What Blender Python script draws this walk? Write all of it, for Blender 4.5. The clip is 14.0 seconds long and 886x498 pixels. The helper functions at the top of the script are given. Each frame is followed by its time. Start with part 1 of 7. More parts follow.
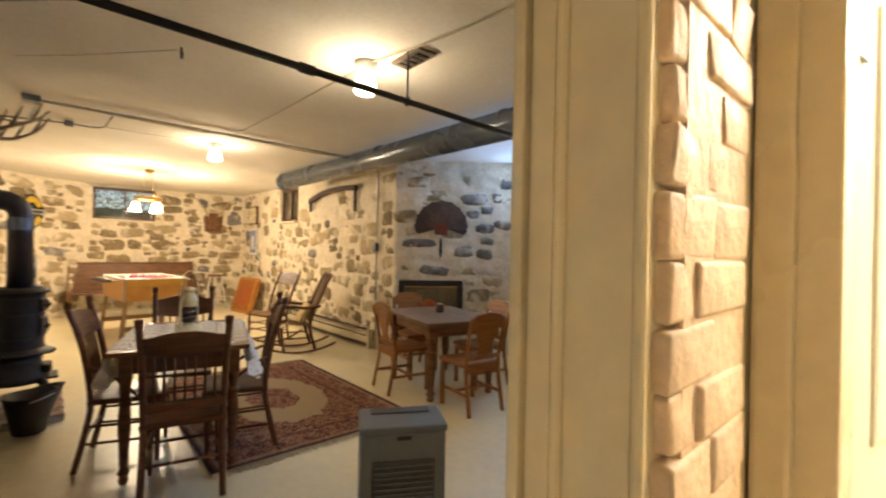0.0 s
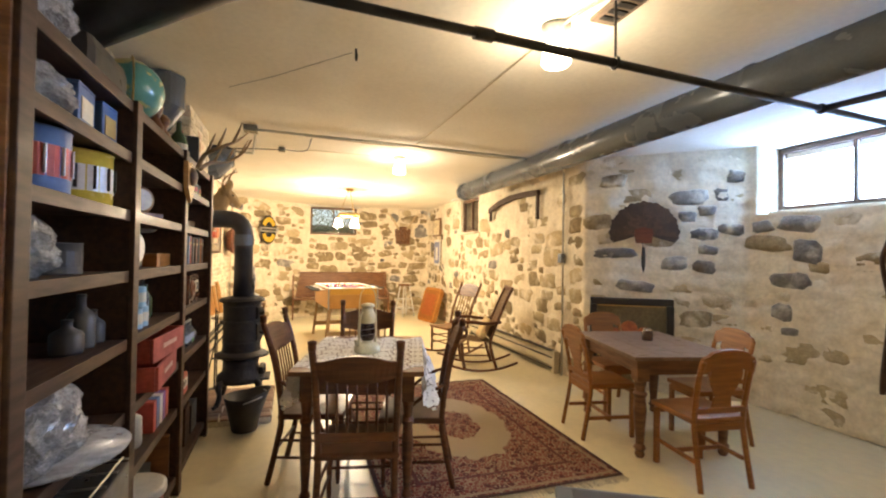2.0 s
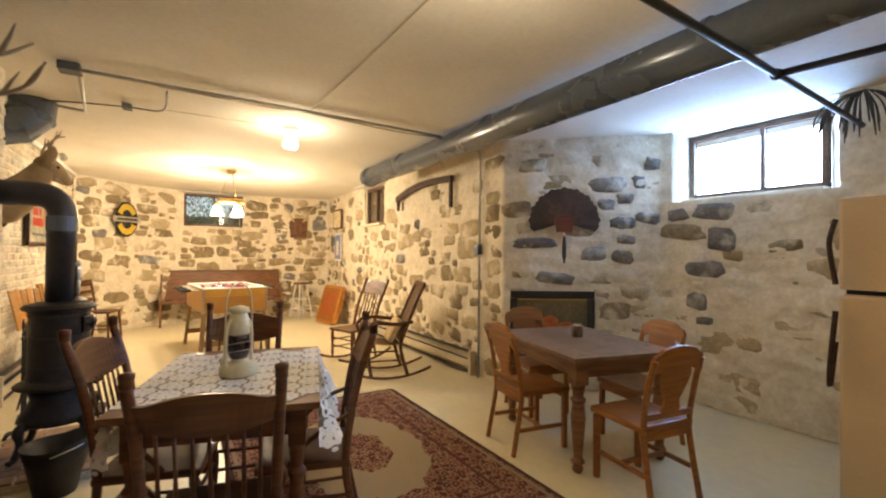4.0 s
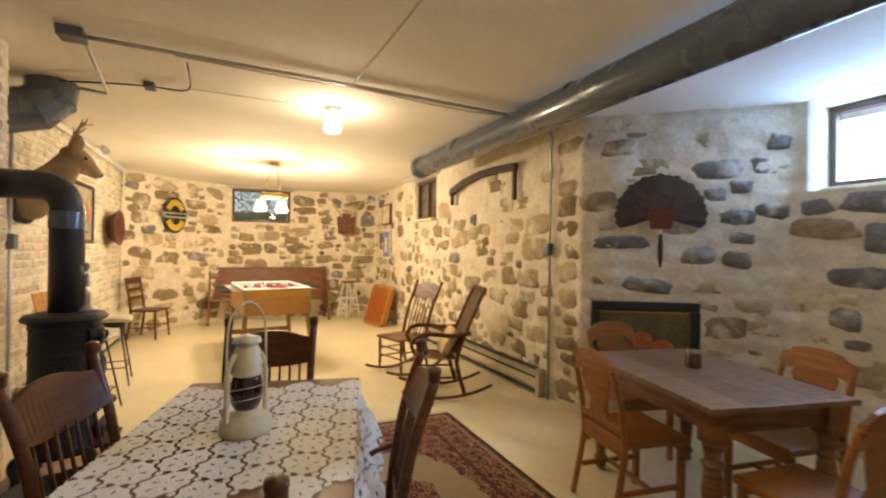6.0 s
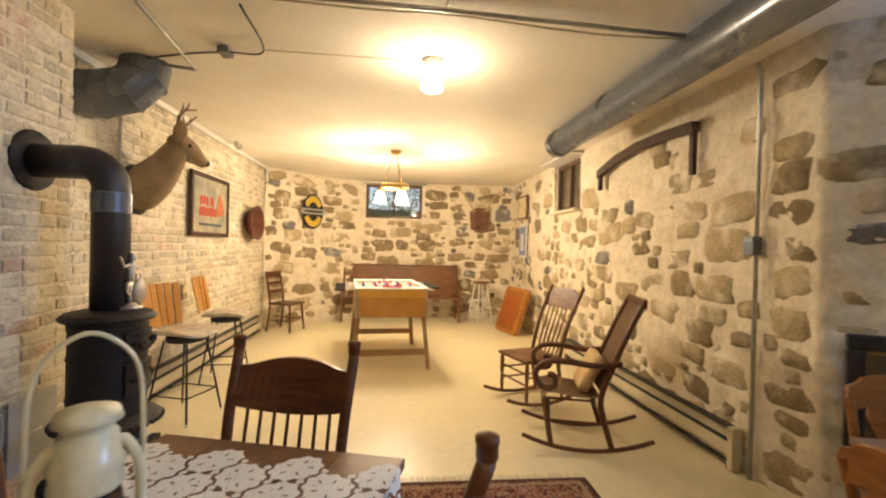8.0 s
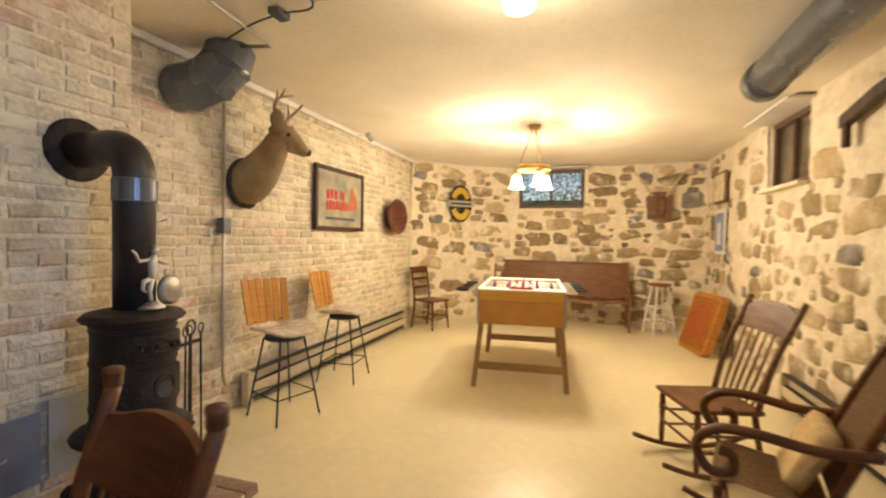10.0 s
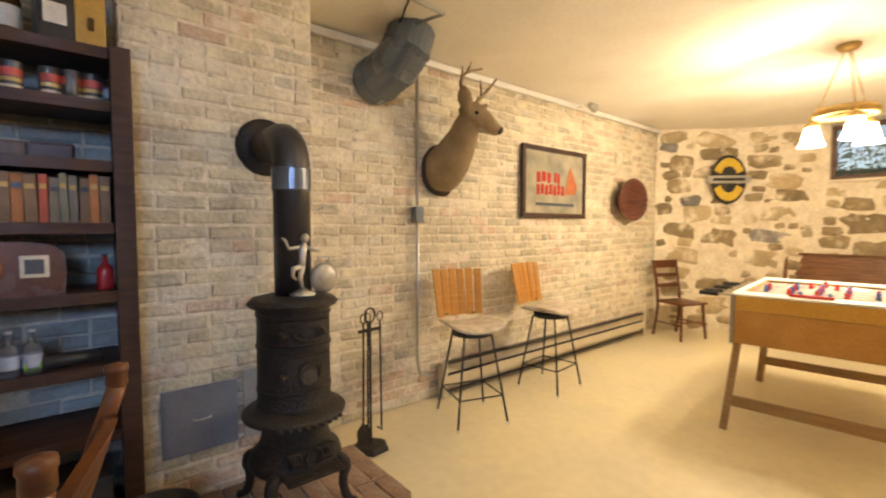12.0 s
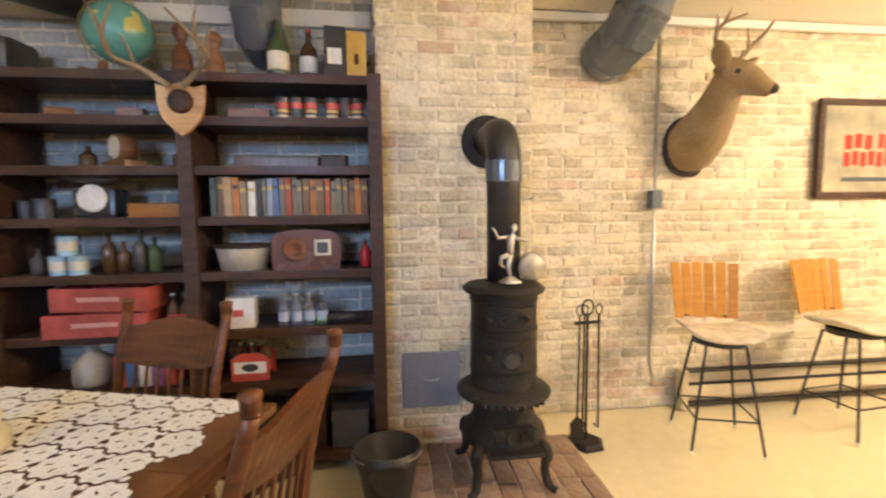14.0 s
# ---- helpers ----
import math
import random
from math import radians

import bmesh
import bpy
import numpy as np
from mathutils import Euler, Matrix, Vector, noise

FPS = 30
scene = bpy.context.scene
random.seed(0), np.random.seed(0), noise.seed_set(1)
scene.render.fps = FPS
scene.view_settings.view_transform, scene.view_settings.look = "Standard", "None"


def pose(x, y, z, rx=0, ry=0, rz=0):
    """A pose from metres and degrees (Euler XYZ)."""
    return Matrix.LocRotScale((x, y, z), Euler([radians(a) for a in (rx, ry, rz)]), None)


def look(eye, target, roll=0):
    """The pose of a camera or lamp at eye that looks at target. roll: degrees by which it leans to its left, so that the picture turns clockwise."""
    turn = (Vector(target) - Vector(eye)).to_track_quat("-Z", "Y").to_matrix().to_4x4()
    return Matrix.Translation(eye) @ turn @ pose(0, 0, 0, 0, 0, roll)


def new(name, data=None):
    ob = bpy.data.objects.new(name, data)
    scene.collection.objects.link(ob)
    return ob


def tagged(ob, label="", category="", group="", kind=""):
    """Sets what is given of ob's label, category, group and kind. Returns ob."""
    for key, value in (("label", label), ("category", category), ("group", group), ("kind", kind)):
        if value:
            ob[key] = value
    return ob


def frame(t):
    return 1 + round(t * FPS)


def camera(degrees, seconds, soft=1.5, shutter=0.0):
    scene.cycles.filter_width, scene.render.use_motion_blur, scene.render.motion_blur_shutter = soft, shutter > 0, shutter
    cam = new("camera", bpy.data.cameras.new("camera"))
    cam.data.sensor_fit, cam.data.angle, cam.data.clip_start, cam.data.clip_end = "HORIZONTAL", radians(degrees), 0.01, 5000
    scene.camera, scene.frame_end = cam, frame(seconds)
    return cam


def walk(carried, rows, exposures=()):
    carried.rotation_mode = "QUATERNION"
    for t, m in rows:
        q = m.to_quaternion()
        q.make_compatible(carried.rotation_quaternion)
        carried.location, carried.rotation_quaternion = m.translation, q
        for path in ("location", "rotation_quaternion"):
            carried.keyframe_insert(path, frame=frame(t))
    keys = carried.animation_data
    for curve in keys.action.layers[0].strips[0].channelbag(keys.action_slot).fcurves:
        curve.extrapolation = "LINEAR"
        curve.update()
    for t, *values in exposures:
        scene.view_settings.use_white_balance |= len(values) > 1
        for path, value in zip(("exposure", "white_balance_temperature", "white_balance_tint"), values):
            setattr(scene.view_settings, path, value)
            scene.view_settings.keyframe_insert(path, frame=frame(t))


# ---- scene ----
cam = camera(90.2, 14.0, 2.1, 0.5)
PATH = [
    (0, (-0.914, 0.875, 1.451), (-2.402, 2.211, 1.455), 1.2),
    (0.5, (-0.934, 0.91, 1.445), (-2.588, 2.033, 1.465), 1.0),
    (1, (-1.095, 1.04, 1.475), (-2.9, 1.901, 1.496), 1.1),
    (1.5, (-1.261, 1.122, 1.456), (-3.145, 1.793, 1.486), 1.2),
    (2, (-1.463, 1.138, 1.474), (-3.354, 1.789, 1.506), 0.9),
    (2.2, (-1.543, 1.135, 1.463), (-3.42, 1.824, 1.501), 0.8),
    (2.5, (-1.621, 1.167, 1.465), (-3.474, 1.918, 1.504), 0.7),
    (3, (-1.772, 1.228, 1.444), (-3.56, 2.122, 1.488), 0.4),
    (5.3, (-2.548, 1.476, 1.394), (-4.227, 2.563, 1.413), 0.7),
    (5.5, (-2.609, 1.489, 1.409), (-4.322, 2.522, 1.424), 1.1),
    (6, (-2.798, 1.591, 1.453), (-4.604, 2.45, 1.456), 0.8),
    (6.5, (-3.011, 1.682, 1.421), (-4.888, 2.373, 1.425), 1.4),
    (7, (-3.255, 1.785, 1.402), (-5.176, 2.34, 1.4), 1.5),
    (7.5, (-3.451, 1.965, 1.43), (-5.414, 2.343, 1.412), 1.0),
    (7.7, (-3.562, 2.034, 1.426), (-5.538, 2.347, 1.408), 1.2),
    (9.8, (-4.438, 2.591, 1.37), (-6.378, 2.105, 1.351), 1.0),
    (10, (-4.599, 2.653, 1.404), (-6.506, 2.05, 1.355), 1.0),
    (10.5, (-4.838, 2.681, 1.406), (-6.656, 1.85, 1.349), 0.9),
    (11, (-5.006, 2.689, 1.405), (-6.684, 1.604, 1.335), 0.7),
    (11.5, (-5.2, 2.756, 1.401), (-6.666, 1.399, 1.31), 0.4),
    (12, (-5.32, 2.756, 1.375), (-6.59, 1.214, 1.276), 0.0),
    (12.5, (-5.427, 2.768, 1.391), (-6.486, 1.077, 1.251), 0.4),
    (13, (-5.514, 2.825, 1.388), (-6.293, 0.989, 1.235), 0.1),
    (13.2, (-5.545, 2.828, 1.384), (-6.205, 0.946, 1.231), -0.0),
    (13.5, (-5.553, 2.841, 1.391), (-6.046, 0.91, 1.23), -0.3),
    (14, (-5.534, 2.832, 1.412), (-5.772, 0.854, 1.237), -0.6),
]
walk(cam, [(t, look(eye, target, roll)) for t, eye, target, roll in PATH],
     ((0.0, -0.15), (1.0, 0.12), (2.0, 0.36), (2.5, 0.38), (3.0, 0.26), (5.5, -0.18), (6.5, -0.18), (7.5, -0.12), (10.0, -0.28), (11.0, -0.33), (12.5, -0.06), (13.2, 0.14), (14.0, 0.50)))

# ---- world and light ----
world = bpy.data.worlds.new("world")
scene.world = world
world.use_nodes = True
wn = world.node_tree.nodes
sky = wn.new("ShaderNodeTexSky")
sky.sky_type, sky.sun_disc = "NISHITA", False
sky.sun_elevation, sky.sun_rotation = radians(50), radians(211)
wn["Background"].inputs[1].default_value = 0.15
world.node_tree.links.new(sky.outputs[0], wn["Background"].inputs[0])
CEIL = 2.66


def lamp(name, kind, power, colour, m, size=0.1, size_y=None):
    data = bpy.data.lights.new(name, kind)
    data.energy, data.color = power, colour
    if kind == "AREA":
        data.shape, data.size, data.size_y = "RECTANGLE", size, size_y or size
    elif kind == "SUN":
        data.angle = radians(size)
    else:
        data.shadow_soft_size = size
    ob = new(name, data)
    ob.matrix_world = m
    return ob


WARM = (1.0, 0.785, 0.53)
lamp("sun", "SUN", 1.0, (1.0, 0.96, 0.9), look((0, 0, 0), (0.3, 0.5, -0.8)), 12)
lamp("bulb_light", "POINT", 16.5, WARM, pose(-3.40, 2.40, 2.42), 0.06)
lamp("bulb_light", "POINT", 22.5, WARM, pose(-6.65, 2.35, 2.43), 0.06)
for dx, dy in ((0.172, 0.080), (-0.156, 0.109), (-0.017, -0.189)):
    lamp("bulb_light", "POINT", 70, WARM, pose(-9.55 + dx, 2.12 + dy, 2.06), 0.03)
lamp("window_light", "AREA", 78, (0.32, 0.54, 1.0), look((-4.13, 6.09, 2.32), (-4.13, 3.2, 1.5)), 1.05, 0.55)
lamp("bathroom_light", "POINT", 180, (1.0, 0.90, 0.74), pose(-0.5, 2.9, 2.3), 0.1)


# ---- materials ----
def rgb(c):
    return (*c, 1.0)


MATS = {}


def mat(name, col, rough=0.6, metal=0.0, vary=0.25, scale=6.0, bump=0.15, second=None, fine=60.0, rand=0.0, coat=0.0, spec=0.5, world_space=False):
    """Plain procedural surface: two scales of noise in colour and relief."""
    if name in MATS:
        return MATS[name]
    m = bpy.data.materials.new(name)
    m.use_nodes = True
    nt = m.node_tree
    n, l = nt.nodes, nt.links
    b = n["Principled BSDF"]
    tc = n.new("ShaderNodeTexCoord")
    big, small = n.new("ShaderNodeTexNoise"), n.new("ShaderNodeTexNoise")
    big.inputs["Scale"].default_value, big.inputs["Detail"].default_value = scale, 5
    small.inputs["Scale"].default_value, small.inputs["Detail"].default_value = fine, 3
    place = n.new("ShaderNodeNewGeometry").outputs["Position"] if world_space else tc.outputs["Object"]
    l.new(place, big.inputs["Vector"])
    l.new(place, small.inputs["Vector"])
    ramp = n.new("ShaderNodeMapRange")
    ramp.inputs[1].default_value, ramp.inputs[2].default_value = 0.35, 0.68
    l.new(big.outputs[0], ramp.inputs[0])
    mix = n.new("ShaderNodeMix")
    mix.data_type = "RGBA"
    c2 = second or tuple(x * (1 - vary) for x in col)
    mix.inputs[6].default_value, mix.inputs[7].default_value = rgb(col), rgb(c2)
    l.new(ramp.outputs[0], mix.inputs[0])
    hsv = n.new("ShaderNodeHueSaturation")
    l.new(mix.outputs[2], hsv.inputs["Color"])
    mr = n.new("ShaderNodeMapRange")
    mr.inputs[1].default_value, mr.inputs[2].default_value = 0.3, 0.7
    mr.inputs[3].default_value, mr.inputs[4].default_value = 1 - vary * 0.5, 1 + vary * 0.4
    l.new(small.outputs[0], mr.inputs[0])
    val = mr.outputs[0]
    if rand:
        oi = n.new("ShaderNodeObjectInfo")
        r2 = n.new("ShaderNodeMapRange")
        r2.inputs[3].default_value, r2.inputs[4].default_value = 1 - rand, 1 + rand * 0.6
        l.new(oi.outputs["Random"], r2.inputs[0])
        geo = n.new("ShaderNodeNewGeometry")
        r3 = n.new("ShaderNodeMapRange")
        r3.inputs[3].default_value, r3.inputs[4].default_value = 1 - rand, 1 + rand * 0.6
        l.new(geo.outputs["Random Per Island"], r3.inputs[0])
        mu, mu2 = n.new("ShaderNodeMath"), n.new("ShaderNodeMath")
        mu.operation = mu2.operation = "MULTIPLY"
        l.new(r2.outputs[0], mu.inputs[0]), l.new(r3.outputs[0], mu.inputs[1])
        l.new(mu.outputs[0], mu2.inputs[0]), l.new(val, mu2.inputs[1])
        val = mu2.outputs[0]
    l.new(val, hsv.inputs["Value"])
    l.new(hsv.outputs[0], b.inputs["Base Color"])
    b.inputs["Metallic"].default_value = metal
    b.inputs["Specular IOR Level"].default_value = spec
    b.inputs["Coat Weight"].default_value = coat
    b.inputs["Coat Roughness"].default_value = 0.15
    rr = n.new("ShaderNodeMapRange")
    rr.inputs[3].default_value, rr.inputs[4].default_value = max(rough - 0.1, 0.03), min(rough + 0.12, 1)
    l.new(big.outputs[0], rr.inputs[0])
    l.new(rr.outputs[0], b.inputs["Roughness"])
    if bump:
        add = n.new("ShaderNodeMath")
        add.operation = "ADD"
        l.new(big.outputs[0], add.inputs[0]), l.new(small.outputs[0], add.inputs[1])
        bp = n.new("ShaderNodeBump")
        bp.inputs["Strength"].default_value, bp.inputs["Distance"].default_value = bump, 0.01
        l.new(add.outputs[0], bp.inputs["Height"])
        l.new(bp.outputs[0], b.inputs["Normal"])
    MATS[name] = m
    return m


def wood(name, col, dark, rough=0.4, stretch=(1, 1, 9), coat=0.08):
    """Wood with grain lines along the short-scaled axis."""
    if name in MATS:
        return MATS[name]
    m = mat(name, col, rough, 0, 0.2, 5, 0.05, dark, 70, 0.1, coat, 0.35)
    nt = m.node_tree
    n, l = nt.nodes, nt.links
    tc = n["Texture Coordinate"]
    mp = n.new("ShaderNodeMapping")
    mp.inputs["Scale"].default_value = stretch
    l.new(tc.outputs["Object"], mp.inputs[0])
    for node in n:
        if node.type == "TEX_NOISE":
            l.new(mp.outputs[0], node.inputs["Vector"])
    return m


def glass(name, col=(1, 1, 1), rough=0.02):
    m = bpy.data.materials.new(name)
    m.use_nodes = True
    b = m.node_tree.nodes["Principled BSDF"]
    b.inputs["Base Color"].default_value = rgb(col)
    b.inputs["Transmission Weight"].default_value = 1.0
    b.inputs["Roughness"].default_value, b.inputs["IOR"].default_value = rough, 1.45
    return m


def glow(name, col, power):
    m = bpy.data.materials.new(name)
    m.use_nodes = True
    b = m.node_tree.nodes["Principled BSDF"]
    b.inputs["Base Color"].default_value = rgb(col)
    b.inputs["Emission Color"].default_value, b.inputs["Emission Strength"].default_value = rgb(col), power
    return m


M_MORTAR = mat("whitewashed_mortar", (0.80, 0.72, 0.57), 0.9, 0, 0.22, 8, 0.6, (0.68, 0.59, 0.44), 26)


def smeared(name, col, dark, cover, rand, wash_col=(0.74, 0.67, 0.54), size=7.5):
    """Stone face with whitewash smeared over parts of it."""
    m = mat(name, col, 0.88, 0, 0.35, 9.0, 0.8, dark, 45, rand, world_space=True)
    n, l = m.node_tree.nodes, m.node_tree.links
    b = n["Principled BSDF"]
    old = b.inputs["Base Color"].links[0].from_socket
    geo = n.new("ShaderNodeNewGeometry")
    wash = n.new("ShaderNodeTexNoise")
    wash.inputs["Scale"].default_value, wash.inputs["Detail"].default_value, wash.inputs["Roughness"].default_value = size, 6, 0.58
    l.new(geo.outputs["Position"], wash.inputs["Vector"])
    r = n.new("ShaderNodeMapRange")
    r.inputs[1].default_value, r.inputs[2].default_value = 0.62 - cover * 0.24, 0.76 - cover * 0.16
    l.new(wash.outputs[0], r.inputs[0])
    mx = n.new("ShaderNodeMix")
    mx.data_type = "RGBA"
    l.new(r.outputs[0], mx.inputs[0]), l.new(old, mx.inputs[6])
    mx.inputs[7].default_value = rgb(wash_col)
    l.new(mx.outputs[2], b.inputs["Base Color"])
    return m


M_STONE = smeared("field_stone", (0.41, 0.315, 0.175), (0.29, 0.215, 0.12), 0.36, 0.25, (0.70, 0.61, 0.45), 5.0)
M_STONE2 = smeared("grey_stone", (0.31, 0.285, 0.26), (0.20, 0.185, 0.17), 0.42, 0.25, (0.66, 0.60, 0.50), 5.0)
M_STONE3 = smeared("whitewashed_stone", (0.54, 0.43, 0.255), (0.41, 0.32, 0.185), 0.55, 0.20, (0.78, 0.70, 0.54), 4.5)
M_BRICK = smeared("worn_painted_brick", (0.68, 0.60, 0.42), (0.58, 0.50, 0.35), 0.70, 0.14, (0.77, 0.70, 0.51), 3.2)
M_BRICKM = smeared("old_lime_mortar", (0.76, 0.68, 0.53), (0.68, 0.60, 0.46), 0.05, 0.0, (0.16, 0.13, 0.10), 14.0)
M_FLOOR = mat("painted_concrete", (0.80, 0.70, 0.44), 0.33, 0, 0.10, 0.9, 0.10, (0.70, 0.62, 0.43), 14)
M_CEIL = mat("ceiling_plaster", (0.84, 0.79, 0.69), 0.85, 0, 0.08, 1.5, 0.12, (0.77, 0.71, 0.60), 30)
M_CREAM = mat("cream_gloss_paint", (0.80, 0.66, 0.42), 0.25, 0, 0.1, 3, 0.04, None, 20, 0, 0.3)
M_DARKWOOD = wood("dark_stained_wood", (0.150, 0.053, 0.018), (0.075, 0.026, 0.009), 0.38)
M_MIDWOOD = wood("brown_oak", (0.23, 0.105, 0.04), (0.12, 0.05, 0.02), 0.4)
M_OAK = wood("honey_oak", (0.33, 0.125, 0.025), (0.22, 0.08, 0.017), 0.35)
M_SHELF = wood("walnut_shelf_board", (0.066, 0.029, 0.014), (0.034, 0.015, 0.008), 0.55, (1.2, 8, 8), 0.03)
M_PALE = wood("pale_unfinished_wood", (0.62, 0.48, 0.29), (0.48, 0.35, 0.20), 0.6)
M_IRON = mat("black_cast_iron", (0.019, 0.017, 0.016), 0.52, 0.2, 0.4, 14, 0.6, (0.034, 0.028, 0.024), 70, 0, 0, 0.35)
M_STEELPAINT = mat("grey_painted_metal", (0.13, 0.15, 0.18), 0.25, 0.3, 0.15, 4, 0.03)
M_GALV = mat("galvanised_steel", (0.55, 0.55, 0.53), 0.35, 0.85, 0.2, 8, 0.05)
M_CHROME = mat("bright_chrome", (0.8, 0.8, 0.8), 0.15, 1.0, 0.1, 8, 0.02)
M_BLACK = mat("black_pipe_paint", (0.03, 0.028, 0.026), 0.45, 0.2, 0.3, 10, 0.1)
M_GLASS = glass("clear_glass")


# ---- mesh helpers ----
def part(name, bm, material, parent=None, label="", smooth=False):
    bmesh.ops.recalc_face_normals(bm, faces=bm.faces)
    me = bpy.data.meshes.new(name)
    bm.to_mesh(me)
    bm.free()
    me.materials.append(material)
    if smooth:
        me.polygons.foreach_set("use_smooth", [True] * len(me.polygons))
    ob = new(name, me)
    ob.parent = parent
    if label:
        ob["label"] = label
    return ob


def thing(name, label, category, m=None, group="", kind=""):
    ob = new(name)
    ob.empty_display_size = 0.1
    if m:
        ob.matrix_world = m
    return tagged(ob, label, category, group, kind)


def B():
    return bmesh.new()


def box(bm, c, s, bev=0.0, m=None):
    mm = Matrix.Translation(c) @ Matrix.Diagonal((*s, 1))
    g = bmesh.ops.create_cube(bm, size=1, matrix=(m @ mm) if m else mm)
    if bev:
        es = list({e for v in g["verts"] for e in v.link_edges})
        bmesh.ops.bevel(bm, geom=es, offset=bev, segments=2, affect="EDGES", profile=0.6)
    return bm


def cyl(bm, p, q, r, r2=None, seg=16, caps=True):
    p, q = Vector(p), Vector(q)
    d = q - p
    m = Matrix.Translation((p + q) / 2) @ d.to_track_quat("Z", "Y").to_matrix().to_4x4()
    bmesh.ops.create_cone(bm, cap_ends=caps, segments=seg, radius1=r, radius2=r if r2 is None else r2, depth=d.length, matrix=m)
    return bm


def ball(bm, c, r, s=(1, 1, 1), seg=14, m=None):
    mm = Matrix.Translation(c) @ Matrix.Diagonal((*s, 1))
    bmesh.ops.create_uvsphere(bm, u_segments=seg, v_segments=max(6, seg * 2 // 3), radius=r, matrix=(m @ mm) if m else mm)
    return bm


def lathe(bm, prof, seg=20, m=None, sy=1.0):
    """Turned body from (radius, height) pairs."""
    m = m or Matrix()
    rings = []
    for r, z in prof:
        rings.append([bm.verts.new(m @ Vector((r * math.cos(2 * math.pi * i / seg), sy * r * math.sin(2 * math.pi * i / seg), z))) for i in range(seg)])
    for a, b in zip(rings, rings[1:]):
        for i in range(seg):
            bm.faces.new((a[i], a[(i + 1) % seg], b[(i + 1) % seg], b[i]))
    for ring in (rings[0], rings[-1]):
        if (ring[0].co - ring[seg // 2].co).length > 1e-4:
            bm.faces.new(ring)
    return bm


def tube(bm, pts, r, seg=8, closed=False, flat=1.0):
    """Round bar swept along points; r may be a list."""
    pts = [Vector(p) for p in pts]
    n = len(pts)
    rs = r if isinstance(r, (list, tuple)) else [r] * n
    rings, side = [], None
    for i, p in enumerate(pts):
        a, b = pts[i - 1] if (i or closed) else p, pts[(i + 1) % n] if (i < n - 1 or closed) else p
        t = (b - a).normalized()
        if side is None:
            side = t.cross(Vector((0, 0, 1)))
            if side.length < 0.1:
                side = t.cross(Vector((0, 1, 0)))
        side = (side - t * side.dot(t)).normalized()
        up = t.cross(side)
        rings.append([bm.verts.new(p + rs[i] * (math.cos(2 * math.pi * k / seg) * side + flat * math.sin(2 * math.pi * k / seg) * up)) for k in range(seg)])
    pairs = list(zip(rings, rings[1:])) + ([(rings[-1], rings[0])] if closed else [])
    for a, b in pairs:
        for k in range(seg):
            bm.faces.new((a[k], a[(k + 1) % seg], b[(k + 1) % seg], b[k]))
    if not closed:
        bm.faces.new(rings[0]), bm.faces.new(rings[-1])
    return bm


def curve(ctrl, n=20):
    """Points of a smooth line through the control points."""
    c = [Vector(p) for p in ctrl]
    c = [2 * c[0] - c[1]] + c + [2 * c[-1] - c[-2]]
    out = []
    for i in range(1, len(c) - 2):
        for k in range(n):
            t = k / n
            a, b, d, e = c[i - 1], c[i], c[i + 1], c[i + 2]
            out.append(0.5 * ((2 * b) + (d - a) * t + (2 * a - 5 * b + 4 * d - e) * t * t + (3 * b - a - 3 * d + e) * t ** 3))
    return out + [c[-2]]


def plate(bm, outline, thick, m=None):
    """Flat plate from an outline in x and z, thickness along y."""
    m = m or Matrix()
    a = [bm.verts.new(m @ Vector((x, -thick / 2, z))) for x, z in outline]
    b = [bm.verts.new(m @ Vector((x, thick / 2, z))) for x, z in outline]
    bm.faces.new(a), bm.faces.new(b[::-1])
    n = len(a)
    for i in range(n):
        bm.faces.new((a[i], a[(i + 1) % n], b[(i + 1) % n], b[i]))
    return bm



# ---- structure ----
def line_frame(pts):
    """Length along a bent wall, and the place at (length, height, inward depth)."""
    P = [Vector((x, y)) for x, y in pts]
    L = [0.0]
    for a, b in zip(P, P[1:]):
        L.append(L[-1] + (b - a).length)

    def at(u, v, n=0.0):
        i = max(k for k in range(len(P) - 1) if u >= L[k] - 1e-6 or k == 0)
        d = (P[i + 1] - P[i]).normalized()
        p = P[i] + d * (u - L[i])
        return Vector((p.x - d.y * n, p.y + d.x * n, v)), math.atan2(d.y, d.x)
    return L, at


def in_hole(u, v, holes, pad=0.0):
    return any(a - pad < u < b + pad and c - pad < v < d + pad for a, b, c, d in holes)


def backing(bm, L, at, top, holes, thick):
    """Wall body behind the face, in blocks round the openings."""
    for a, b in zip(L, L[1:]):
        cuts = sorted({a, b, *[x for h in holes for x in h[:2] if a < x < b]})
        for u0, u1 in zip(cuts, cuts[1:]):
            hs = [h for h in holes if h[0] <= (u0 + u1) / 2 <= h[1]]
            spans = [(0, top)] if not hs else [(0, hs[0][2]), (hs[0][3], top)]
            for z0, z1 in spans:
                if z1 - z0 < 0.01:
                    continue
                vs = []
                for n in (-0.012, -thick):
                    for u, z in ((u0, z0), (u1, z0), (u1, z1), (u0, z1)):
                        uu = min(max(u, a + 1e-5), b - 1e-5)
                        vs.append(bm.verts.new(at(uu, z, n)[0]))
                for f in ((0, 1, 2, 3), (7, 6, 5, 4), (0, 4, 5, 1), (1, 5, 6, 2), (2, 6, 7, 3), (3, 7, 4, 0)):
                    bm.faces.new([vs[i] for i in f])


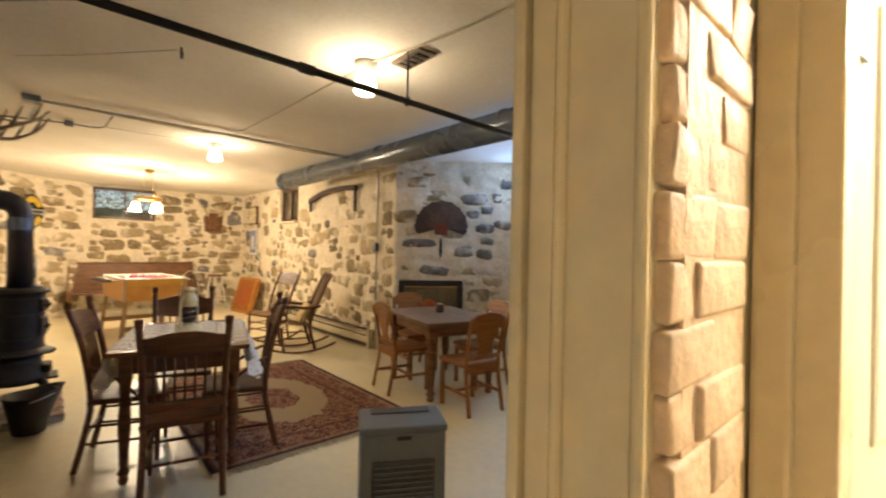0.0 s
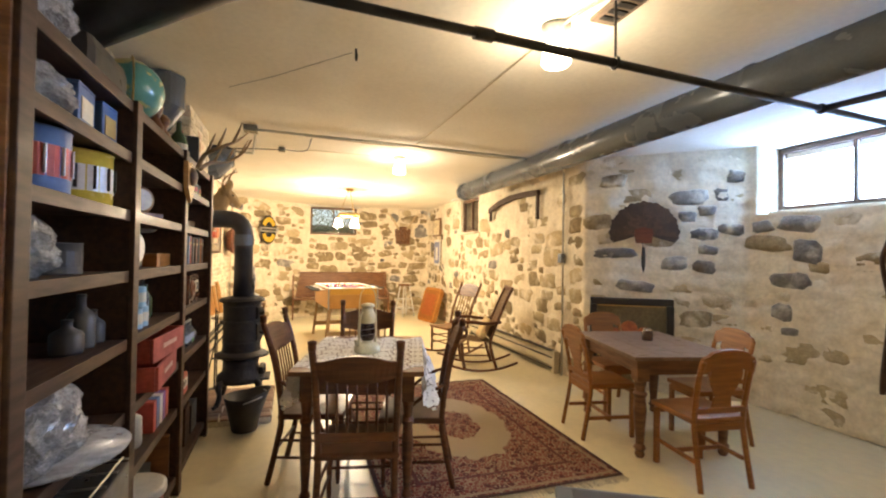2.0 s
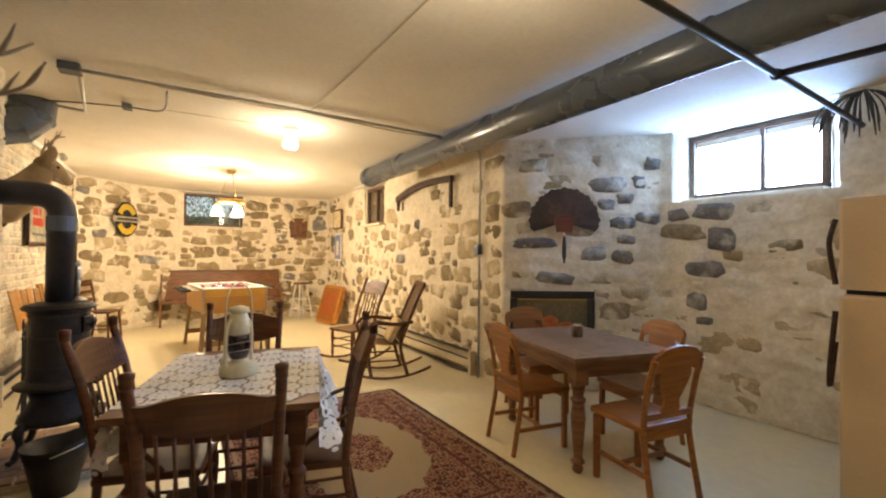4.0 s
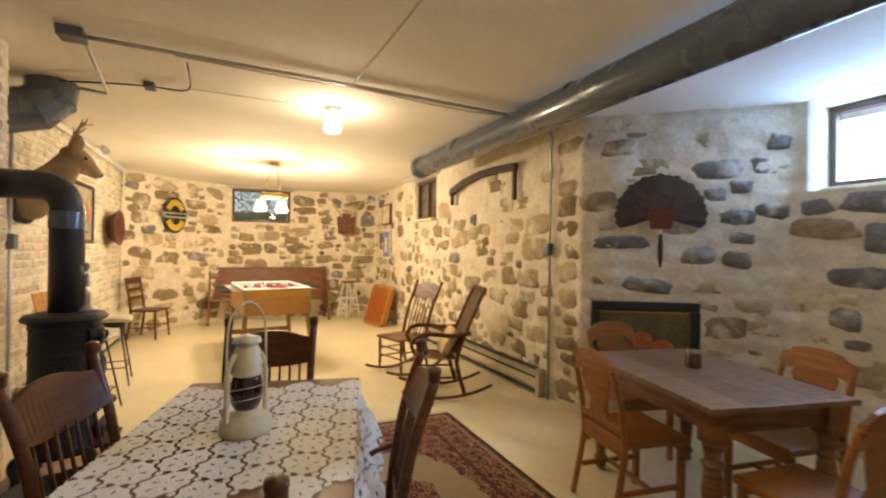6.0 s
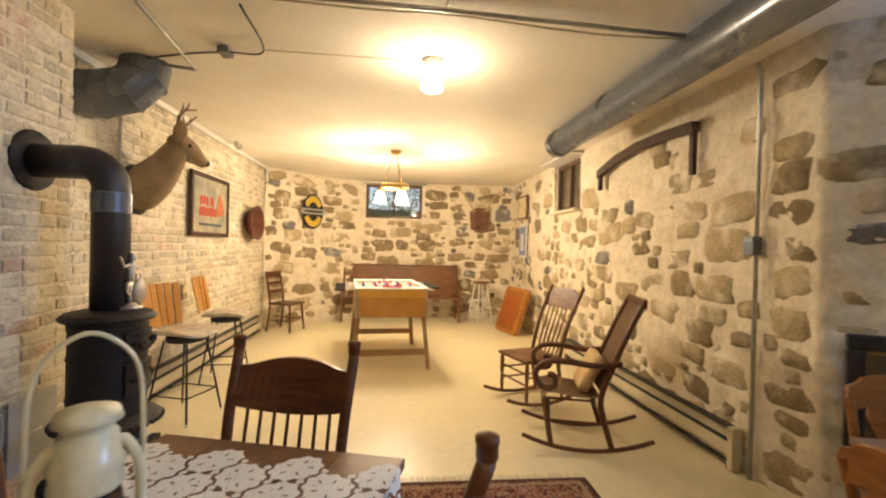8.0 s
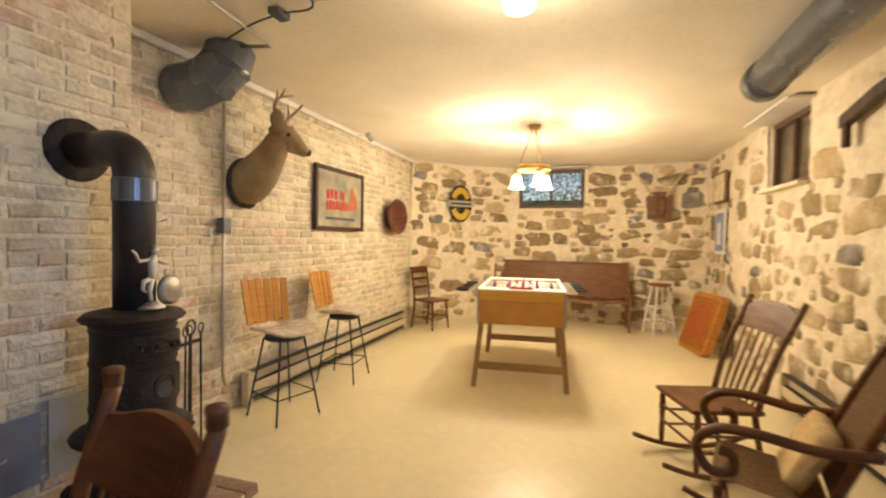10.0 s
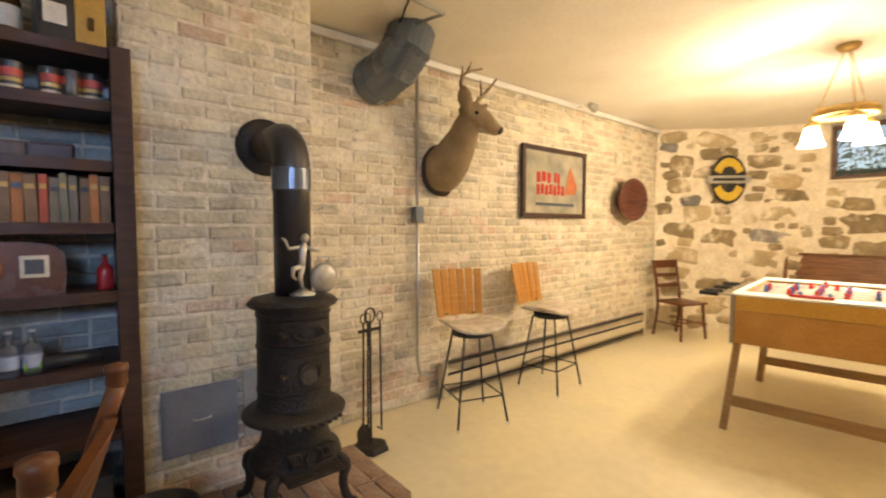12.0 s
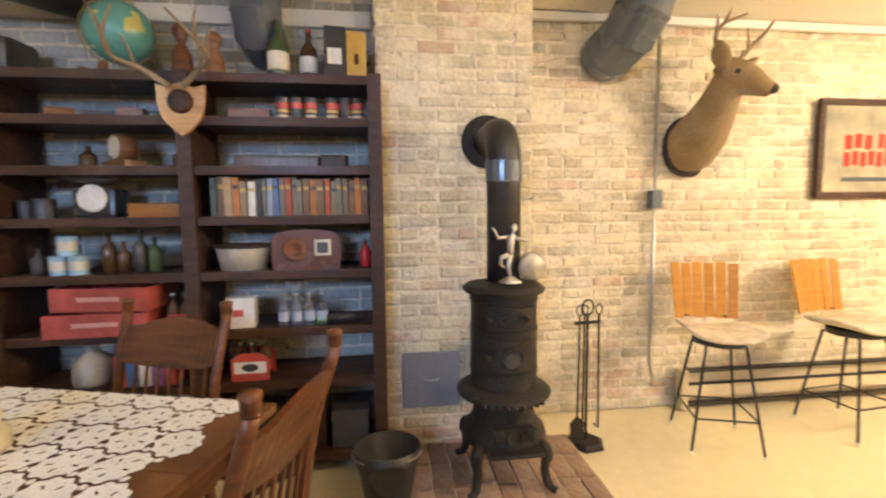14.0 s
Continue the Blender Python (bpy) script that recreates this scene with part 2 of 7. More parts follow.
def rough_face(bm, L, at, top, holes, step=0.07, amp=0.02, seed=0.0, plaster=0.0):
    """Uneven plastered face as a grid."""
    us = []
    for a, b in zip(L, L[1:]):
        k = max(1, round((b - a) / step))
        us += [a + (b - a) * i / k for i in range(k)]
    us = sorted({*us, L[-1] - 1e-5, *[x for h in holes for x in h[:2]]})
    nz = round(top / step)
    zs = sorted({*[top * i / nz for i in range(nz + 1)], *[z for h in holes for z in h[2:] if z < top]})
    grid = {}
    for i, u in enumerate(us):
        for j, z in enumerate(zs):
            p, _ = at(u, z)
            bed = noise.noise(Vector((p.x * 4 + seed, p.y * 4, p.z * 12)))
            d = amp * (0.7 * noise.noise(p * 2.3 + Vector((seed, 0, 0))) + 0.5 * noise.noise(p * 7.0) + (0.9 if u < plaster else 0.35) * bed + 0.35 * noise.noise(p * 17.0))
            grid[i, j] = bm.verts.new(at(u, z, d + 0.004)[0])
    for i in range(len(us) - 1):
        for j in range(len(zs) - 1):
            if not in_hole((us[i] + us[i + 1]) / 2, (zs[j] + zs[j + 1]) / 2, holes):
                bm.faces.new((grid[i, j], grid[i + 1, j], grid[i + 1, j + 1], grid[i, j + 1]))


# north wall: long run, slanted fireplace breast, window bay
N_PTS = [(-1.25, 5.70), (-4.72, 5.66), (-4.80, 5.64), (-5.85, 4.43), (-6.25, 4.43), (-12.3, 4.47)]
W_PTS = [(-12.3, 4.47), (-12.5, 3.2), (-12.42, 1.45), (-12.05, 0.75), (-11.25, 0.0)]
NL, n_at = line_frame(N_PTS)
WL, w_at = line_frame(W_PTS)


def n_u(x):
    """Length along the north wall's long run at x."""
    return NL[4] + (-6.25 - x)


N_HOLES = [(2.14, 3.46, 1.95, 2.655), (n_u(-9.05), n_u(-9.95), 1.95, 2.62)]
W_HOLES = [(WL[1] + 0.54, WL[1] + 1.64, 1.95, 2.62)]

# floor and ceiling
bm = B()
nx, ny = 70, 40
grid = [[bm.verts.new((-13.0 + 15.0 * i / nx, -0.6 + 7.4 * j / ny, 0.006 * noise.noise(Vector((i * 0.35, j * 0.35, 0))) - 0.006)) for j in range(ny + 1)] for i in range(nx + 1)]
for i in range(nx):
    for j in range(ny):
        bm.faces.new((grid[i][j], grid[i + 1][j], grid[i + 1][j + 1], grid[i][j + 1]))
tagged(part("floor", bm, M_FLOOR, smooth=True), "cream painted concrete floor, worn and stained", "floor", kind="structure")
bm = B()
box(bm, (-5.5, 2.9, CEIL + 0.1), (15.0, 7.4, 0.2))
ceiling = tagged(part("ceiling", bm, M_CEIL), "cream painted plaster basement ceiling with cracks", "ceiling", kind="structure")

for nm, (L, at, holes, seed) in {"wall_north": (NL, n_at, N_HOLES, 0.0), "wall_west": (WL, w_at, W_HOLES, 9.0)}.items():
    bm = B()
    backing(bm, L, at, CEIL, holes, 0.42)
    rough_face(bm, L, at, CEIL, holes, 0.036, 0.024, seed, NL[3] if nm == "wall_north" else 0.0)
    tagged(part(nm, bm, M_MORTAR, smooth=True), "whitewashed rubble stone wall with dark field stones", "wall", kind="structure")

# south wall of painted brick, chimney breast, wall behind the shelves
bm = B()
box(bm, (-8.9, -0.165, CEIL / 2), (5.2, 0.3, CEIL))
wall_south = tagged(part("wall_south", bm, M_BRICKM), "worn painted brick wall, cream with pink bricks", "wall", kind="structure")
bm = B()
box(bm, (-5.915, 0.02, CEIL / 2), (0.87, 0.65, CEIL))
chimney = tagged(part("chimney_breast", bm, M_BRICKM), "painted brick chimney breast behind the stove", "chimney", kind="structure")
bm = B()
box(bm, (-3.2, 0.0, CEIL / 2), (4.55, 0.2, CEIL))
wall_shelf = tagged(part("wall_south_east", bm, M_BRICKM), "pale painted brick wall behind the shelves", "wall", kind="structure")

# east wall with the doorway that the camera comes through, small hall and bathroom beyond
bm = B()
box(bm, (-1.175, 3.60, CEIL / 2), (0.13, 4.4, CEIL))
box(bm, (-1.175, 0.12, CEIL / 2), (0.13, 0.24, CEIL))
box(bm, (-1.175, 0.82, (2.1 + CEIL) / 2), (0.13, 1.16, CEIL - 2.1))
tagged(part("wall_east", bm, M_CREAM), "cream painted wall with a doorway", "wall", kind="structure")
bm = B()
box(bm, (0.9, 0.8, CEIL / 2), (0.12, 2.4, CEIL))
box(bm, (0.0, 0.04, CEIL / 2), (2.2, 0.12, CEIL))
box(bm, (0.45, 1.79, CEIL / 2), (0.9, 0.12, CEIL))
box(bm, (-0.55, 1.79, (2.1 + CEIL) / 2), (1.1, 0.12, CEIL - 2.1))
box(bm, (-1.06, 1.79, 1.05), (0.09, 0.12, 2.1))
box(bm, (0.3, 2.9, CEIL / 2), (0.12, 2.1, CEIL))
box(bm, (-0.4, 3.9, CEIL / 2), (1.5, 0.12, CEIL))
M_WHITEWALL = mat("warm_white_wall", (0.82, 0.78, 0.68), 0.7, 0, 0.06, 2, 0.05)
tagged(part("wall_hall", bm, M_WHITEWALL), "warm white walls of the hall and bathroom", "wall", kind="structure")


def casing(name, m, w, h, t, depth, material, label):
    """Door frame: two jambs, a head, stops."""
    c = thing(name, label, "door frame", m, kind="structure")
    for sx in (-1, 1):
        bm = B()
        box(bm, (sx * (w / 2 + t / 2 - 0.02), 0, h / 2), (t, depth, h), 0.006)
        box(bm, (sx * (w / 2 + t / 2 + 0.03), -depth / 2, h / 2), (t * 0.9, 0.03, h), 0.008)
        part("jamb", bm, material, c)
    bm = B()
    box(bm, (0, 0, h + t / 2), (w + 2 * t, depth, t), 0.006)
    part("head", bm, material, c)
    return c


dw = thing("doorway_1", "cream gloss painted door casing at the basement entry", "door frame", None, kind="structure")
for y, d in ((1.29, 1), (0.28, -1)):
    bm = B()
    box(bm, (-1.17, y + d * 0.03, 1.04), (0.145, 0.058, 2.08), 0.004)
    box(bm, (-1.2365, y - d * 0.004, 1.04), (0.017, 0.02, 2.08), 0.004)
    box(bm, (-1.206, y - d * 0.002, 1.04), (0.032, 0.016, 2.08), 0.005)
    cyl(bm, (-1.186, y - d * 0.001, 0), (-1.186, y - d * 0.001, 2.08), 0.0075, None, 12)
    cyl(bm, (-1.099, y + d * 0.003, 0), (-1.099, y + d * 0.003, 2.08), 0.0075, None, 12)
    part("jamb", bm, M_CREAM, dw)
part("head", box(B(), (-1.17, 0.785, 2.11), (0.145, 1.13, 0.06), 0.006), M_CREAM, dw)
casing("doorway_2", pose(-0.53, 1.79, 0), 0.98, 2.08, 0.06, 0.15, M_CREAM, "cream painted casing of the bathroom doorway")


# ---- tables and chairs ----
def turned_leg(bm, x, y, h, r=0.035, sq=0.16):
    lathe(bm, [(r * 0.5, 0), (r * 0.75, 0.02), (r * 0.6, 0.05), (r * 0.95, 0.07), (r * 0.6, 0.10), (r * 0.7, 0.16), (r * 1.0, 0.36 * h / 0.74), (r * 0.8, 0.45 * h / 0.74), (r * 1.1, 0.48 * h / 0.74), (r * 0.7, 0.50 * h / 0.74), (r, h - sq)], 14, Matrix.Translation((x, y, 0)))
    box(bm, (x, y, h - sq / 2), (2 * r, 2 * r, sq), 0.004)


def farm_table(name, label, m, lx, ly, h, top_mat, leg_mat, r=0.035):
    t = thing(name, label, "table", m)
    n = 4
    for i in range(n):
        part("top_plank", box(B(), (0, -ly / 2 + ly * (i + 0.5) / n, h - 0.014), (lx, ly / n - 0.0015, 0.028), 0.003), top_mat, t)
    for sy in (-1, 1):
        part("apron", box(B(), (0, sy * (ly / 2 - 0.09), h - 0.09), (lx - 0.22, 0.022, 0.12), 0.003), leg_mat, t)
    for sx in (-1, 1):
        part("apron", box(B(), (sx * (lx / 2 - 0.09), 0, h - 0.09), (0.022, ly - 0.22, 0.12), 0.003), leg_mat, t)
    for sx in (-1, 1):
        for sy in (-1, 1):
            bm = B()
            turned_leg(bm, sx * (lx / 2 - 0.09), sy * (ly / 2 - 0.09), h - 0.03, r)
            part("leg", bm, leg_mat, t, smooth=False)
    return t


def spindle_chair(m, material, label, group, back=1.08, seat_z=0.45, w=0.44, spindles=7):
    """Pressed-back chair: carved crest rail, thin spindles, finial posts."""
    c = thing("dining_chair", label, "chair", m, group)
    bm = B()
    box(bm, (0, 0, seat_z - 0.018), (w, 0.42, 0.036), 0.014)
    part("seat", bm, material, c)
    for sx in (-1, 1):
        bm = B()
        pts = curve([(sx * w * 0.46, -0.27, 0), (sx * w * 0.45, -0.215, 0.25), (sx * w * 0.45, -0.19, seat_z), (sx * w * 0.47, -0.235, 0.78), (sx * w * 0.49, -0.31, back - 0.05)], 6)
        tube(bm, pts, 0.0185, 10)
        tip = pts[-1]
        lathe(bm, [(0.017, 0), (0.021, 0.006), (0.0205, 0.030), (0.023, 0.034), (0.022, 0.046), (0.004, 0.052)], 12, Matrix.Translation(tip))
        part("back_post", bm, material, c, smooth=True)
        bm = B()
        lathe(bm, [(0.011, 0), (0.016, 0.06), (0.013, 0.12), (0.021, 0.24), (0.024, 0.33), (0.016, 0.36), (0.02, seat_z - 0.03)], 12, Matrix.Translation((sx * w * 0.43, 0.175, 0)))
        part("leg", bm, material, c, smooth=True)
        for z in (0.16, 0.27):
            part("stretcher", cyl(B(), (sx * w * 0.43, 0.17, z), (sx * w * 0.45, -0.225, z + 0.01), 0.009, None, 8), material, c)
    for z in (0.2, 0.3):
        part("stretcher", cyl(B(), (-w * 0.43, 0.175, z), (w * 0.43, 0.175, z), 0.010, None, 8), material, c)
    part("stretcher", cyl(B(), (-w * 0.45, -0.22, 0.22), (w * 0.45, -0.22, 0.22), 0.010, None, 8), material, c)
    # crest rail: shallow arch above, bent backwards
    bm = B()
    n = 14
    rows = []
    for i in range(n + 1):
        s = -1 + 2 * i / n
        top = back - 0.105 + 0.03 * max(0.0, 1 - (s / 0.8) ** 4) * (0.75 + 0.25 * math.cos(s * 3.14))
        bot = 0.852 - 0.028 * (1 - s * s)
        y0, y1 = -0.245 - 0.03 * (1 - s * s), -0.30 - 0.03 * (1 - s * s)
        x = s * w * 0.46
        rows.append([bm.verts.new(v) for v in ((x, y0 - 0.009, bot), (x, y1 - 0.009, top), (x, y1 + 0.012, top), (x, y0 + 0.012, bot))])
    for a, b in zip(rows, rows[1:]):
        for k in range(4):
            bm.faces.new((a[k], a[(k + 1) % 4], b[(k + 1) % 4], b[k]))
    bm.faces.new(rows[0]), bm.faces.new(rows[-1][::-1])
    part("crest_rail", bm, material, c)
    for sx in (-1, 1):
        part("hip_brace", tube(B(), curve([(sx * w * 0.462, -0.212, 0.66), (sx * w * 0.50, -0.12, 0.62), (sx * w * 0.51, -0.01, 0.54), (sx * w * 0.47, 0.06, seat_z)], 5), 0.011, 8), material, c, "bent wood hip brace", smooth=True)
    part("lower_rail", box(B(), (0, -0.207, 0.535), (w * 0.9, 0.02, 0.05), 0.006), material, c)
    for i in range(spindles):
        x = (i - (spindles - 1) / 2) * w * 0.62 / (spindles - 1) * 1.1
        bm = B()
        tube(bm, [(x, -0.207, 0.555), (x, -0.225, 0.62), (x, -0.235, 0.69), (x, -0.265, 0.84)], [0.006, 0.0085, 0.0065, 0.006], 8)
        part("spindle", bm, material, c, smooth=True)
    return c


def panel_chair(m, material, label, group, pad=None):
    """Oak chair with a rounded back and one shaped splat."""
    c = thing("dining_chair", label, "chair", m, group)
    w, back, sz = 0.42, 0.90, 0.45
    part("seat", box(B(), (0, 0.01, sz - 0.02), (w, 0.41, 0.04), 0.012), pad or material, c)
    for sx in (-1, 1):
        bm = B()
        tube(bm, curve([(sx * 0.19, -0.25, 0), (sx * 0.185, -0.195, 0.3), (sx * 0.185, -0.185, sz), (sx * 0.19, -0.225, 0.7), (sx * 0.185, -0.265, 0.83)], 5), 0.02, 8, flat=0.8)
        part("back_post", bm, material, c)
        bm = B()
        box(bm, (sx * 0.18, 0.185, 0.2), (0.034, 0.034, 0.4), 0.004)
        part("leg", bm, material, c)
        part("stretcher", box(B(), (sx * 0.182, -0.01, 0.17), (0.016, 0.37, 0.028), 0.003), material, c)
    part("stretcher", box(B(), (0, -0.01, 0.17), (0.35, 0.016, 0.028), 0.003), material, c)
    for sy in (0.19, -0.185):
        part("seat_rail", box(B(), (0, sy, sz - 0.065), (0.35, 0.018, 0.05), 0.003), material, c)
    tilt = Matrix.Translation((0, -0.187, sz)) @ Matrix.Rotation(radians(10.5), 4, "X")
    top = [(-0.20, 0.30), (-0.205, 0.36), (-0.19, 0.41), (-0.15, 0.425), (-0.13, 0.445), (-0.07, 0.46), (0, 0.465), (0.07, 0.46), (0.13, 0.445), (0.15, 0.425), (0.19, 0.41), (0.205, 0.36), (0.20, 0.30), (0.10, 0.335), (0, 0.34), (-0.10, 0.335)]
    part("crest_rail", plate(B(), top, 0.022, tilt), material, c)
    splat = [(-0.075, 0.06), (0.075, 0.06), (0.06, 0.14), (0.10, 0.22), (0.125, 0.29), (0.11, 0.345), (-0.11, 0.345), (-0.125, 0.29), (-0.10, 0.22), (-0.06, 0.14)]
    part("splat", plate(B(), splat, 0.012, tilt), material, c)
    part("lower_rail", box(B(), (0, 0, 0.05), (0.36, 0.018, 0.04), 0.003, tilt), material, c)
    return c


LT = pose(-4.53, 1.65, 0, 0, 0, -15.5)
farm_table("dining_table", "dark wooden farmhouse table under a lace cloth", LT, 1.11, 0.77, 0.81, M_MIDWOOD, M_DARKWOOD)
RT = pose(-4.49, 4.06, 0, 0, 0, -14)
# top greyer than the legs: reflected window light put into its colour
farm_table("small_table", "brown wooden table with turned legs, window sheen tinted into its top", RT, 1.12, 0.84, 0.76, wood("sheen_grey_brown_top", (0.25, 0.150, 0.092), (0.15, 0.085, 0.050), 0.3, (9, 1, 1), 0.2), M_MIDWOOD, 0.048)
DC = "dark pressed-back wooden chair with thin spindles at the lace-covered table"
for x, y, rz, tall in ((-3.97, 1.525, 77, 1.05), (-5.02, 1.71, -104, 1.08), (-4.62, 1.34, -17, 1.08), (-4.37, 1.94, 163, 1.08)):
    spindle_chair(pose(x, y, 0, 0, 0, rz), M_DARKWOOD, DC, "dark chairs round the lace table", tall)
OC = "honey oak chair with a rounded panel back at the brown table"
for x, y, rz in ((0.72, -0.05, 96), (-0.66, 0.02, -88), (-0.05, -0.40, 4), (0.16, 0.42, 184)):
    panel_chair(RT @ pose(x, y, 0, 0, 0, rz), M_OAK, OC, "oak chairs round the brown table")


# ---- windows ----
M_FRAME = wood("weathered_window_wood", (0.16, 0.095, 0.06), (0.09, 0.05, 0.032), 0.6)
M_WHITE = mat("white_paint", (0.78, 0.76, 0.71), 0.5, 0, 0.1, 5, 0.05)


def window(name, label, m, w, h, mullions, board=True):
    """Frame, sill, panes and the pale board above, facing local -y."""
    win = thing(name, label, "window", m, kind="structure")
    f = 0.05
    bm = B()
    box(bm, (0, 0, f / 2), (w, 0.06, f), 0.005)
    box(bm, (0, 0, h - f / 2), (w, 0.06, f), 0.005)
    for sx in (-1, 1):
        box(bm, (sx * (w - f) / 2, 0, h / 2), (f, 0.06, h - 2 * f), 0.005)
    part("window_frame", bm, M_FRAME, win)
    for x in mullions:
        part("mullion", box(B(), (x, 0, h / 2), (0.035, 0.05, h - 2 * f), 0.004), M_FRAME, win)
    xs = sorted([-w / 2 + f, *mullions, w / 2 - f])
    for a, b in zip(xs, xs[1:]):
        p = part("pane", box(B(), ((a + b) / 2, 0.01, h / 2), (b - a - 0.03, 0.004, h - 2 * f)), M_GLASS, win)
        p.visible_shadow = False
    part("window_sill", box(B(), (0, -0.09, -0.02), (w + 0.02, 0.16, 0.03), 0.006), M_MORTAR, win)
    if board:
        part("head_board", box(B(), (0, -0.13, h + 0.018), (w + 0.14, 0.30, 0.02), 0.003), M_WHITE, win)
    return win


window("window_1", "blown-bright daylight window with a dark weathered frame in a deep recess", pose(-4.13, 6.02, 2.0), 1.16, 0.65, (0.09,), False)
bm = B()
plate(bm, [(-3.56, -6.08), (-3.38, -6.08), (-3.38, -5.685)], 0.70, Matrix.Translation((0, 0, 2.305)) @ Matrix.Rotation(radians(-90), 4, "X") @ Matrix.Diagonal((1, 1, -1, 1)))
tagged(part("window_reveal", bm, M_MORTAR), "whitewashed splayed side of the window recess", "wall", kind="structure")
window("window_2", "small basement window with a dark wooden frame under a pale board", pose(-12.52, 2.11, 1.95, 0, 0, 88), 1.1, 0.66, (0.0,))
window("window_3", "small two-pane basement window with a brown frame", pose(-9.5, 4.52, 1.95), 0.9, 0.66, (0.0,))
# bright sky panel and hedge outside the openings
bm = B()
box(bm, (-4.0, 60.0, 12.0), (90, 0.5, 60))
tagged(part("backdrop", bm, glow("white_overcast", (0.93, 0.97, 1.0), 9.0)), "blank white overcast sky beyond the window", "sky", kind="structure")
M_LEAFY = mat("shrub_leaf", (0.10, 0.15, 0.05), 0.6, 0, 0.5, 20, 0)
rnd = random.Random(5)
for nm, cx, cy, dx, dy in (("shrub", -13.9, 2.1, 0.35, 1.0),):
    t = thing(nm, "leafy green shrub outside the small window", "shrub", pose(cx, cy, 1.6))
    bm = B()
    for k in range(7):
        a = rnd.uniform(-1, 1)
        tube(bm, [(0.1 * a, 0.1 * a, 0), (dx * a * 0.5, dy * a * 0.5, 0.4), (dx * a, dy * a, 0.9)], 0.012, 5)
    part("stems", bm, M_MIDWOOD, t)
    bm = B()
    for k in range(2600):
        p = Vector((rnd.gauss(0, dx * 0.6), rnd.gauss(0, dy * 0.7), rnd.uniform(0.05, 1.25)))
        q = Euler((rnd.uniform(0, 6), rnd.uniform(0, 6), rnd.uniform(0, 6))).to_matrix()
        vs = [bm.verts.new(p + q @ Vector(v)) for v in ((-0.035, 0, 0), (0, -0.016, 0.006), (0.035, 0, 0), (0, 0.016, 0.006))]
        bm.faces.new(vs)
    part("foliage", bm, M_LEAFY, t)
# soil outside, level with the sills
bm = B()
box(bm, (-15.5, 2.5, 1.3), (5.0, 30, 0.5))
box(bm, (-6, 12, 1.3), (40, 11.8, 0.5))
# unseen raised blocks added behind the two small windows to darken them
box(bm, (-9.6, 5.1, 2.3), (2.4, 0.4, 2.0))
box(bm, (-16.5, 2.5, 1.85), (1.0, 14, 1.1))
tagged(part("ground", bm, mat("garden_soil", (0.16, 0.13, 0.08), 0.95, 0, 0.4, 3, 0.5)), "dark garden soil outside, with raised blocks added to darken two windows", "ground", kind="structure")

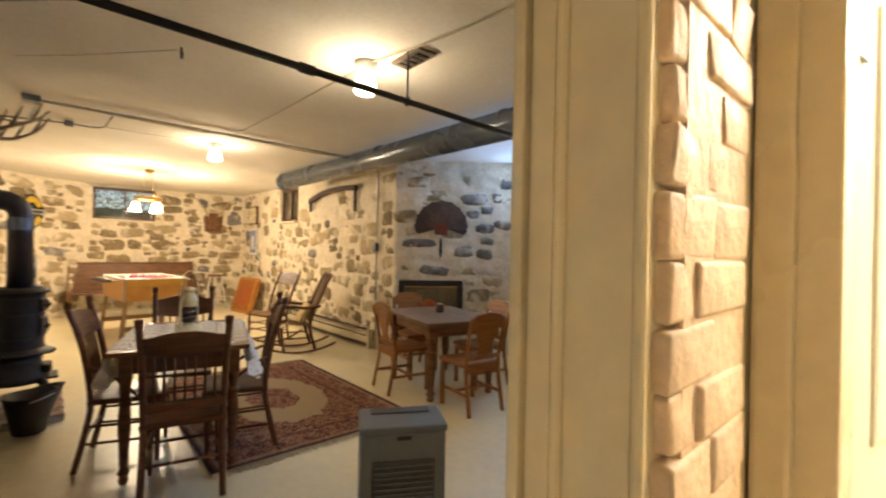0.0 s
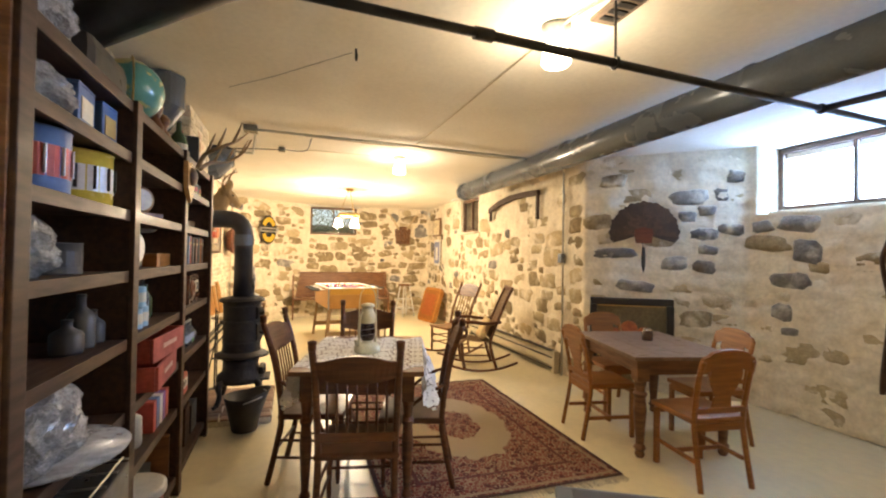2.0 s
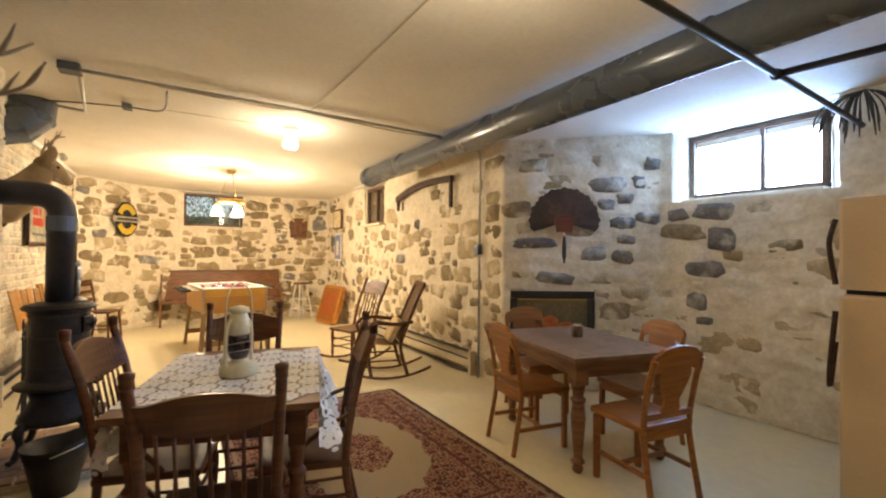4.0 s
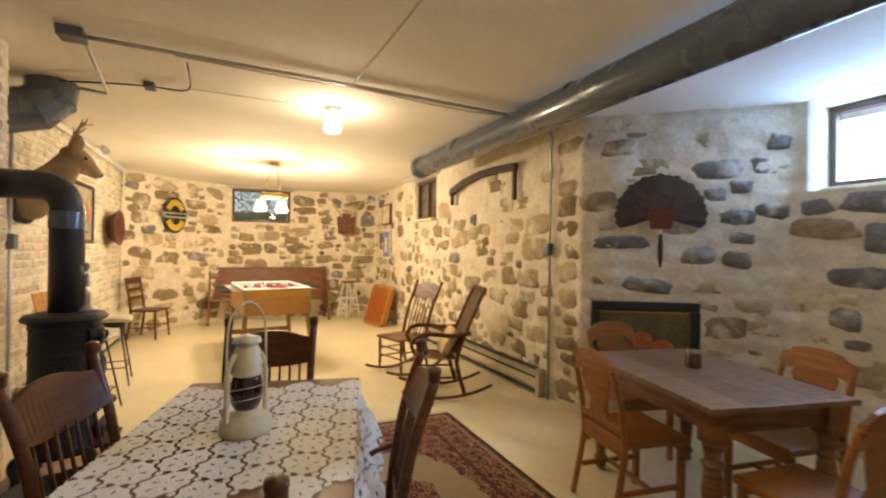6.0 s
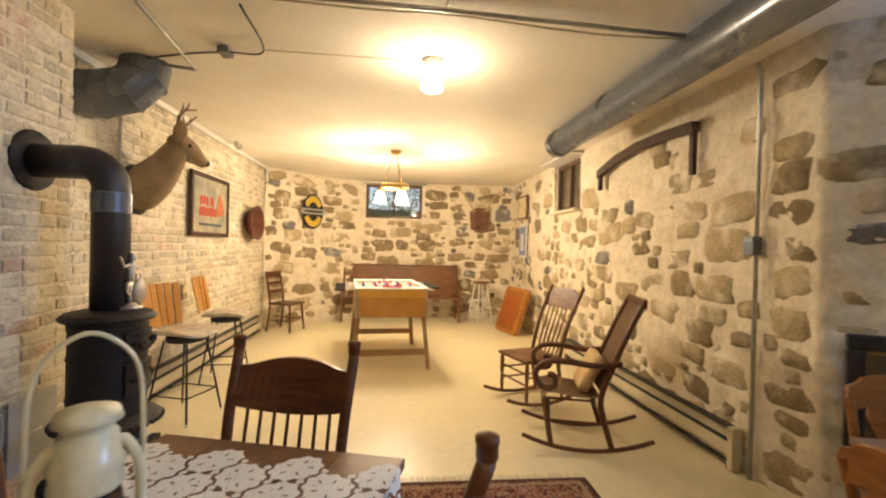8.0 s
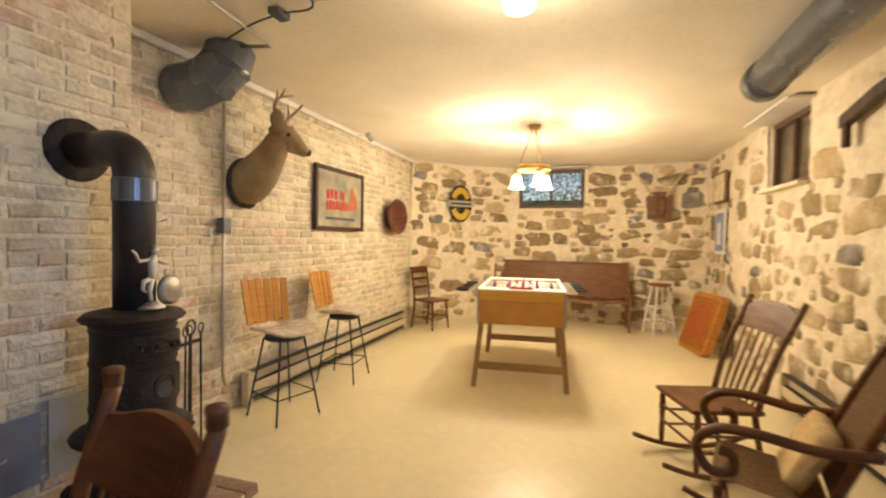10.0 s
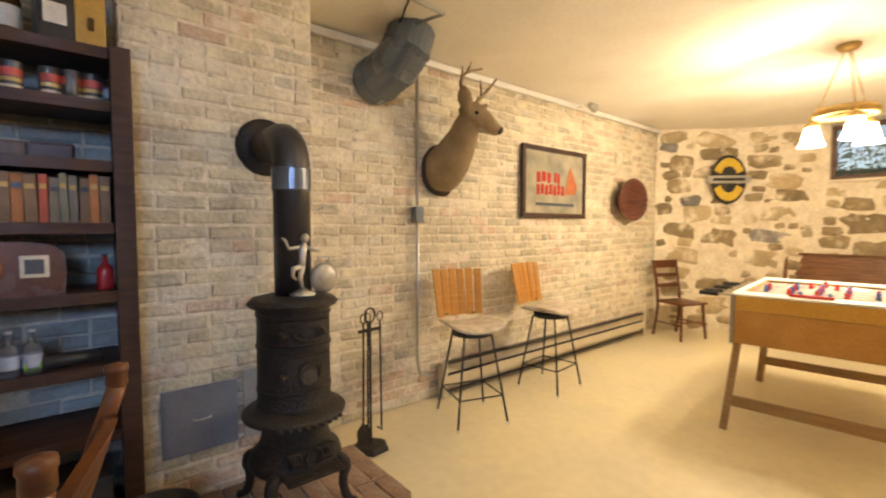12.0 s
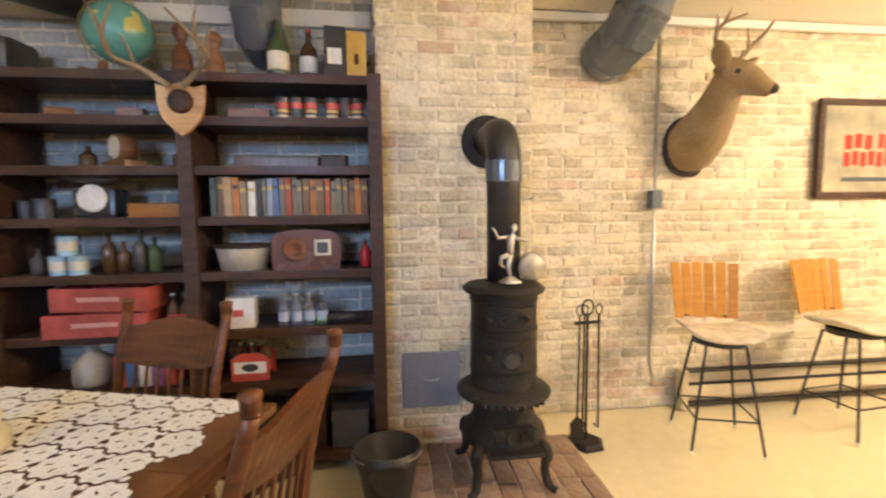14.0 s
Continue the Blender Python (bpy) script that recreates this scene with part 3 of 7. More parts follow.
# ---- rug ----
def rug_material():
    m = bpy.data.materials.new("oriental_rug_wool")
    m.use_nodes = True
    n, l = m.node_tree.nodes, m.node_tree.links
    b = n["Principled BSDF"]
    b.inputs["Roughness"].default_value = 0.95
    tc, sep = n.new("ShaderNodeTexCoord"), n.new("ShaderNodeSeparateXYZ")
    l.new(tc.outputs["Object"], sep.inputs[0])

    def math_node(op, a, c=None):
        k = n.new("ShaderNodeMath")
        k.operation = op
        for i, v in enumerate((a, c)):
            if v is None:
                continue
            if isinstance(v, (int, float)):
                k.inputs[i].default_value = v
            else:
                l.new(v, k.inputs[i])
        return k.outputs[0]

    def mixc(f, a, c):
        k = n.new("ShaderNodeMix")
        k.data_type = "RGBA"
        l.new(f, k.inputs[0])
        for i, v in ((6, a), (7, c)):
            if isinstance(v, tuple):
                k.inputs[i].default_value = rgb(v)
            else:
                l.new(v, k.inputs[i])
        return k.outputs[2]

    wob = n.new("ShaderNodeTexNoise")
    wob.inputs["Scale"].default_value, wob.inputs["Detail"].default_value = 7.0, 4
    l.new(tc.outputs["Object"], wob.inputs["Vector"])
    wobble = math_node("MULTIPLY", math_node("SUBTRACT", wob.outputs[0], 0.5), 0.30)
    ax, ay = math_node("ABSOLUTE", sep.outputs[0]), math_node("ABSOLUTE", sep.outputs[1])
    edge = math_node("MINIMUM", math_node("SUBTRACT", 1.20, ax), math_node("SUBTRACT", 0.82, ay))
    ell = math_node("SQRT", math_node("ADD", math_node("POWER", math_node("MULTIPLY", ax, 1.15), 2.0), math_node("POWER", math_node("MULTIPLY", ay, 1.7), 2.0)))
    ellw = math_node("ADD", ell, math_node("MULTIPLY", wobble, 1.2))
    vor = n.new("ShaderNodeTexVoronoi")
    vor.inputs["Scale"].default_value = 17
    l.new(tc.outputs["Object"], vor.inputs["Vector"])
    vor2 = n.new("ShaderNodeTexVoronoi")
    vor2.inputs["Scale"].default_value = 34
    vor2.feature = "DISTANCE_TO_EDGE"
    l.new(tc.outputs["Object"], vor2.inputs["Vector"])
    petals = math_node("LESS_THAN", vor.outputs["Distance"], 0.40)
    lines = math_node("LESS_THAN", vor2.outputs["Distance"], 0.10)
    red = mixc(lines, (0.30, 0.075, 0.05), (0.52, 0.37, 0.23))
    red = mixc(petals, red, (0.16, 0.05, 0.04))
    core = math_node("LESS_THAN", vor.outputs["Distance"], 0.16)
    red = mixc(core, red, (0.55, 0.36, 0.24))
    cream = (0.60, 0.47, 0.29)
    field = mixc(math_node("GREATER_THAN", ellw, 0.78), cream, red)
    field = mixc(math_node("LESS_THAN", ellw, 0.36), field, red)
    band = math_node("LESS_THAN", edge, 0.30)
    border = mixc(math_node("LESS_THAN", math_node("ABSOLUTE", math_node("SUBTRACT", edge, 0.27)), 0.014), red, (0.20, 0.07, 0.055))
    border = mixc(math_node("LESS_THAN", math_node("ABSOLUTE", math_node("SUBTRACT", edge, 0.06)), 0.012), border, (0.50, 0.36, 0.22))
    border = mixc(math_node("LESS_THAN", edge, 0.03), border, (0.12, 0.055, 0.045))
    col = mixc(band, field, border)
    fine = n.new("ShaderNodeTexNoise")
    fine.inputs["Scale"].default_value = 160
    l.new(tc.outputs["Object"], fine.inputs["Vector"])
    hsv = n.new("ShaderNodeHueSaturation")
    mr = n.new("ShaderNodeMapRange")
    mr.inputs[3].default_value, mr.inputs[4].default_value = 0.75, 1.2
    l.new(fine.outputs[0], mr.inputs[0])
    l.new(mr.outputs[0], hsv.inputs["Value"])
    l.new(col, hsv.inputs["Color"])
    l.new(hsv.outputs[0], b.inputs["Base Color"])
    bp = n.new("ShaderNodeBump")
    bp.inputs["Strength"].default_value, bp.inputs["Distance"].default_value = 0.4, 0.004
    l.new(fine.outputs[0], bp.inputs["Height"])
    l.new(bp.outputs[0], b.inputs["Normal"])
    return m


rug = thing("rug", "worn red and cream oriental rug with a floral border", "rug", pose(-5.12, 2.50, 0, 0, 0, -0.6))
bm = B()
rows = [[bm.verts.new((-1.20 + 2.40 * i / 30, -0.82 + 1.64 * j / 20, 0.011 + 0.003 * noise.noise(Vector((i * 0.4, j * 0.4, 3))))) for j in range(21)] for i in range(31)]
for i in range(30):
    for j in range(20):
        bm.faces.new((rows[i][j], rows[i + 1][j], rows[i + 1][j + 1], rows[i][j + 1]))
bmesh.ops.solidify(bm, geom=bm.faces[:], thickness=0.009)
part("woven_field", bm, rug_material(), rug)
bm = B()
for sx in (-1, 1):
    for k in range(150):
        y = -0.81 + 1.62 * k / 149
        tube(bm, [(sx * 1.19, y, 0.006), (sx * (1.25 + rnd.uniform(0, 0.03)), y + rnd.uniform(-0.015, 0.015), 0.004)], 0.003, 4)
tagged(part("fringe", bm, mat("cream_fringe", (0.62, 0.54, 0.40), 0.95, 0, 0.2, 30, 0), rug, "frayed cream fringe"), kind="stuff")

# ---- lace cloth ----
def lace_material():
    m = bpy.data.materials.new("white_crochet_lace")
    m.use_nodes = True
    n, l = m.node_tree.nodes, m.node_tree.links
    b = n["Principled BSDF"]
    b.inputs["Base Color"].default_value, b.inputs["Roughness"].default_value = (0.86, 0.83, 0.77, 1), 0.95
    tc, nz = n.new("ShaderNodeTexCoord"), n.new("ShaderNodeTexNoise")
    nz.inputs["Scale"].default_value = 150
    l.new(tc.outputs["Object"], nz.inputs["Vector"])
    knit = n.new("ShaderNodeMath")
    knit.operation, knit.inputs[1].default_value = "GREATER_THAN", 0.33
    l.new(nz.outputs[0], knit.inputs[0])
    l.new(knit.outputs[0], b.inputs["Alpha"])
    bp = n.new("ShaderNodeBump")
    bp.inputs["Strength"].default_value, bp.inputs["Distance"].default_value = 0.5, 0.003
    l.new(nz.outputs[0], bp.inputs["Height"])
    l.new(bp.outputs[0], b.inputs["Normal"])
    return m


def drape(x, q):
    """Place of a point of the cloth: flat on the table, hanging over its long edges."""
    over = max(0.0, abs(q) - 0.385)
    y = math.copysign(min(abs(q), 0.385) + over * (0.20 + 0.22 * math.sin(x * 24)), q)
    return (x + 0.01 * math.sin(q * 30), y, 0.8135 + 0.0012 * noise.noise(Vector((x * 9, q * 9, 0))) - over * 0.95)


bm = B()
PITCH = 0.136


def doily(cx, cy, r, lobes):
    """Round crocheted motif with a scalloped rim and a ring of small holes."""
    n = lobes * 4
    hub = bm.verts.new(drape(cx, cy))
    rings = []
    for f, wave in ((0.40, 0.0), (0.66, 0.05), (1.0, 0.075)):
        rings.append([bm.verts.new(drape(cx + r * f * (1 + wave * math.cos(lobes * 2 * math.pi * k / n)) * math.cos(2 * math.pi * k / n), cy + r * f * (1 + wave * math.cos(lobes * 2 * math.pi * k / n)) * math.sin(2 * math.pi * k / n))) for k in range(n)])
    for k in range(n):
        bm.faces.new((hub, rings[0][k], rings[0][(k + 1) % n]))
        bm.faces.new((rings[1][k], rings[2][k], rings[2][(k + 1) % n], rings[1][(k + 1) % n]))
        if k % 8 != 2:
            bm.faces.new((rings[0][k], rings[1][k], rings[1][(k + 1) % n], rings[0][(k + 1) % n]))


for j in range(-5, 6):
    for i in range(-4, 5):
        cx, cy = 0.045 + (i + 0.5 * (j % 2)) * PITCH, j * PITCH * 0.866
        if not -0.46 < cx < 0.52:
            continue
        doily(cx, cy, PITCH * 0.474, 10)
        for sy in (-1, 1):
            doily(cx, cy + sy * PITCH * 0.577, PITCH * 0.075, 5)
cloth = part("tablecloth", bm, lace_material())
cloth.matrix_world = LT
tagged(cloth, "white crocheted lace cloth of round doilies draped over the table", "tablecloth")

# ---- lantern and jar ----
M_LANTERN = mat("cream_enamel", (0.72, 0.66, 0.44), 0.35, 0, 0.12, 8, 0.05, None, 40, 0, 0.2)
M_DARKGLASS = mat("sooty_red_glass", (0.030, 0.008, 0.008), 0.08, 0, 0.3, 6, 0, None, 40, 0, 0.5)
lan = thing("oil_lantern", "cream enamelled oil lantern with a dark red globe", "lantern", pose(-4.47, 1.64, 0.8165, 0, 0, -58) @ Matrix.Diagonal((0.86, 0.86, 0.95, 1)))
part("fuel_tank", lathe(B(), [(0.0, 0), (0.098, 0), (0.102, 0.012), (0.098, 0.045), (0.075, 0.062), (0.04, 0.07), (0.04, 0.085), (0.0, 0.085)], 28), M_LANTERN, lan, smooth=True)
part("globe", lathe(B(), [(0.045, 0.085), (0.058, 0.11), (0.062, 0.15), (0.056, 0.19), (0.048, 0.21)], 24), M_DARKGLASS, lan, "sooty dark red glass globe", smooth=True)
part("chimney", lathe(B(), [(0.052, 0.205), (0.060, 0.215), (0.056, 0.235), (0.062, 0.25), (0.054, 0.262), (0.048, 0.30), (0.042, 0.305), (0.042, 0.318), (0.056, 0.322), (0.05, 0.34), (0.015, 0.35), (0, 0.35)], 24), M_LANTERN, lan, smooth=True)
for sx in (-1, 1):
    part("side_tube", tube(B(), curve([(sx * 0.085, 0, 0.05), (sx * 0.085, 0, 0.14), (sx * 0.082, 0, 0.23), (sx * 0.06, 0, 0.275), (sx * 0.045, 0, 0.28)], 6), 0.010, 10), M_LANTERN, lan, smooth=True)
part("bail_handle", tube(B(), curve([(0.088, 0.0, 0.24), (0.082, 0.0, 0.38), (0.055, 0, 0.44), (0, 0, 0.47), (-0.055, 0, 0.44), (-0.082, 0, 0.38), (-0.088, 0, 0.24)], 6), 0.0045, 8), M_LANTERN, lan)
for z in (0.12, 0.16):
    part("guard_wire", tube(B(), [(0.066 * math.cos(a), 0.066 * math.sin(a), z + 0.012 * math.sin(a)) for a in [k * 0.35 for k in range(18)]], 0.002, 5, True), M_GALV, lan)
part("filler_cap", cyl(B(), (0.055, -0.055, 0.05), (0.065, -0.065, 0.085), 0.013, None, 12), M_LANTERN, lan)
jar = thing("glass_jar", "small glass jar of dark sauce on the brown table", "jar", pose(-4.56, 4.12, 0.7615))
part("body", lathe(B(), [(0, 0), (0.042, 0), (0.046, 0.008), (0.046, 0.07), (0.036, 0.082), (0.036, 0.09)], 20), mat("brown_jar_contents", (0.09, 0.045, 0.03), 0.15, 0, 0.3, 20, 0, None, 50, 0, 0.6), jar, smooth=True)
part("lid", lathe(B(), [(0.039, 0.088), (0.039, 0.105), (0.0, 0.106)], 20), M_CHROME, jar)

# ---- foosball table ----
M_ORANGE = wood("orange_maple_veneer", (0.62, 0.33, 0.09), (0.52, 0.26, 0.065), 0.4, (9, 1, 1))
M_ORANGE2 = wood("golden_maple_veneer", (0.66, 0.38, 0.08), (0.58, 0.32, 0.06), 0.4, (9, 1, 1))
M_LEGOAK = wood("table_leg_oak", (0.42, 0.27, 0.13), (0.32, 0.19, 0.08), 0.5)
M_RED = mat("red_plastic", (0.55, 0.03, 0.02), 0.35, 0, 0.1, 10, 0)
M_FIELD = mat("white_play_field", (0.75, 0.74, 0.68), 0.3, 0, 0.1, 8, 0)
M_BLUE = mat("blue_plastic", (0.04, 0.10, 0.35), 0.4, 0, 0.15, 10, 0)
fb = thing("foosball_table", "orange wooden table football game on splayed legs", "game table", pose(-9.38, 2.05, 0, 0, 0, 6))
for sy in (-1, 1):
    part("side_panel", box(B(), (0, sy * 0.395, 0.76), (1.30, 0.024, 0.32), 0.004), M_ORANGE, fb)
for sx in (-1, 1):
    part("end_panel", box(B(), (sx * 0.64, 0, 0.71), (0.024, 0.768, 0.22), 0.004), M_ORANGE, fb)
    part("end_band", box(B(), (sx * 0.641, 0, 0.87), (0.024, 0.768, 0.095), 0.004), M_ORANGE2, fb)
    part("end_trim", box(B(), (sx * 0.645, 0, 0.926), (0.03, 0.80, 0.014), 0.003), M_WHITE, fb)
    part("end_board", box(B(), (sx * 0.56, 0, 0.928), (0.13, 0.76, 0.012), 0.002), M_WHITE, fb)
    for sy in (-1, 1):
        part("corner_trim", box(B(), (sx * 0.649, sy * 0.40, 0.76), (0.022, 0.022, 0.33), 0.004), M_GALV, fb, "grey metal edge strip")
        bm = B()
        tube(bm, [(sx * 0.66, sy * 0.43, 0.0), (sx * 0.58, sy * 0.37, 0.66)], 0.032, 4)
        part("leg", bm, M_LEGOAK, fb)
    part("stretcher", box(B(), (sx * 0.635, 0, 0.20), (0.03, 0.80, 0.07), 0.004), M_LEGOAK, fb)
for sy in (-1, 1):
    part("side_trim", box(B(), (0, sy * 0.395, 0.928), (1.31, 0.03, 0.014), 0.003), M_WHITE, fb)
part("play_field", box(B(), (0, 0, 0.84), (1.22, 0.74, 0.012)), M_FIELD, fb)
for k in range(8):
    x = -0.49 + 0.14 * k
    flip = 1 if k in (0, 1, 3, 5) else -1
    rod = part("rod", cyl(B(), (x, -0.52 - 0.1 * (flip < 0), 0.90), (x, 0.52 + 0.1 * (flip > 0), 0.90), 0.008, None, 10), M_CHROME, fb, "chrome rod")
    part("grip", cyl(B(), (x, flip * 0.52, 0.90), (x, flip * 0.64, 0.90), 0.018, 0.015, 12), M_BLACK, rod, "black grip")
    n = (1, 2, 3, 5, 5, 3, 2, 1)[k]
    for j in range(n):
        y = (j - (n - 1) / 2) * 0.15
        bm = B()
        box(bm, (x, y, 0.89), (0.02, 0.03, 0.06), 0.004)
        ball(bm, (x, y, 0.932), 0.014, seg=8)
        box(bm, (x, y, 0.855), (0.026, 0.022, 0.02), 0.003)
        part("player_peg", bm, M_RED if flip > 0 else M_BLUE, rod)
part("score_beads", box(B(), (0.60, 0.0, 0.945), (0.02, 0.22, 0.018), 0.003), M_RED, fb, "red score beads")

# ---- pew bench ----
pew = thing("pew_bench", "long brown wooden pew against the stone wall", "bench", pose(-12.13, 2.28, 0, 0, 0, -90))
part("seat", box(B(), (0, 0.06, 0.44), (2.14, 0.40, 0.03), 0.006), M_MIDWOOD, pew)
part("backrest", box(B(), (0, -0.20, 0.76), (2.14, 0.025, 0.56), 0.006, Matrix.Rotation(radians(6), 4, "X") @ Matrix.Translation((0, 0.07, 0))), M_MIDWOOD, pew)
part("top_rail", box(B(), (0, -0.225, 1.035), (2.18, 0.05, 0.03), 0.008), M_MIDWOOD, pew)
for sx in (-1, 1):
    out = [(-0.26, 0), (-0.20, 0), (-0.14, 0.20), (0.16, 0.20), (0.22, 0), (0.28, 0), (0.27, 0.46), (0.20, 0.60), (-0.10, 0.66), (-0.17, 1.06), (-0.25, 1.06), (-0.24, 0.5)]
    part("end_panel", plate(B(), [(x, z) for x, z in out], 0.035, Matrix.Translation((sx * 1.08, 0, 0)) @ Matrix.Rotation(radians(90), 4, "Z")), M_MIDWOOD, pew)

# ---- tall white stool with a wooden seat ----
st = thing("stool", "white painted round stool with a brown wooden seat", "stool", pose(-11.95, 3.78, 0, 0, 0, 20))
part("seat", lathe(B(), [(0, 0.74), (0.15, 0.74), (0.165, 0.755), (0.16, 0.775), (0, 0.78)], 24), M_MIDWOOD, st, smooth=True)
legs = [(math.cos(a), math.sin(a)) for a in (0.785, 2.356, 3.927, 5.498)]
for c, s in legs:
    part("leg", cyl(B(), (0.24 * c, 0.24 * s, 0), (0.11 * c, 0.11 * s, 0.75), 0.017, 0.015, 12), M_WHITE, st)
for z in (0.2, 0.42):
    r = 0.24 - 0.13 * z / 0.75
    for k in range(4):
        a, b = legs[k], legs[(k + 1) % 4]
        part("rung", cyl(B(), (r * a[0], r * a[1], z), (r * b[0], r * b[1], z), 0.010, None, 8), M_WHITE, st)

# ---- ladder-back chair in the corner ----
ch = thing("side_chair", "dark brown slat-back wooden chair beside the brick wall", "chair", pose(-11.10, 0.42, 0, 0, 0, -20))
part("seat", box(B(), (0, 0, 0.44), (0.42, 0.40, 0.03), 0.01), M_DARKWOOD, ch)
for sx in (-1, 1):
    part("back_post", tube(B(), curve([(sx * 0.19, -0.24, 0), (sx * 0.18, -0.19, 0.44), (sx * 0.185, -0.27, 0.95)], 6), 0.018, 8), M_DARKWOOD, ch)
    part("leg", cyl(B(), (sx * 0.20, 0.19, 0), (sx * 0.17, 0.16, 0.43), 0.015, 0.019, 10), M_DARKWOOD, ch)
    part("stretcher", cyl(B(), (sx * 0.185, 0.18, 0.18), (sx * 0.185, -0.22, 0.18), 0.009, None, 8), M_DARKWOOD, ch)
part("stretcher", cyl(B(), (-0.19, 0.18, 0.22), (0.19, 0.18, 0.22), 0.009, None, 8), M_DARKWOOD, ch)
for z, y, h in ((0.63, -0.215, 0.05), (0.76, -0.235, 0.05), (0.90, -0.258, 0.10)):
    part("slat", box(B(), (0, y, z), (0.36, 0.014, h), 0.004), M_DARKWOOD, ch)

# ---- game board leaning on the wall ----
gb = thing("game_board", "square wooden carrom board with clipped corners leaning on the wall", "game board", pose(-11.0, 4.02, 0.0, -17, 0, 12))
o = [(-0.36, 0.07), (-0.29, 0.0), (0.29, 0.0), (0.36, 0.07), (0.36, 0.71), (0.29, 0.78), (-0.29, 0.78), (-0.36, 0.71)]
part("frame", plate(B(), o, 0.09, Matrix.Translation((0, 0.02, 0))), wood("orange_board_rim", (0.48, 0.22, 0.05), (0.36, 0.15, 0.035), 0.4), gb)
bm = B()
box(bm, (0, -0.028, 0.39), (0.60, 0.006, 0.66))
part("playing_surface", bm, M_OAK, gb)
for i in range(8):
    for j in range(8):
        if (i + j) % 2:
            part("square", box(B(), (-0.21 + 0.06 * i, -0.0325, 0.18 + 0.06 * j), (0.058, 0.003, 0.058)), mat("faded_red_ink", (0.42, 0.09, 0.03), 0.5, 0, 0.2, 20, 0), gb)

# ---- rocking chairs ----
def rocker_runner(x, half=0.42):
    return tube(B(), [(x, -half - 0.12 + (2 * half + 0.12) * k / 12, 0.018 + 0.11 * ((k - 6.5) / 6.5) ** 2) for k in range(13)], 0.02, 8, flat=0.8)


r1 = thing("rocking_chair", "dark rocking chair with scrolled arms and a cane back", "rocking chair", pose(-6.88, 3.50, 0, 0, 0, 164) @ Matrix.Diagonal((0.95, 0.92, 0.97, 1)))
M_CANE = mat("woven_cane", (0.36, 0.22, 0.11), 0.7, 0, 0.4, 60, 0.6, None, 160)
for sx in (-1, 1):
    x = sx * 0.25
    part("rocker", rocker_runner(x), M_DARKWOOD, r1, smooth=True)
    part("front_leg", tube(B(), curve([(x, 0.20, 0.04), (x, 0.23, 0.2), (x, 0.24, 0.38)], 5), 0.022, 8), M_DARKWOOD, r1)
    side = curve([(x, -0.24, 0.06), (x, -0.18, 0.25), (x, -0.16, 0.42), (x * 0.95, -0.27, 0.70), (x * 0.92, -0.38, 0.95), (x * 0.92, -0.46, 1.10)], 6)
    part("back_post", tube(B(), side, 0.022, 8), M_DARKWOOD, r1, smooth=True)
    arm = curve([(x * 1.04, -0.30, 0.66), (x * 1.08, -0.10, 0.64), (x * 1.12, 0.10, 0.66), (x * 1.13, 0.25, 0.65), (x * 1.13, 0.33, 0.57), (x * 1.13, 0.28, 0.47), (x * 1.12, 0.19, 0.48), (x * 1.12, 0.19, 0.55), (x * 1.12, 0.24, 0.56)], 6)
    part("arm", tube(B(), arm, 0.027, 10, flat=0.8), M_DARKWOOD, r1, "scrolled arm", smooth=True)
    part("stretcher", cyl(B(), (x, 0.21, 0.22), (x, -0.19, 0.22), 0.011, None, 8), M_DARKWOOD, r1)
seat = curve([(0, 0.27, 0.36), (0, 0.22, 0.415), (0, 0.0, 0.395), (0, -0.16, 0.40)], 5)
bm = B()
rws = [[bm.verts.new((xx, p.y, p.z)) for xx in (-0.235, 0.235)] for p in seat]
for a, b in zip(rws, rws[1:]):
    bm.faces.new((a[0], a[1], b[1], b[0]))
bmesh.ops.solidify(bm, geom=bm.faces[:], thickness=0.02)
part("seat", bm, M_CANE, r1)
bm = B()
rws = [[bm.verts.new((xx * (0.235 if i < 12 else 0.22), p.y - 0.005, p.z)) for xx in (-0.9, 0.9)] for i, p in enumerate(side[12:])]
for a, b in zip(rws, rws[1:]):
    bm.faces.new((a[0], a[1], b[1], b[0]))
bmesh.ops.solidify(bm, geom=bm.faces[:], thickness=0.012)
part("cane_back", bm, M_CANE, r1, "woven cane back panel")
part("crest_rail", box(B(), (0, -0.455, 1.09), (0.50, 0.03, 0.06), 0.01), M_DARKWOOD, r1)
for y, z in ((0.21, 0.16), (-0.2, 0.2)):
    part("stretcher", cyl(B(), (-0.25, y, z), (0.25, y, z), 0.011, None, 8), M_DARKWOOD, r1)
bm = B()
box(bm, (0, 0, 0), (0.36, 0.30, 0.09), 0.04)
cu = part("cushion", bm, mat("yellow_floral_cotton", (0.66, 0.53, 0.26), 0.95, 0, 0.3, 14, 0.3, (0.60, 0.40, 0.22), 40), None, smooth=True)
cu.matrix_world = r1.matrix_world @ pose(0, -0.10, 0.545, -62, 0, 0)
tagged(cu, "yellow flowered cushion propped on the rocking chair", "cushion")

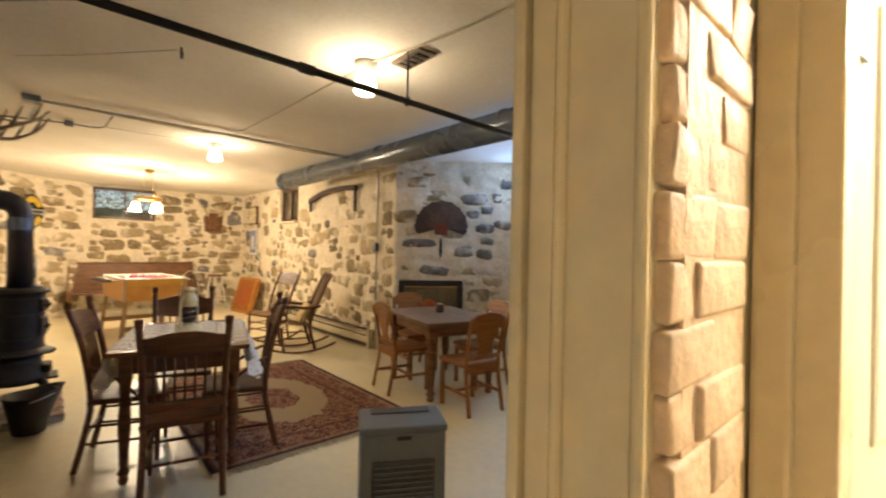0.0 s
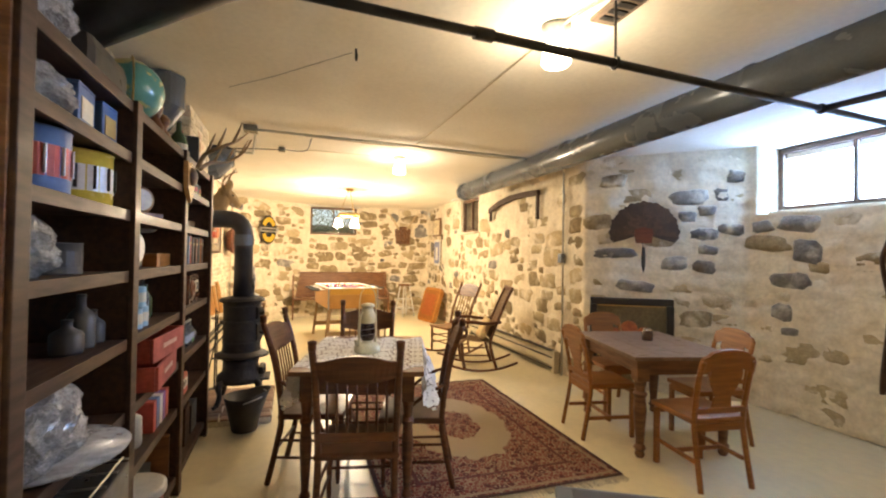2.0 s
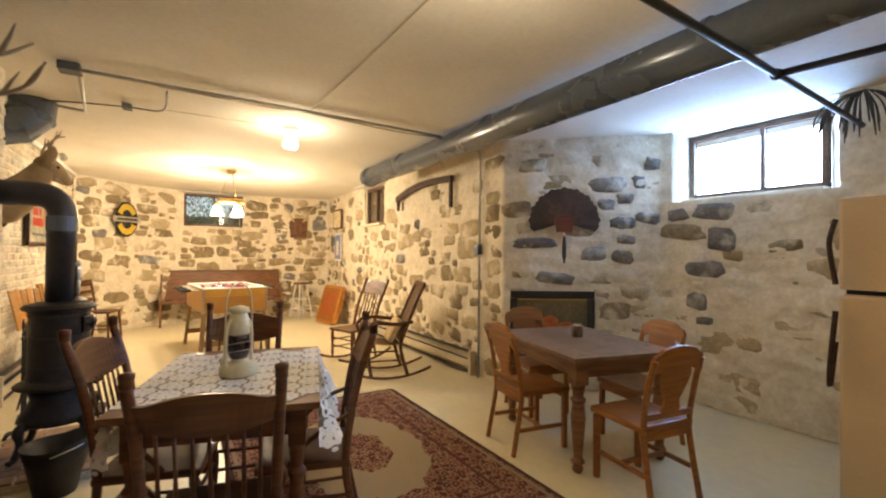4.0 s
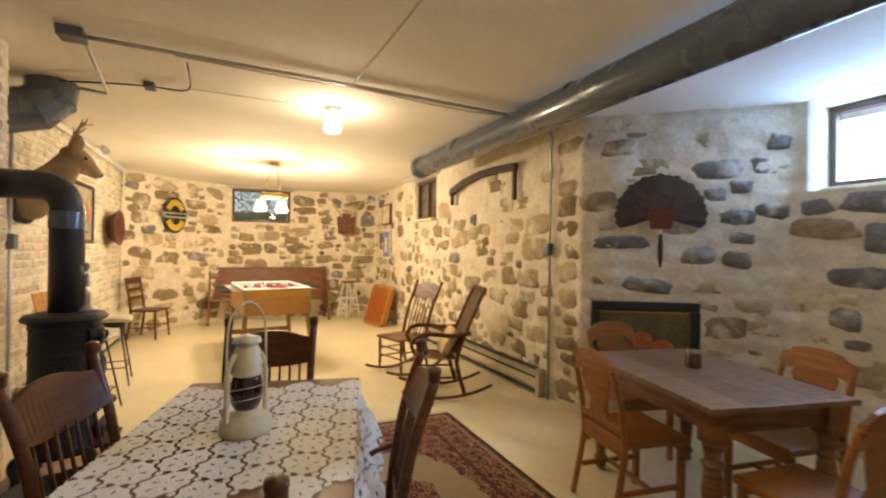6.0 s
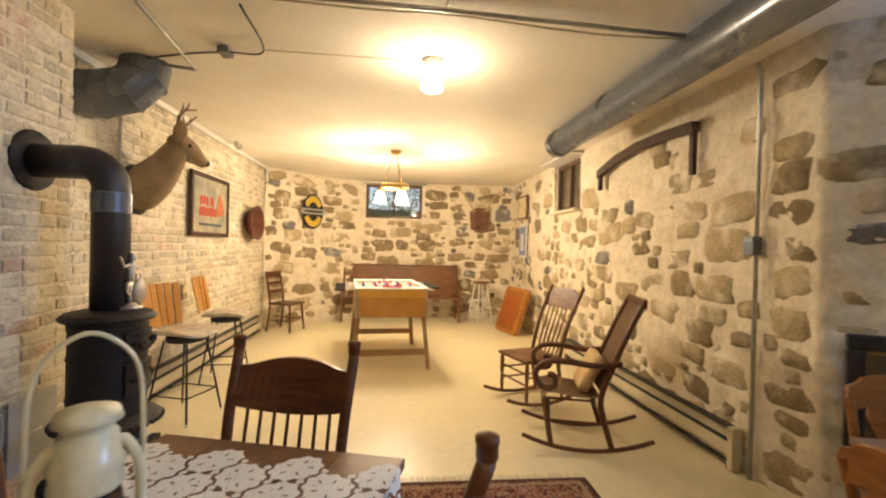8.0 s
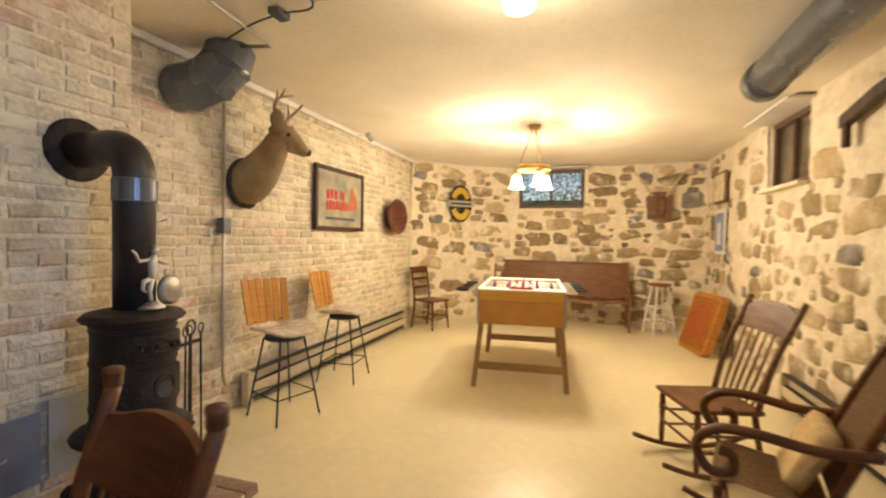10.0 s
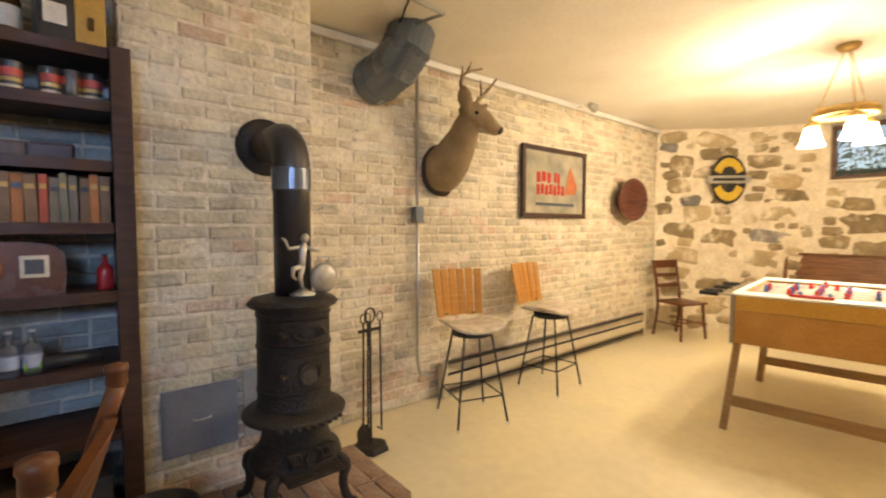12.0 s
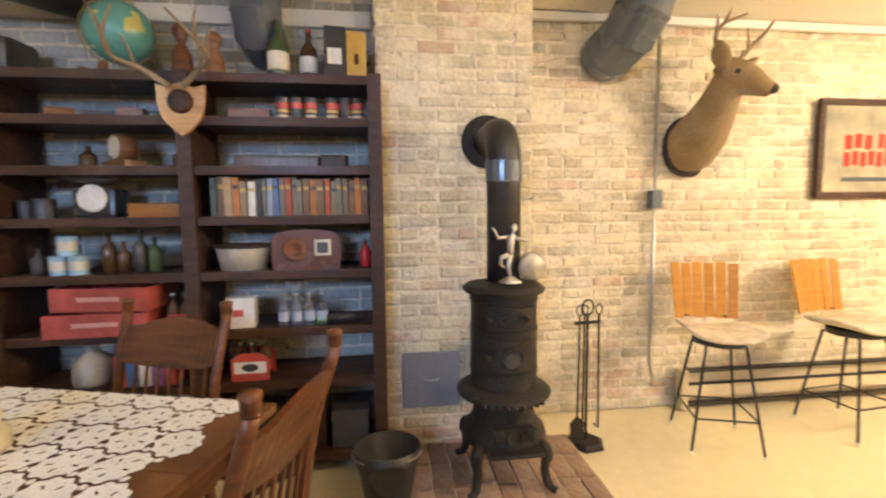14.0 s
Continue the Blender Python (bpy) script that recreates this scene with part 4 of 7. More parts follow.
r2 = thing("rocking_chair", "brown armless rocking chair with a pressed crest rail and spindles", "rocking chair", pose(-7.74, 3.42, 0, 0, 0, 197))
for sx in (-1, 1):
    x = sx * 0.21
    part("rocker", rocker_runner(x, 0.36), M_MIDWOOD, r2, smooth=True)
    part("front_leg", lathe(B(), [(0.012, 0.04), (0.018, 0.12), (0.014, 0.2), (0.02, 0.3), (0.016, 0.40)], 10, Matrix.Translation((x, 0.17, 0))), M_MIDWOOD, r2, smooth=True)
    part("back_leg", cyl(B(), (x, -0.22, 0.04), (x, -0.16, 0.40), 0.014, 0.018, 10), M_MIDWOOD, r2)
    part("back_post", tube(B(), curve([(x, -0.17, 0.40), (x * 1.04, -0.26, 0.72), (x * 1.1, -0.42, 1.06)], 6), 0.018, 8), M_MIDWOOD, r2, smooth=True)
    for z in (0.17, 0.27):
        part("stretcher", cyl(B(), (x, 0.17, z), (x, -0.2, z), 0.009, None, 8), M_MIDWOOD, r2)
part("seat", box(B(), (0, 0, 0.415), (0.46, 0.42, 0.03), 0.012), M_MIDWOOD, r2)
for z in (0.2, 0.3):
    part("stretcher", cyl(B(), (-0.21, 0.17, z), (0.21, 0.17, z), 0.009, None, 8), M_MIDWOOD, r2)
tilt2 = Matrix.Translation((0, -0.185, 0.42)) @ Matrix.Rotation(radians(20), 4, "X")
part("crest_rail", plate(B(), [(-0.22, 0.46), (0.22, 0.46), (0.22, 0.60), (0.12, 0.655), (0, 0.665), (-0.12, 0.655), (-0.22, 0.60)], 0.022, tilt2), M_MIDWOOD, r2)
for k in range(6):
    xx = (k - 2.5) * 0.062
    part("spindle", tube(B(), [tilt2 @ Vector((xx * 0.9, 0, 0.0)), tilt2 @ Vector((xx, 0, 0.18)), tilt2 @ Vector((xx * 1.05, 0, 0.47))], [0.006, 0.0095, 0.006], 8), M_MIDWOOD, r2, smooth=True)

# ---- bar stools ----
M_MAPLE = wood("golden_bar_maple", (0.56, 0.27, 0.055), (0.46, 0.20, 0.038), 0.3)
M_SEATPAD = mat("faded_print_vinyl", (0.70, 0.62, 0.50), 0.5, 0, 0.25, 16, 0.2, (0.46, 0.38, 0.28), 40)
for x, y, rz in ((-7.47, 0.47, -18), (-8.42, 0.44, 6)):
    bs = thing("bar_stool", "swivel bar stool with a slatted maple back and black wire legs", "stool", pose(x, y, 0, 0, 0, rz), "bar stools along the brick wall")
    pad = lathe(B(), [(0, 0.645), (0.10, 0.647), (0.185, 0.652), (0.21, 0.662), (0.212, 0.674), (0.195, 0.684), (0.10, 0.690), (0, 0.692)], 32)
    for v in pad.verts:
        q = math.atan2(v.co.y, v.co.x)
        k = (abs(math.cos(q)) ** 5 + abs(math.sin(q)) ** 5) ** -0.2
        v.co.x, v.co.y = v.co.x * k, v.co.y * k * 0.94
        v.co.z += 0.9 * v.co.x ** 2 - 0.25 * v.co.y ** 2
    part("seat", pad, M_SEATPAD, bs, "worn pale vinyl seat", smooth=True)
    part("swivel_plate", lathe(B(), [(0.10, 0.60), (0.14, 0.61), (0.14, 0.645), (0.10, 0.646)], 20), M_BLACK, bs)
    ft = [(-0.19, -0.19), (0.19, -0.19), (0.19, 0.19), (-0.19, 0.19)]
    for a, b in ft:
        lg = part("leg", cyl(B(), (a, b, 0.012), (a * 0.55, b * 0.55, 0.62), 0.008, None, 8), M_BLACK, bs)
        part("foot_cap", cyl(B(), (a, b, 0), (a, b, 0.02), 0.011, 0.009, 8), M_WHITE, lg)
    k = 0.86
    for (a, b), (c, d) in zip(ft, ft[1:] + ft[:1]):
        part("footrest", cyl(B(), (a * k, b * k, 0.20), (c * k, d * k, 0.20), 0.006, None, 8), M_BLACK, bs)
    for j in range(6):
        xx = (j - 2.5) * 0.062
        yy = -0.20 - 0.03 * (1 - (xx / 0.17) ** 2)
        m = Matrix.Translation((xx, yy, 0.71)) @ Matrix.Rotation(radians(12), 4, "X") @ Matrix.Rotation(xx * 1.2, 4, "Z") @ Matrix.Rotation(xx * 0.35, 4, "Y")
        part("back_slat", box(B(), (0, 0, 0.175), (0.0605, 0.012, 0.35 + 0.012 * (j % 2)), 0.005, m), M_MAPLE, bs)
    part("back_bracket", tube(B(), [(-0.16, -0.21, 0.72), (0, -0.245, 0.72), (0.16, -0.21, 0.72)], 0.008, 8), M_BLACK, bs)



# ---- stove ----
sv = thing("wood_stove", "black cast iron pot-belly stove with a tall flue", "stove", pose(-6.09, 0.71, 0.062))
part("barrel", lathe(B(), [(0.145, 0.44), (0.172, 0.46), (0.172, 0.50), (0.166, 0.52), (0.164, 0.92), (0.172, 0.94), (0.172, 0.955)], 36), M_IRON, sv, smooth=True)
part("lid", lathe(B(), [(0.0, 1.0), (0.12, 1.0), (0.185, 0.985), (0.205, 0.965), (0.195, 0.95), (0.165, 0.95)], 36), M_IRON, sv, "wide round cooking lid")
part("ash_skirt", lathe(B(), [(0.16, 0.495), (0.19, 0.475), (0.225, 0.462), (0.236, 0.452), (0.232, 0.44), (0.19, 0.432), (0.165, 0.42)], 36), M_IRON, sv, smooth=True)
part("base", lathe(B(), [(0.17, 0.42), (0.15, 0.36), (0.165, 0.30), (0.205, 0.26), (0.215, 0.22), (0.20, 0.20), (0.0, 0.20)], 36), M_IRON, sv, smooth=True)
for sx in (-1, 1):
    for sy in (-1, 1):
        leg = curve([(sx * 0.12, sy * 0.12, 0.22), (sx * 0.17, sy * 0.165, 0.20), (sx * 0.165, sy * 0.16, 0.10), (sx * 0.18, sy * 0.18, 0.03), (sx * 0.21, sy * 0.205, 0.012)], 5)
        part("leg", tube(B(), leg, [0.03] * 8 + [0.022] * 8 + [0.018] * (len(leg) - 16), 8), M_IRON, sv, smooth=True)
for z0, h, nm in ((0.79, 0.11, "feed_door"), (0.585, 0.16, "fire_door")):
    bm = B()
    n = 8
    rws = []
    for i in range(n + 1):
        a = radians(90 - 38 + 76 * i / n)
        rws.append([bm.verts.new((r * math.cos(a), r * math.sin(a), z)) for r, z in ((0.164, z0), (0.182, z0 + 0.006), (0.182, z0 + h - 0.006), (0.164, z0 + h))])
    for a, b in zip(rws, rws[1:]):
        for k in range(3):
            bm.faces.new((a[k], a[k + 1], b[k + 1], b[k]))
    bm.faces.new(rws[0]), bm.faces.new(rws[-1])
    d = part(nm, bm, M_IRON, sv)
    part("latch", tube(B(), [(0.10, 0.165, z0 + h / 2), (0.12, 0.19, z0 + h / 2), (0.13, 0.20, z0 + h / 2 + 0.02)], 0.009, 8), M_IRON, d)
part("name_plate", tube(B(), [(0.07 * math.cos(a), 0.186, 0.845 + 0.028 * math.sin(a)) for a in [k * 0.35 for k in range(18)]], 0.007, 6, True), M_IRON, sv)
face = Matrix.Translation((0, 0.178, 0.665)) @ Matrix.Rotation(radians(-90), 4, "X")
part("draft_hole", lathe(B(), [(0.0, 0.004), (0.040, 0.004), (0.044, 0.009), (0.050, 0.009), (0.052, 0.0)], 24, face), M_BLACK, sv)
part("draft_cover", lathe(B(), [(0.0, 0.010), (0.034, 0.010), (0.036, 0.014), (0.0, 0.018)], 20, face @ Matrix.Translation((0.004, 0.014, 0))), mat("worn_iron", (0.075, 0.07, 0.066), 0.5, 0.4, 0.3, 12, 0.3), sv)
for sx in (-1, 1):
    curl = [(sx * (0.03 + 0.05 * k / 12) , 0.187 - 0.010 * k / 12, 0.835 + 0.020 * math.sin(k * 0.8)) for k in range(13)]
    part("scroll", tube(B(), curl, 0.006, 6), M_IRON, sv, smooth=True)
    curl = [(sx * (0.055 + 0.055 * k / 12), 0.212 - 0.018 * k / 12, 0.300 + 0.026 * math.sin(k * 0.7)) for k in range(13)]
    part("scroll", tube(B(), curl, 0.007, 6), M_IRON, sv, smooth=True)
part("medallion", tube(B(), [(0.036 * math.cos(q), 0.213, 0.300 + 0.036 * math.sin(q)) for q in [k * 0.35 for k in range(18)]], 0.007, 6, True), M_IRON, sv)
for k in range(9):
    q = radians(90 + (k - 4) * 9)
    part("skirt_bead", ball(B(), (0.235 * math.cos(q), 0.235 * math.sin(q), 0.443), 0.013, (1, 1, 0.8), 8), M_IRON, sv, smooth=True)
for z in (0.57, 0.77, 0.915):
    part("barrel_band", lathe(B(), [(0.163, z - 0.008), (0.170, z - 0.005), (0.170, z + 0.005), (0.163, z + 0.008)], 36), M_IRON, sv)
part("ash_door", box(B(), (0, 0.185, 0.30), (0.20, 0.05, 0.07), 0.012), M_IRON, sv)
part("ash_lip", box(B(), (0, 0.21, 0.225), (0.26, 0.10, 0.02), 0.008), M_IRON, sv)
# flue: up, elbow, into the chimney
pipe_pts = [(0, 0, 0.99), (0, 0, 1.60)] + [(0, -0.13 + 0.13 * math.cos(a), 1.60 + 0.13 * math.sin(a)) for a in [radians(x) for x in (18, 36, 54, 72, 90)]] + [(0, -0.37, 1.73)]
part("flue_pipe", tube(B(), pipe_pts, 0.083, 28), mat("dark_stovepipe", (0.055, 0.052, 0.055), 0.42, 0.5, 0.2, 6, 0.05), sv, smooth=True)
part("pipe_band", lathe(B(), [(0.084, 1.48), (0.088, 1.485), (0.088, 1.58), (0.084, 1.585)], 28), M_STEELPAINT, sv, "shiny grey pipe sleeve")
part("damper_handle", tube(B(), [(-0.08, 0, 1.40), (-0.13, 0, 1.40), (-0.15, 0.02, 1.41)], 0.005, 6), M_GALV, sv)
part("wall_collar", lathe(B(), [(0.083, 0.02), (0.11, 0.022), (0.12, 0.012), (0.145, 0.012), (0.15, 0.0)], 32, Matrix.Translation((0, -0.362, 1.73)) @ Matrix.Rotation(radians(-90), 4, "X")), M_IRON, sv, smooth=True)

# statuette and dented plate on the lid
sta = B()
lathe(sta, [(0, 0), (0.055, 0), (0.058, 0.008), (0.03, 0.022), (0.02, 0.03), (0, 0.032)], 20)
tube(sta, [(0.0, 0, 0.03), (0.012, 0, 0.08), (0.0, 0, 0.135)], [0.010, 0.012, 0.016], 8)
tube(sta, [(0.0, 0, 0.135), (0.045, 0.01, 0.125), (0.05, 0.01, 0.09), (0.03, 0.01, 0.075)], [0.014, 0.012, 0.009, 0.006], 8)
tube(sta, [(0.0, 0, 0.135), (0.0, 0, 0.17), (-0.004, 0, 0.215), (-0.012, 0, 0.24)], [0.018, 0.017, 0.022, 0.010], 8)
tube(sta, [(0.01, 0, 0.222), (0.06, 0, 0.215), (0.075, 0, 0.25), (0.09, 0, 0.265)], [0.009, 0.008, 0.007, 0.005], 8)
tube(sta, [(-0.02, 0, 0.22), (-0.055, 0, 0.205), (-0.085, 0, 0.20)], [0.009, 0.008, 0.006], 8)
ball(sta, (-0.015, 0, 0.262), 0.019, (1, 1, 1.2), 10)
s = part("statuette", sta, mat("tarnished_silver", (0.62, 0.60, 0.55), 0.35, 0.8, 0.2, 30, 0.1), None, smooth=True)
s.matrix_world = pose(-6.10, 0.80, 1.063)
tagged(s, "silver dancing figure ornament on the stove lid", "statuette")
pl = thing("round_flask", "dented round metal flask on the stove lid", "flask", pose(-6.215, 0.775, 1.063, 0, 0, 10))
part("body", lathe(B(), [(0, -0.022), (0.055, -0.020), (0.072, -0.008), (0.072, 0.008), (0.055, 0.020), (0, 0.022)], 28, Matrix.Translation((0, 0, 0.073)) @ Matrix.Rotation(radians(90), 4, "X")), mat("dull_pewter", (0.42, 0.41, 0.38), 0.45, 0.7, 0.25, 14, 0.15), pl, smooth=True)
part("handle", tube(B(), [(-0.03, 0, 0.14), (-0.03, 0, 0.17), (0.03, 0, 0.17), (0.03, 0, 0.14)], 0.004, 6), M_GALV, pl)

# coal hod
hod = thing("coal_bucket", "black metal coal bucket beside the brick hearth", "bucket", pose(-5.50, 0.80, 0.0))
bm = B()
seg = 32
prof = [(0.095, 0.0), (0.10, 0.01), (0.142, 0.21), (0.165, 0.29)]
rings = []
for r, z in prof + [(0.158, 0.288), (0.09, 0.02)]:
    rings.append([bm.verts.new((r * math.cos(2 * math.pi * i / seg), r * math.sin(2 * math.pi * i / seg) * (1 + 0.25 * (z > 0.22) * max(0, math.sin(2 * math.pi * i / seg))), z + (0.05 * max(0, math.sin(2 * math.pi * i / seg)) if z > 0.22 else 0))) for i in range(seg)])
for a, b in zip(rings, rings[1:]):
    for i in range(seg):
        bm.faces.new((a[i], a[(i + 1) % seg], b[(i + 1) % seg], b[i]))
bm.faces.new(rings[0]), bm.faces.new(rings[-1])
part("body", bm, M_BLACK, hod, smooth=True)
part("bail_handle", tube(B(), curve([(0.165, 0, 0.26), (0.12, 0.12, 0.29), (0, 0.17, 0.30), (-0.12, 0.12, 0.29), (-0.165, 0, 0.26)], 6), 0.004, 6), M_GALV, hod)

# fire irons
fi = thing("fireplace_tools", "black iron fire tool set with a hexagonal base", "fire tools", pose(-6.68, 0.40, 0, 0, 0, 8))
part("base", lathe(B(), [(0, 0), (0.115, 0), (0.115, 0.012), (0.09, 0.03), (0, 0.034)], 6), M_IRON, fi)
part("post", cyl(B(), (0, 0, 0.03), (0, 0, 0.80), 0.008, None, 10), M_IRON, fi)
part("top_ring", tube(B(), [(0.038 * math.sin(a), 0, 0.835 + 0.045 * math.cos(a)) for a in [k * 0.35 for k in range(18)]], 0.006, 6, True), M_IRON, fi)
part("crossbar", box(B(), (0, 0, 0.745), (0.17, 0.016, 0.02), 0.004), M_IRON, fi)
for x, kind in ((-0.07, 0), (0.07, 1), (0.035, 2)):
    tool = part("tool", cyl(B(), (x, 0.018, 0.16), (x * 0.9, 0.018, 0.80), 0.006, None, 8), M_IRON, fi)
    part("loop_handle", tube(B(), [(x * 0.9 + 0.022 * math.sin(a), 0.018, 0.825 + 0.03 * math.cos(a)) for a in [k * 0.45 for k in range(14)]], 0.004, 6, True), M_IRON, tool)
    if kind == 1:
        part("shovel_blade", plate(B(), [(x - 0.04, 0.05), (x + 0.04, 0.05), (x + 0.045, 0.15), (x, 0.19), (x - 0.045, 0.15)], 0.01, Matrix.Translation((0, 0.018, 0))), M_IRON, tool)
    elif kind == 0:
        part("poker_tip", tube(B(), [(x, 0.018, 0.16), (x, 0.018, 0.10), (x + 0.03, 0.018, 0.13)], 0.007, 6), M_IRON, tool)

# cleanout door in the chimney
cd = thing("cleanout_door", "grey painted metal cleanout hatch in the chimney breast", "hatch", pose(-5.755, 0.362, 0.44))
part("plate", box(B(), (0, 0, 0), (0.335, 0.012, 0.325), 0.004), mat("blue_grey_hatch_paint", (0.26, 0.28, 0.33), 0.4, 0.2, 0.15, 5, 0.05), cd)
part("handle", tube(B(), curve([(-0.04, 0.008, 0), (-0.02, 0.022, 0), (0.02, 0.022, 0), (0.04, 0.008, 0)], 5), 0.004, 6), M_GALV, cd)

cd2 = thing("cleanout_door", "pale grey metal cleanout plate behind the stove", "hatch", pose(-6.10, 0.362, 0.46))
part("plate", box(B(), (0, 0, 0), (0.30, 0.012, 0.36), 0.004), mat("pale_grey_hatch_paint", (0.42, 0.42, 0.40), 0.45, 0.2, 0.15, 5, 0.05), cd2)
part("handle", tube(B(), curve([(-0.04, 0.008, 0), (-0.02, 0.022, 0), (0.02, 0.022, 0), (0.04, 0.008, 0)], 5), 0.004, 6), M_GALV, cd2)

# ---- baseboard heaters, conduits, ceiling trim ----
M_BEIGE = mat("beige_heater_enamel", (0.60, 0.52, 0.36), 0.45, 0, 0.12, 4, 0.03)


def heater(m, length, label):
    h = thing("baseboard_heater", label, "heater", m, kind="structure")
    part("back_plate", box(B(), (0, 0.008, 0.15), (length, 0.012, 0.26), 0.003), M_BEIGE, h)
    part("front_cover", box(B(), (0, 0.062, 0.135), (length, 0.008, 0.085), 0.003), M_BEIGE, h)
    # solid black strip drawn for the shade inside the open top slot
    part("top_cover", box(B(), (0, 0.035, 0.275), (length, 0.065, 0.014), 0.005), M_BLACK, h, "black strip in place of the shaded top slot")
    part("fins", box(B(), (0, 0.035, 0.15), (length - 0.04, 0.045, 0.06)), M_IRON, h)
    part("bottom_lip", box(B(), (0, 0.05, 0.05), (length, 0.03, 0.012), 0.003), M_BLACK, h)
    for sx in (-1, 1):
        part("end_cap", box(B(), (sx * (length / 2 - 0.02), 0.036, 0.145), (0.05, 0.075, 0.28), 0.006), M_BEIGE, h)
    return h


heater(pose(-9.2, 0.02, 0, 0, 0, 0), 3.35, "long beige baseboard heater along the brick wall")
heater(pose(-7.75, 4.40, 0, 0, 0, 180), 2.85, "long beige baseboard heater along the stone wall")


def conduit(name, pts, r, label, boxes=(), material=None):
    c = thing(name, label, "conduit", None, "", "structure")
    part("pipe", tube(B(), pts, r, 10), material or M_GALV, c, smooth=True)
    for p, s in boxes:
        part("junction_box", box(B(), p, s, 0.006), M_STEELPAINT, c)
    return c


conduit("wall_conduit", [(-7.31, 0.035, 2.62), (-7.31, 0.035, 0.34), (-7.33, 0.04, 0.24), (-7.45, 0.05, 0.20)], 0.013, "galvanised electrical conduit on the brick wall", [((-7.305, 0.045, 1.47), (0.075, 0.06, 0.12))])
conduit("wall_conduit", [(-6.24, 4.385, 0.0), (-6.24, 4.385, 2.56), (-6.26, 4.37, 2.62)], 0.014, "galvanised electrical conduit on the stone wall", [((-6.26, 4.375, 1.47), (0.08, 0.06, 0.12))])
Z = CEIL - 0.03
conduit("ceiling_conduit", [(-5.93, 0.78, Z), (-5.96, 2.35, Z), (-6.02, 3.80, Z)], 0.013, "thin conduit with cables across the ceiling", [((-5.93, 0.76, Z), (0.12, 0.12, 0.055)), ((-6.68, 1.02, Z), (0.11, 0.07, 0.04))])
conduit("ceiling_conduit", [(-5.99, 0.80, Z), (-7.02, 0.70, Z), (-6.95, 0.45, Z)], 0.012, "shiny conduit on the ceiling beside the duct elbow")
conduit("ceiling_cable", curve([(-6.95, 0.3, Z + 0.01), (-6.75, 0.75, Z), (-6.68, 1.02, Z), (-6.63, 1.27, Z), (-6.07, 1.31, Z)], 6), 0.006, "loose cable clipped to the ceiling", (), M_BLACK)
conduit("ceiling_cable", curve([(-6.63, 1.27, Z + 0.01), (-6.64, 1.8, Z + 0.014), (-6.65, 2.35, Z + 0.014)], 6), 0.004, "thin wire to the ceiling lamp", (), M_BEIGE)
conduit("ceiling_cable", curve([(-5.98, 1.25, Z), (-5.99, 2.0, Z - 0.012), (-6.0, 2.4, Z), (-6.04, 3.2, Z - 0.018), (-6.05, 3.78, Z)], 6), 0.006, "sagging cable beside the ceiling conduit", (), M_BEIGE)
conduit("ceiling_cable", curve([(-5.96, 2.36, Z + 0.012), (-4.97, 2.39, Z + 0.016), (-4.0, 2.40, Z + 0.016), (-3.45, 2.40, Z + 0.012)], 6), 0.005, "thin surface wire along the ceiling", (), M_BEIGE)
conduit("ceiling_cable", curve([(-3.35, 2.40, Z + 0.012), (-2.7, 2.52, Z + 0.016), (-1.4, 2.6, Z + 0.012)], 6), 0.006, "thin surface wire towards the doorway", (), M_BEIGE)
bm = B()
box(bm, (-8.78, 0.03, CEIL - 0.035), (4.95, 0.04, 0.05), 0.006)
box(bm, (-4.1, 0.125, 2.51), (2.7, 0.04, 0.095), 0.006)
tagged(part("trim", bm, M_WHITE), "white painted strip along the top of the brick wall", "trim", kind="structure")
# ceiling hook
hk = thing("ceiling_hook", "small black hook in the ceiling", "hook", pose(-4.02, 1.47, CEIL))
part("shank", tube(B(), [(0, 0, 0), (0, 0, -0.05), (0.015, 0, -0.07), (0.03, 0, -0.06), (0.03, 0, -0.04)], 0.007, 8), M_BLACK, hk)
conduit("ceiling_cable", [(-4.05, 1.45, Z + 0.018), (-4.6, 1.0, Z + 0.02), (-4.9, 0.7, Z + 0.018)], 0.0016, "thin wire from the hook", (), M_BLACK)

# ---- ducts and black water pipe ----
duct = thing("ceiling_duct", "long round grey sheet metal duct hung under the ceiling", "duct", None)
part("pipe", cyl(B(), (-8.10, 3.82, 2.53), (-1.26, 3.66, 2.49), 0.125, None, 36), M_STEELPAINT, duct, smooth=True)
part("end_collar", cyl(B(), (-8.10, 3.82, 2.53), (-8.24, 3.83, 2.535), 0.134, 0.14, 36), M_STEELPAINT, duct, smooth=True)
for x in (-3.3, -5.2, -7.0):
    y = 3.66 + (x + 1.26) * (3.82 - 3.66) / (-8.10 + 1.26)
    part("seam", cyl(B(), (x, y, 2.50 + (x + 1.26) * -0.0058), (x - 0.03, y, 2.50 + (x + 1.26) * -0.0058), 0.1265, None, 36), M_STEELPAINT, duct)


def elbow(name, pts, r, label):
    """Gored sheet metal elbow: mitred sections in one bend."""
    d = thing(name, label, "duct", None)
    part("bend", tube(B(), pts, r, 24), M_STEELPAINT, d)
    for k in range(1, len(pts) - 1):
        a, b = Vector(pts[k - 1]), Vector(pts[k + 1])
        t = (b - a).normalized()
        p = Vector(pts[k])
        part("seam", cyl(B(), p - t * 0.004, p + t * 0.004, r * 1.03, None, 24), M_STEELPAINT, d)
    return d


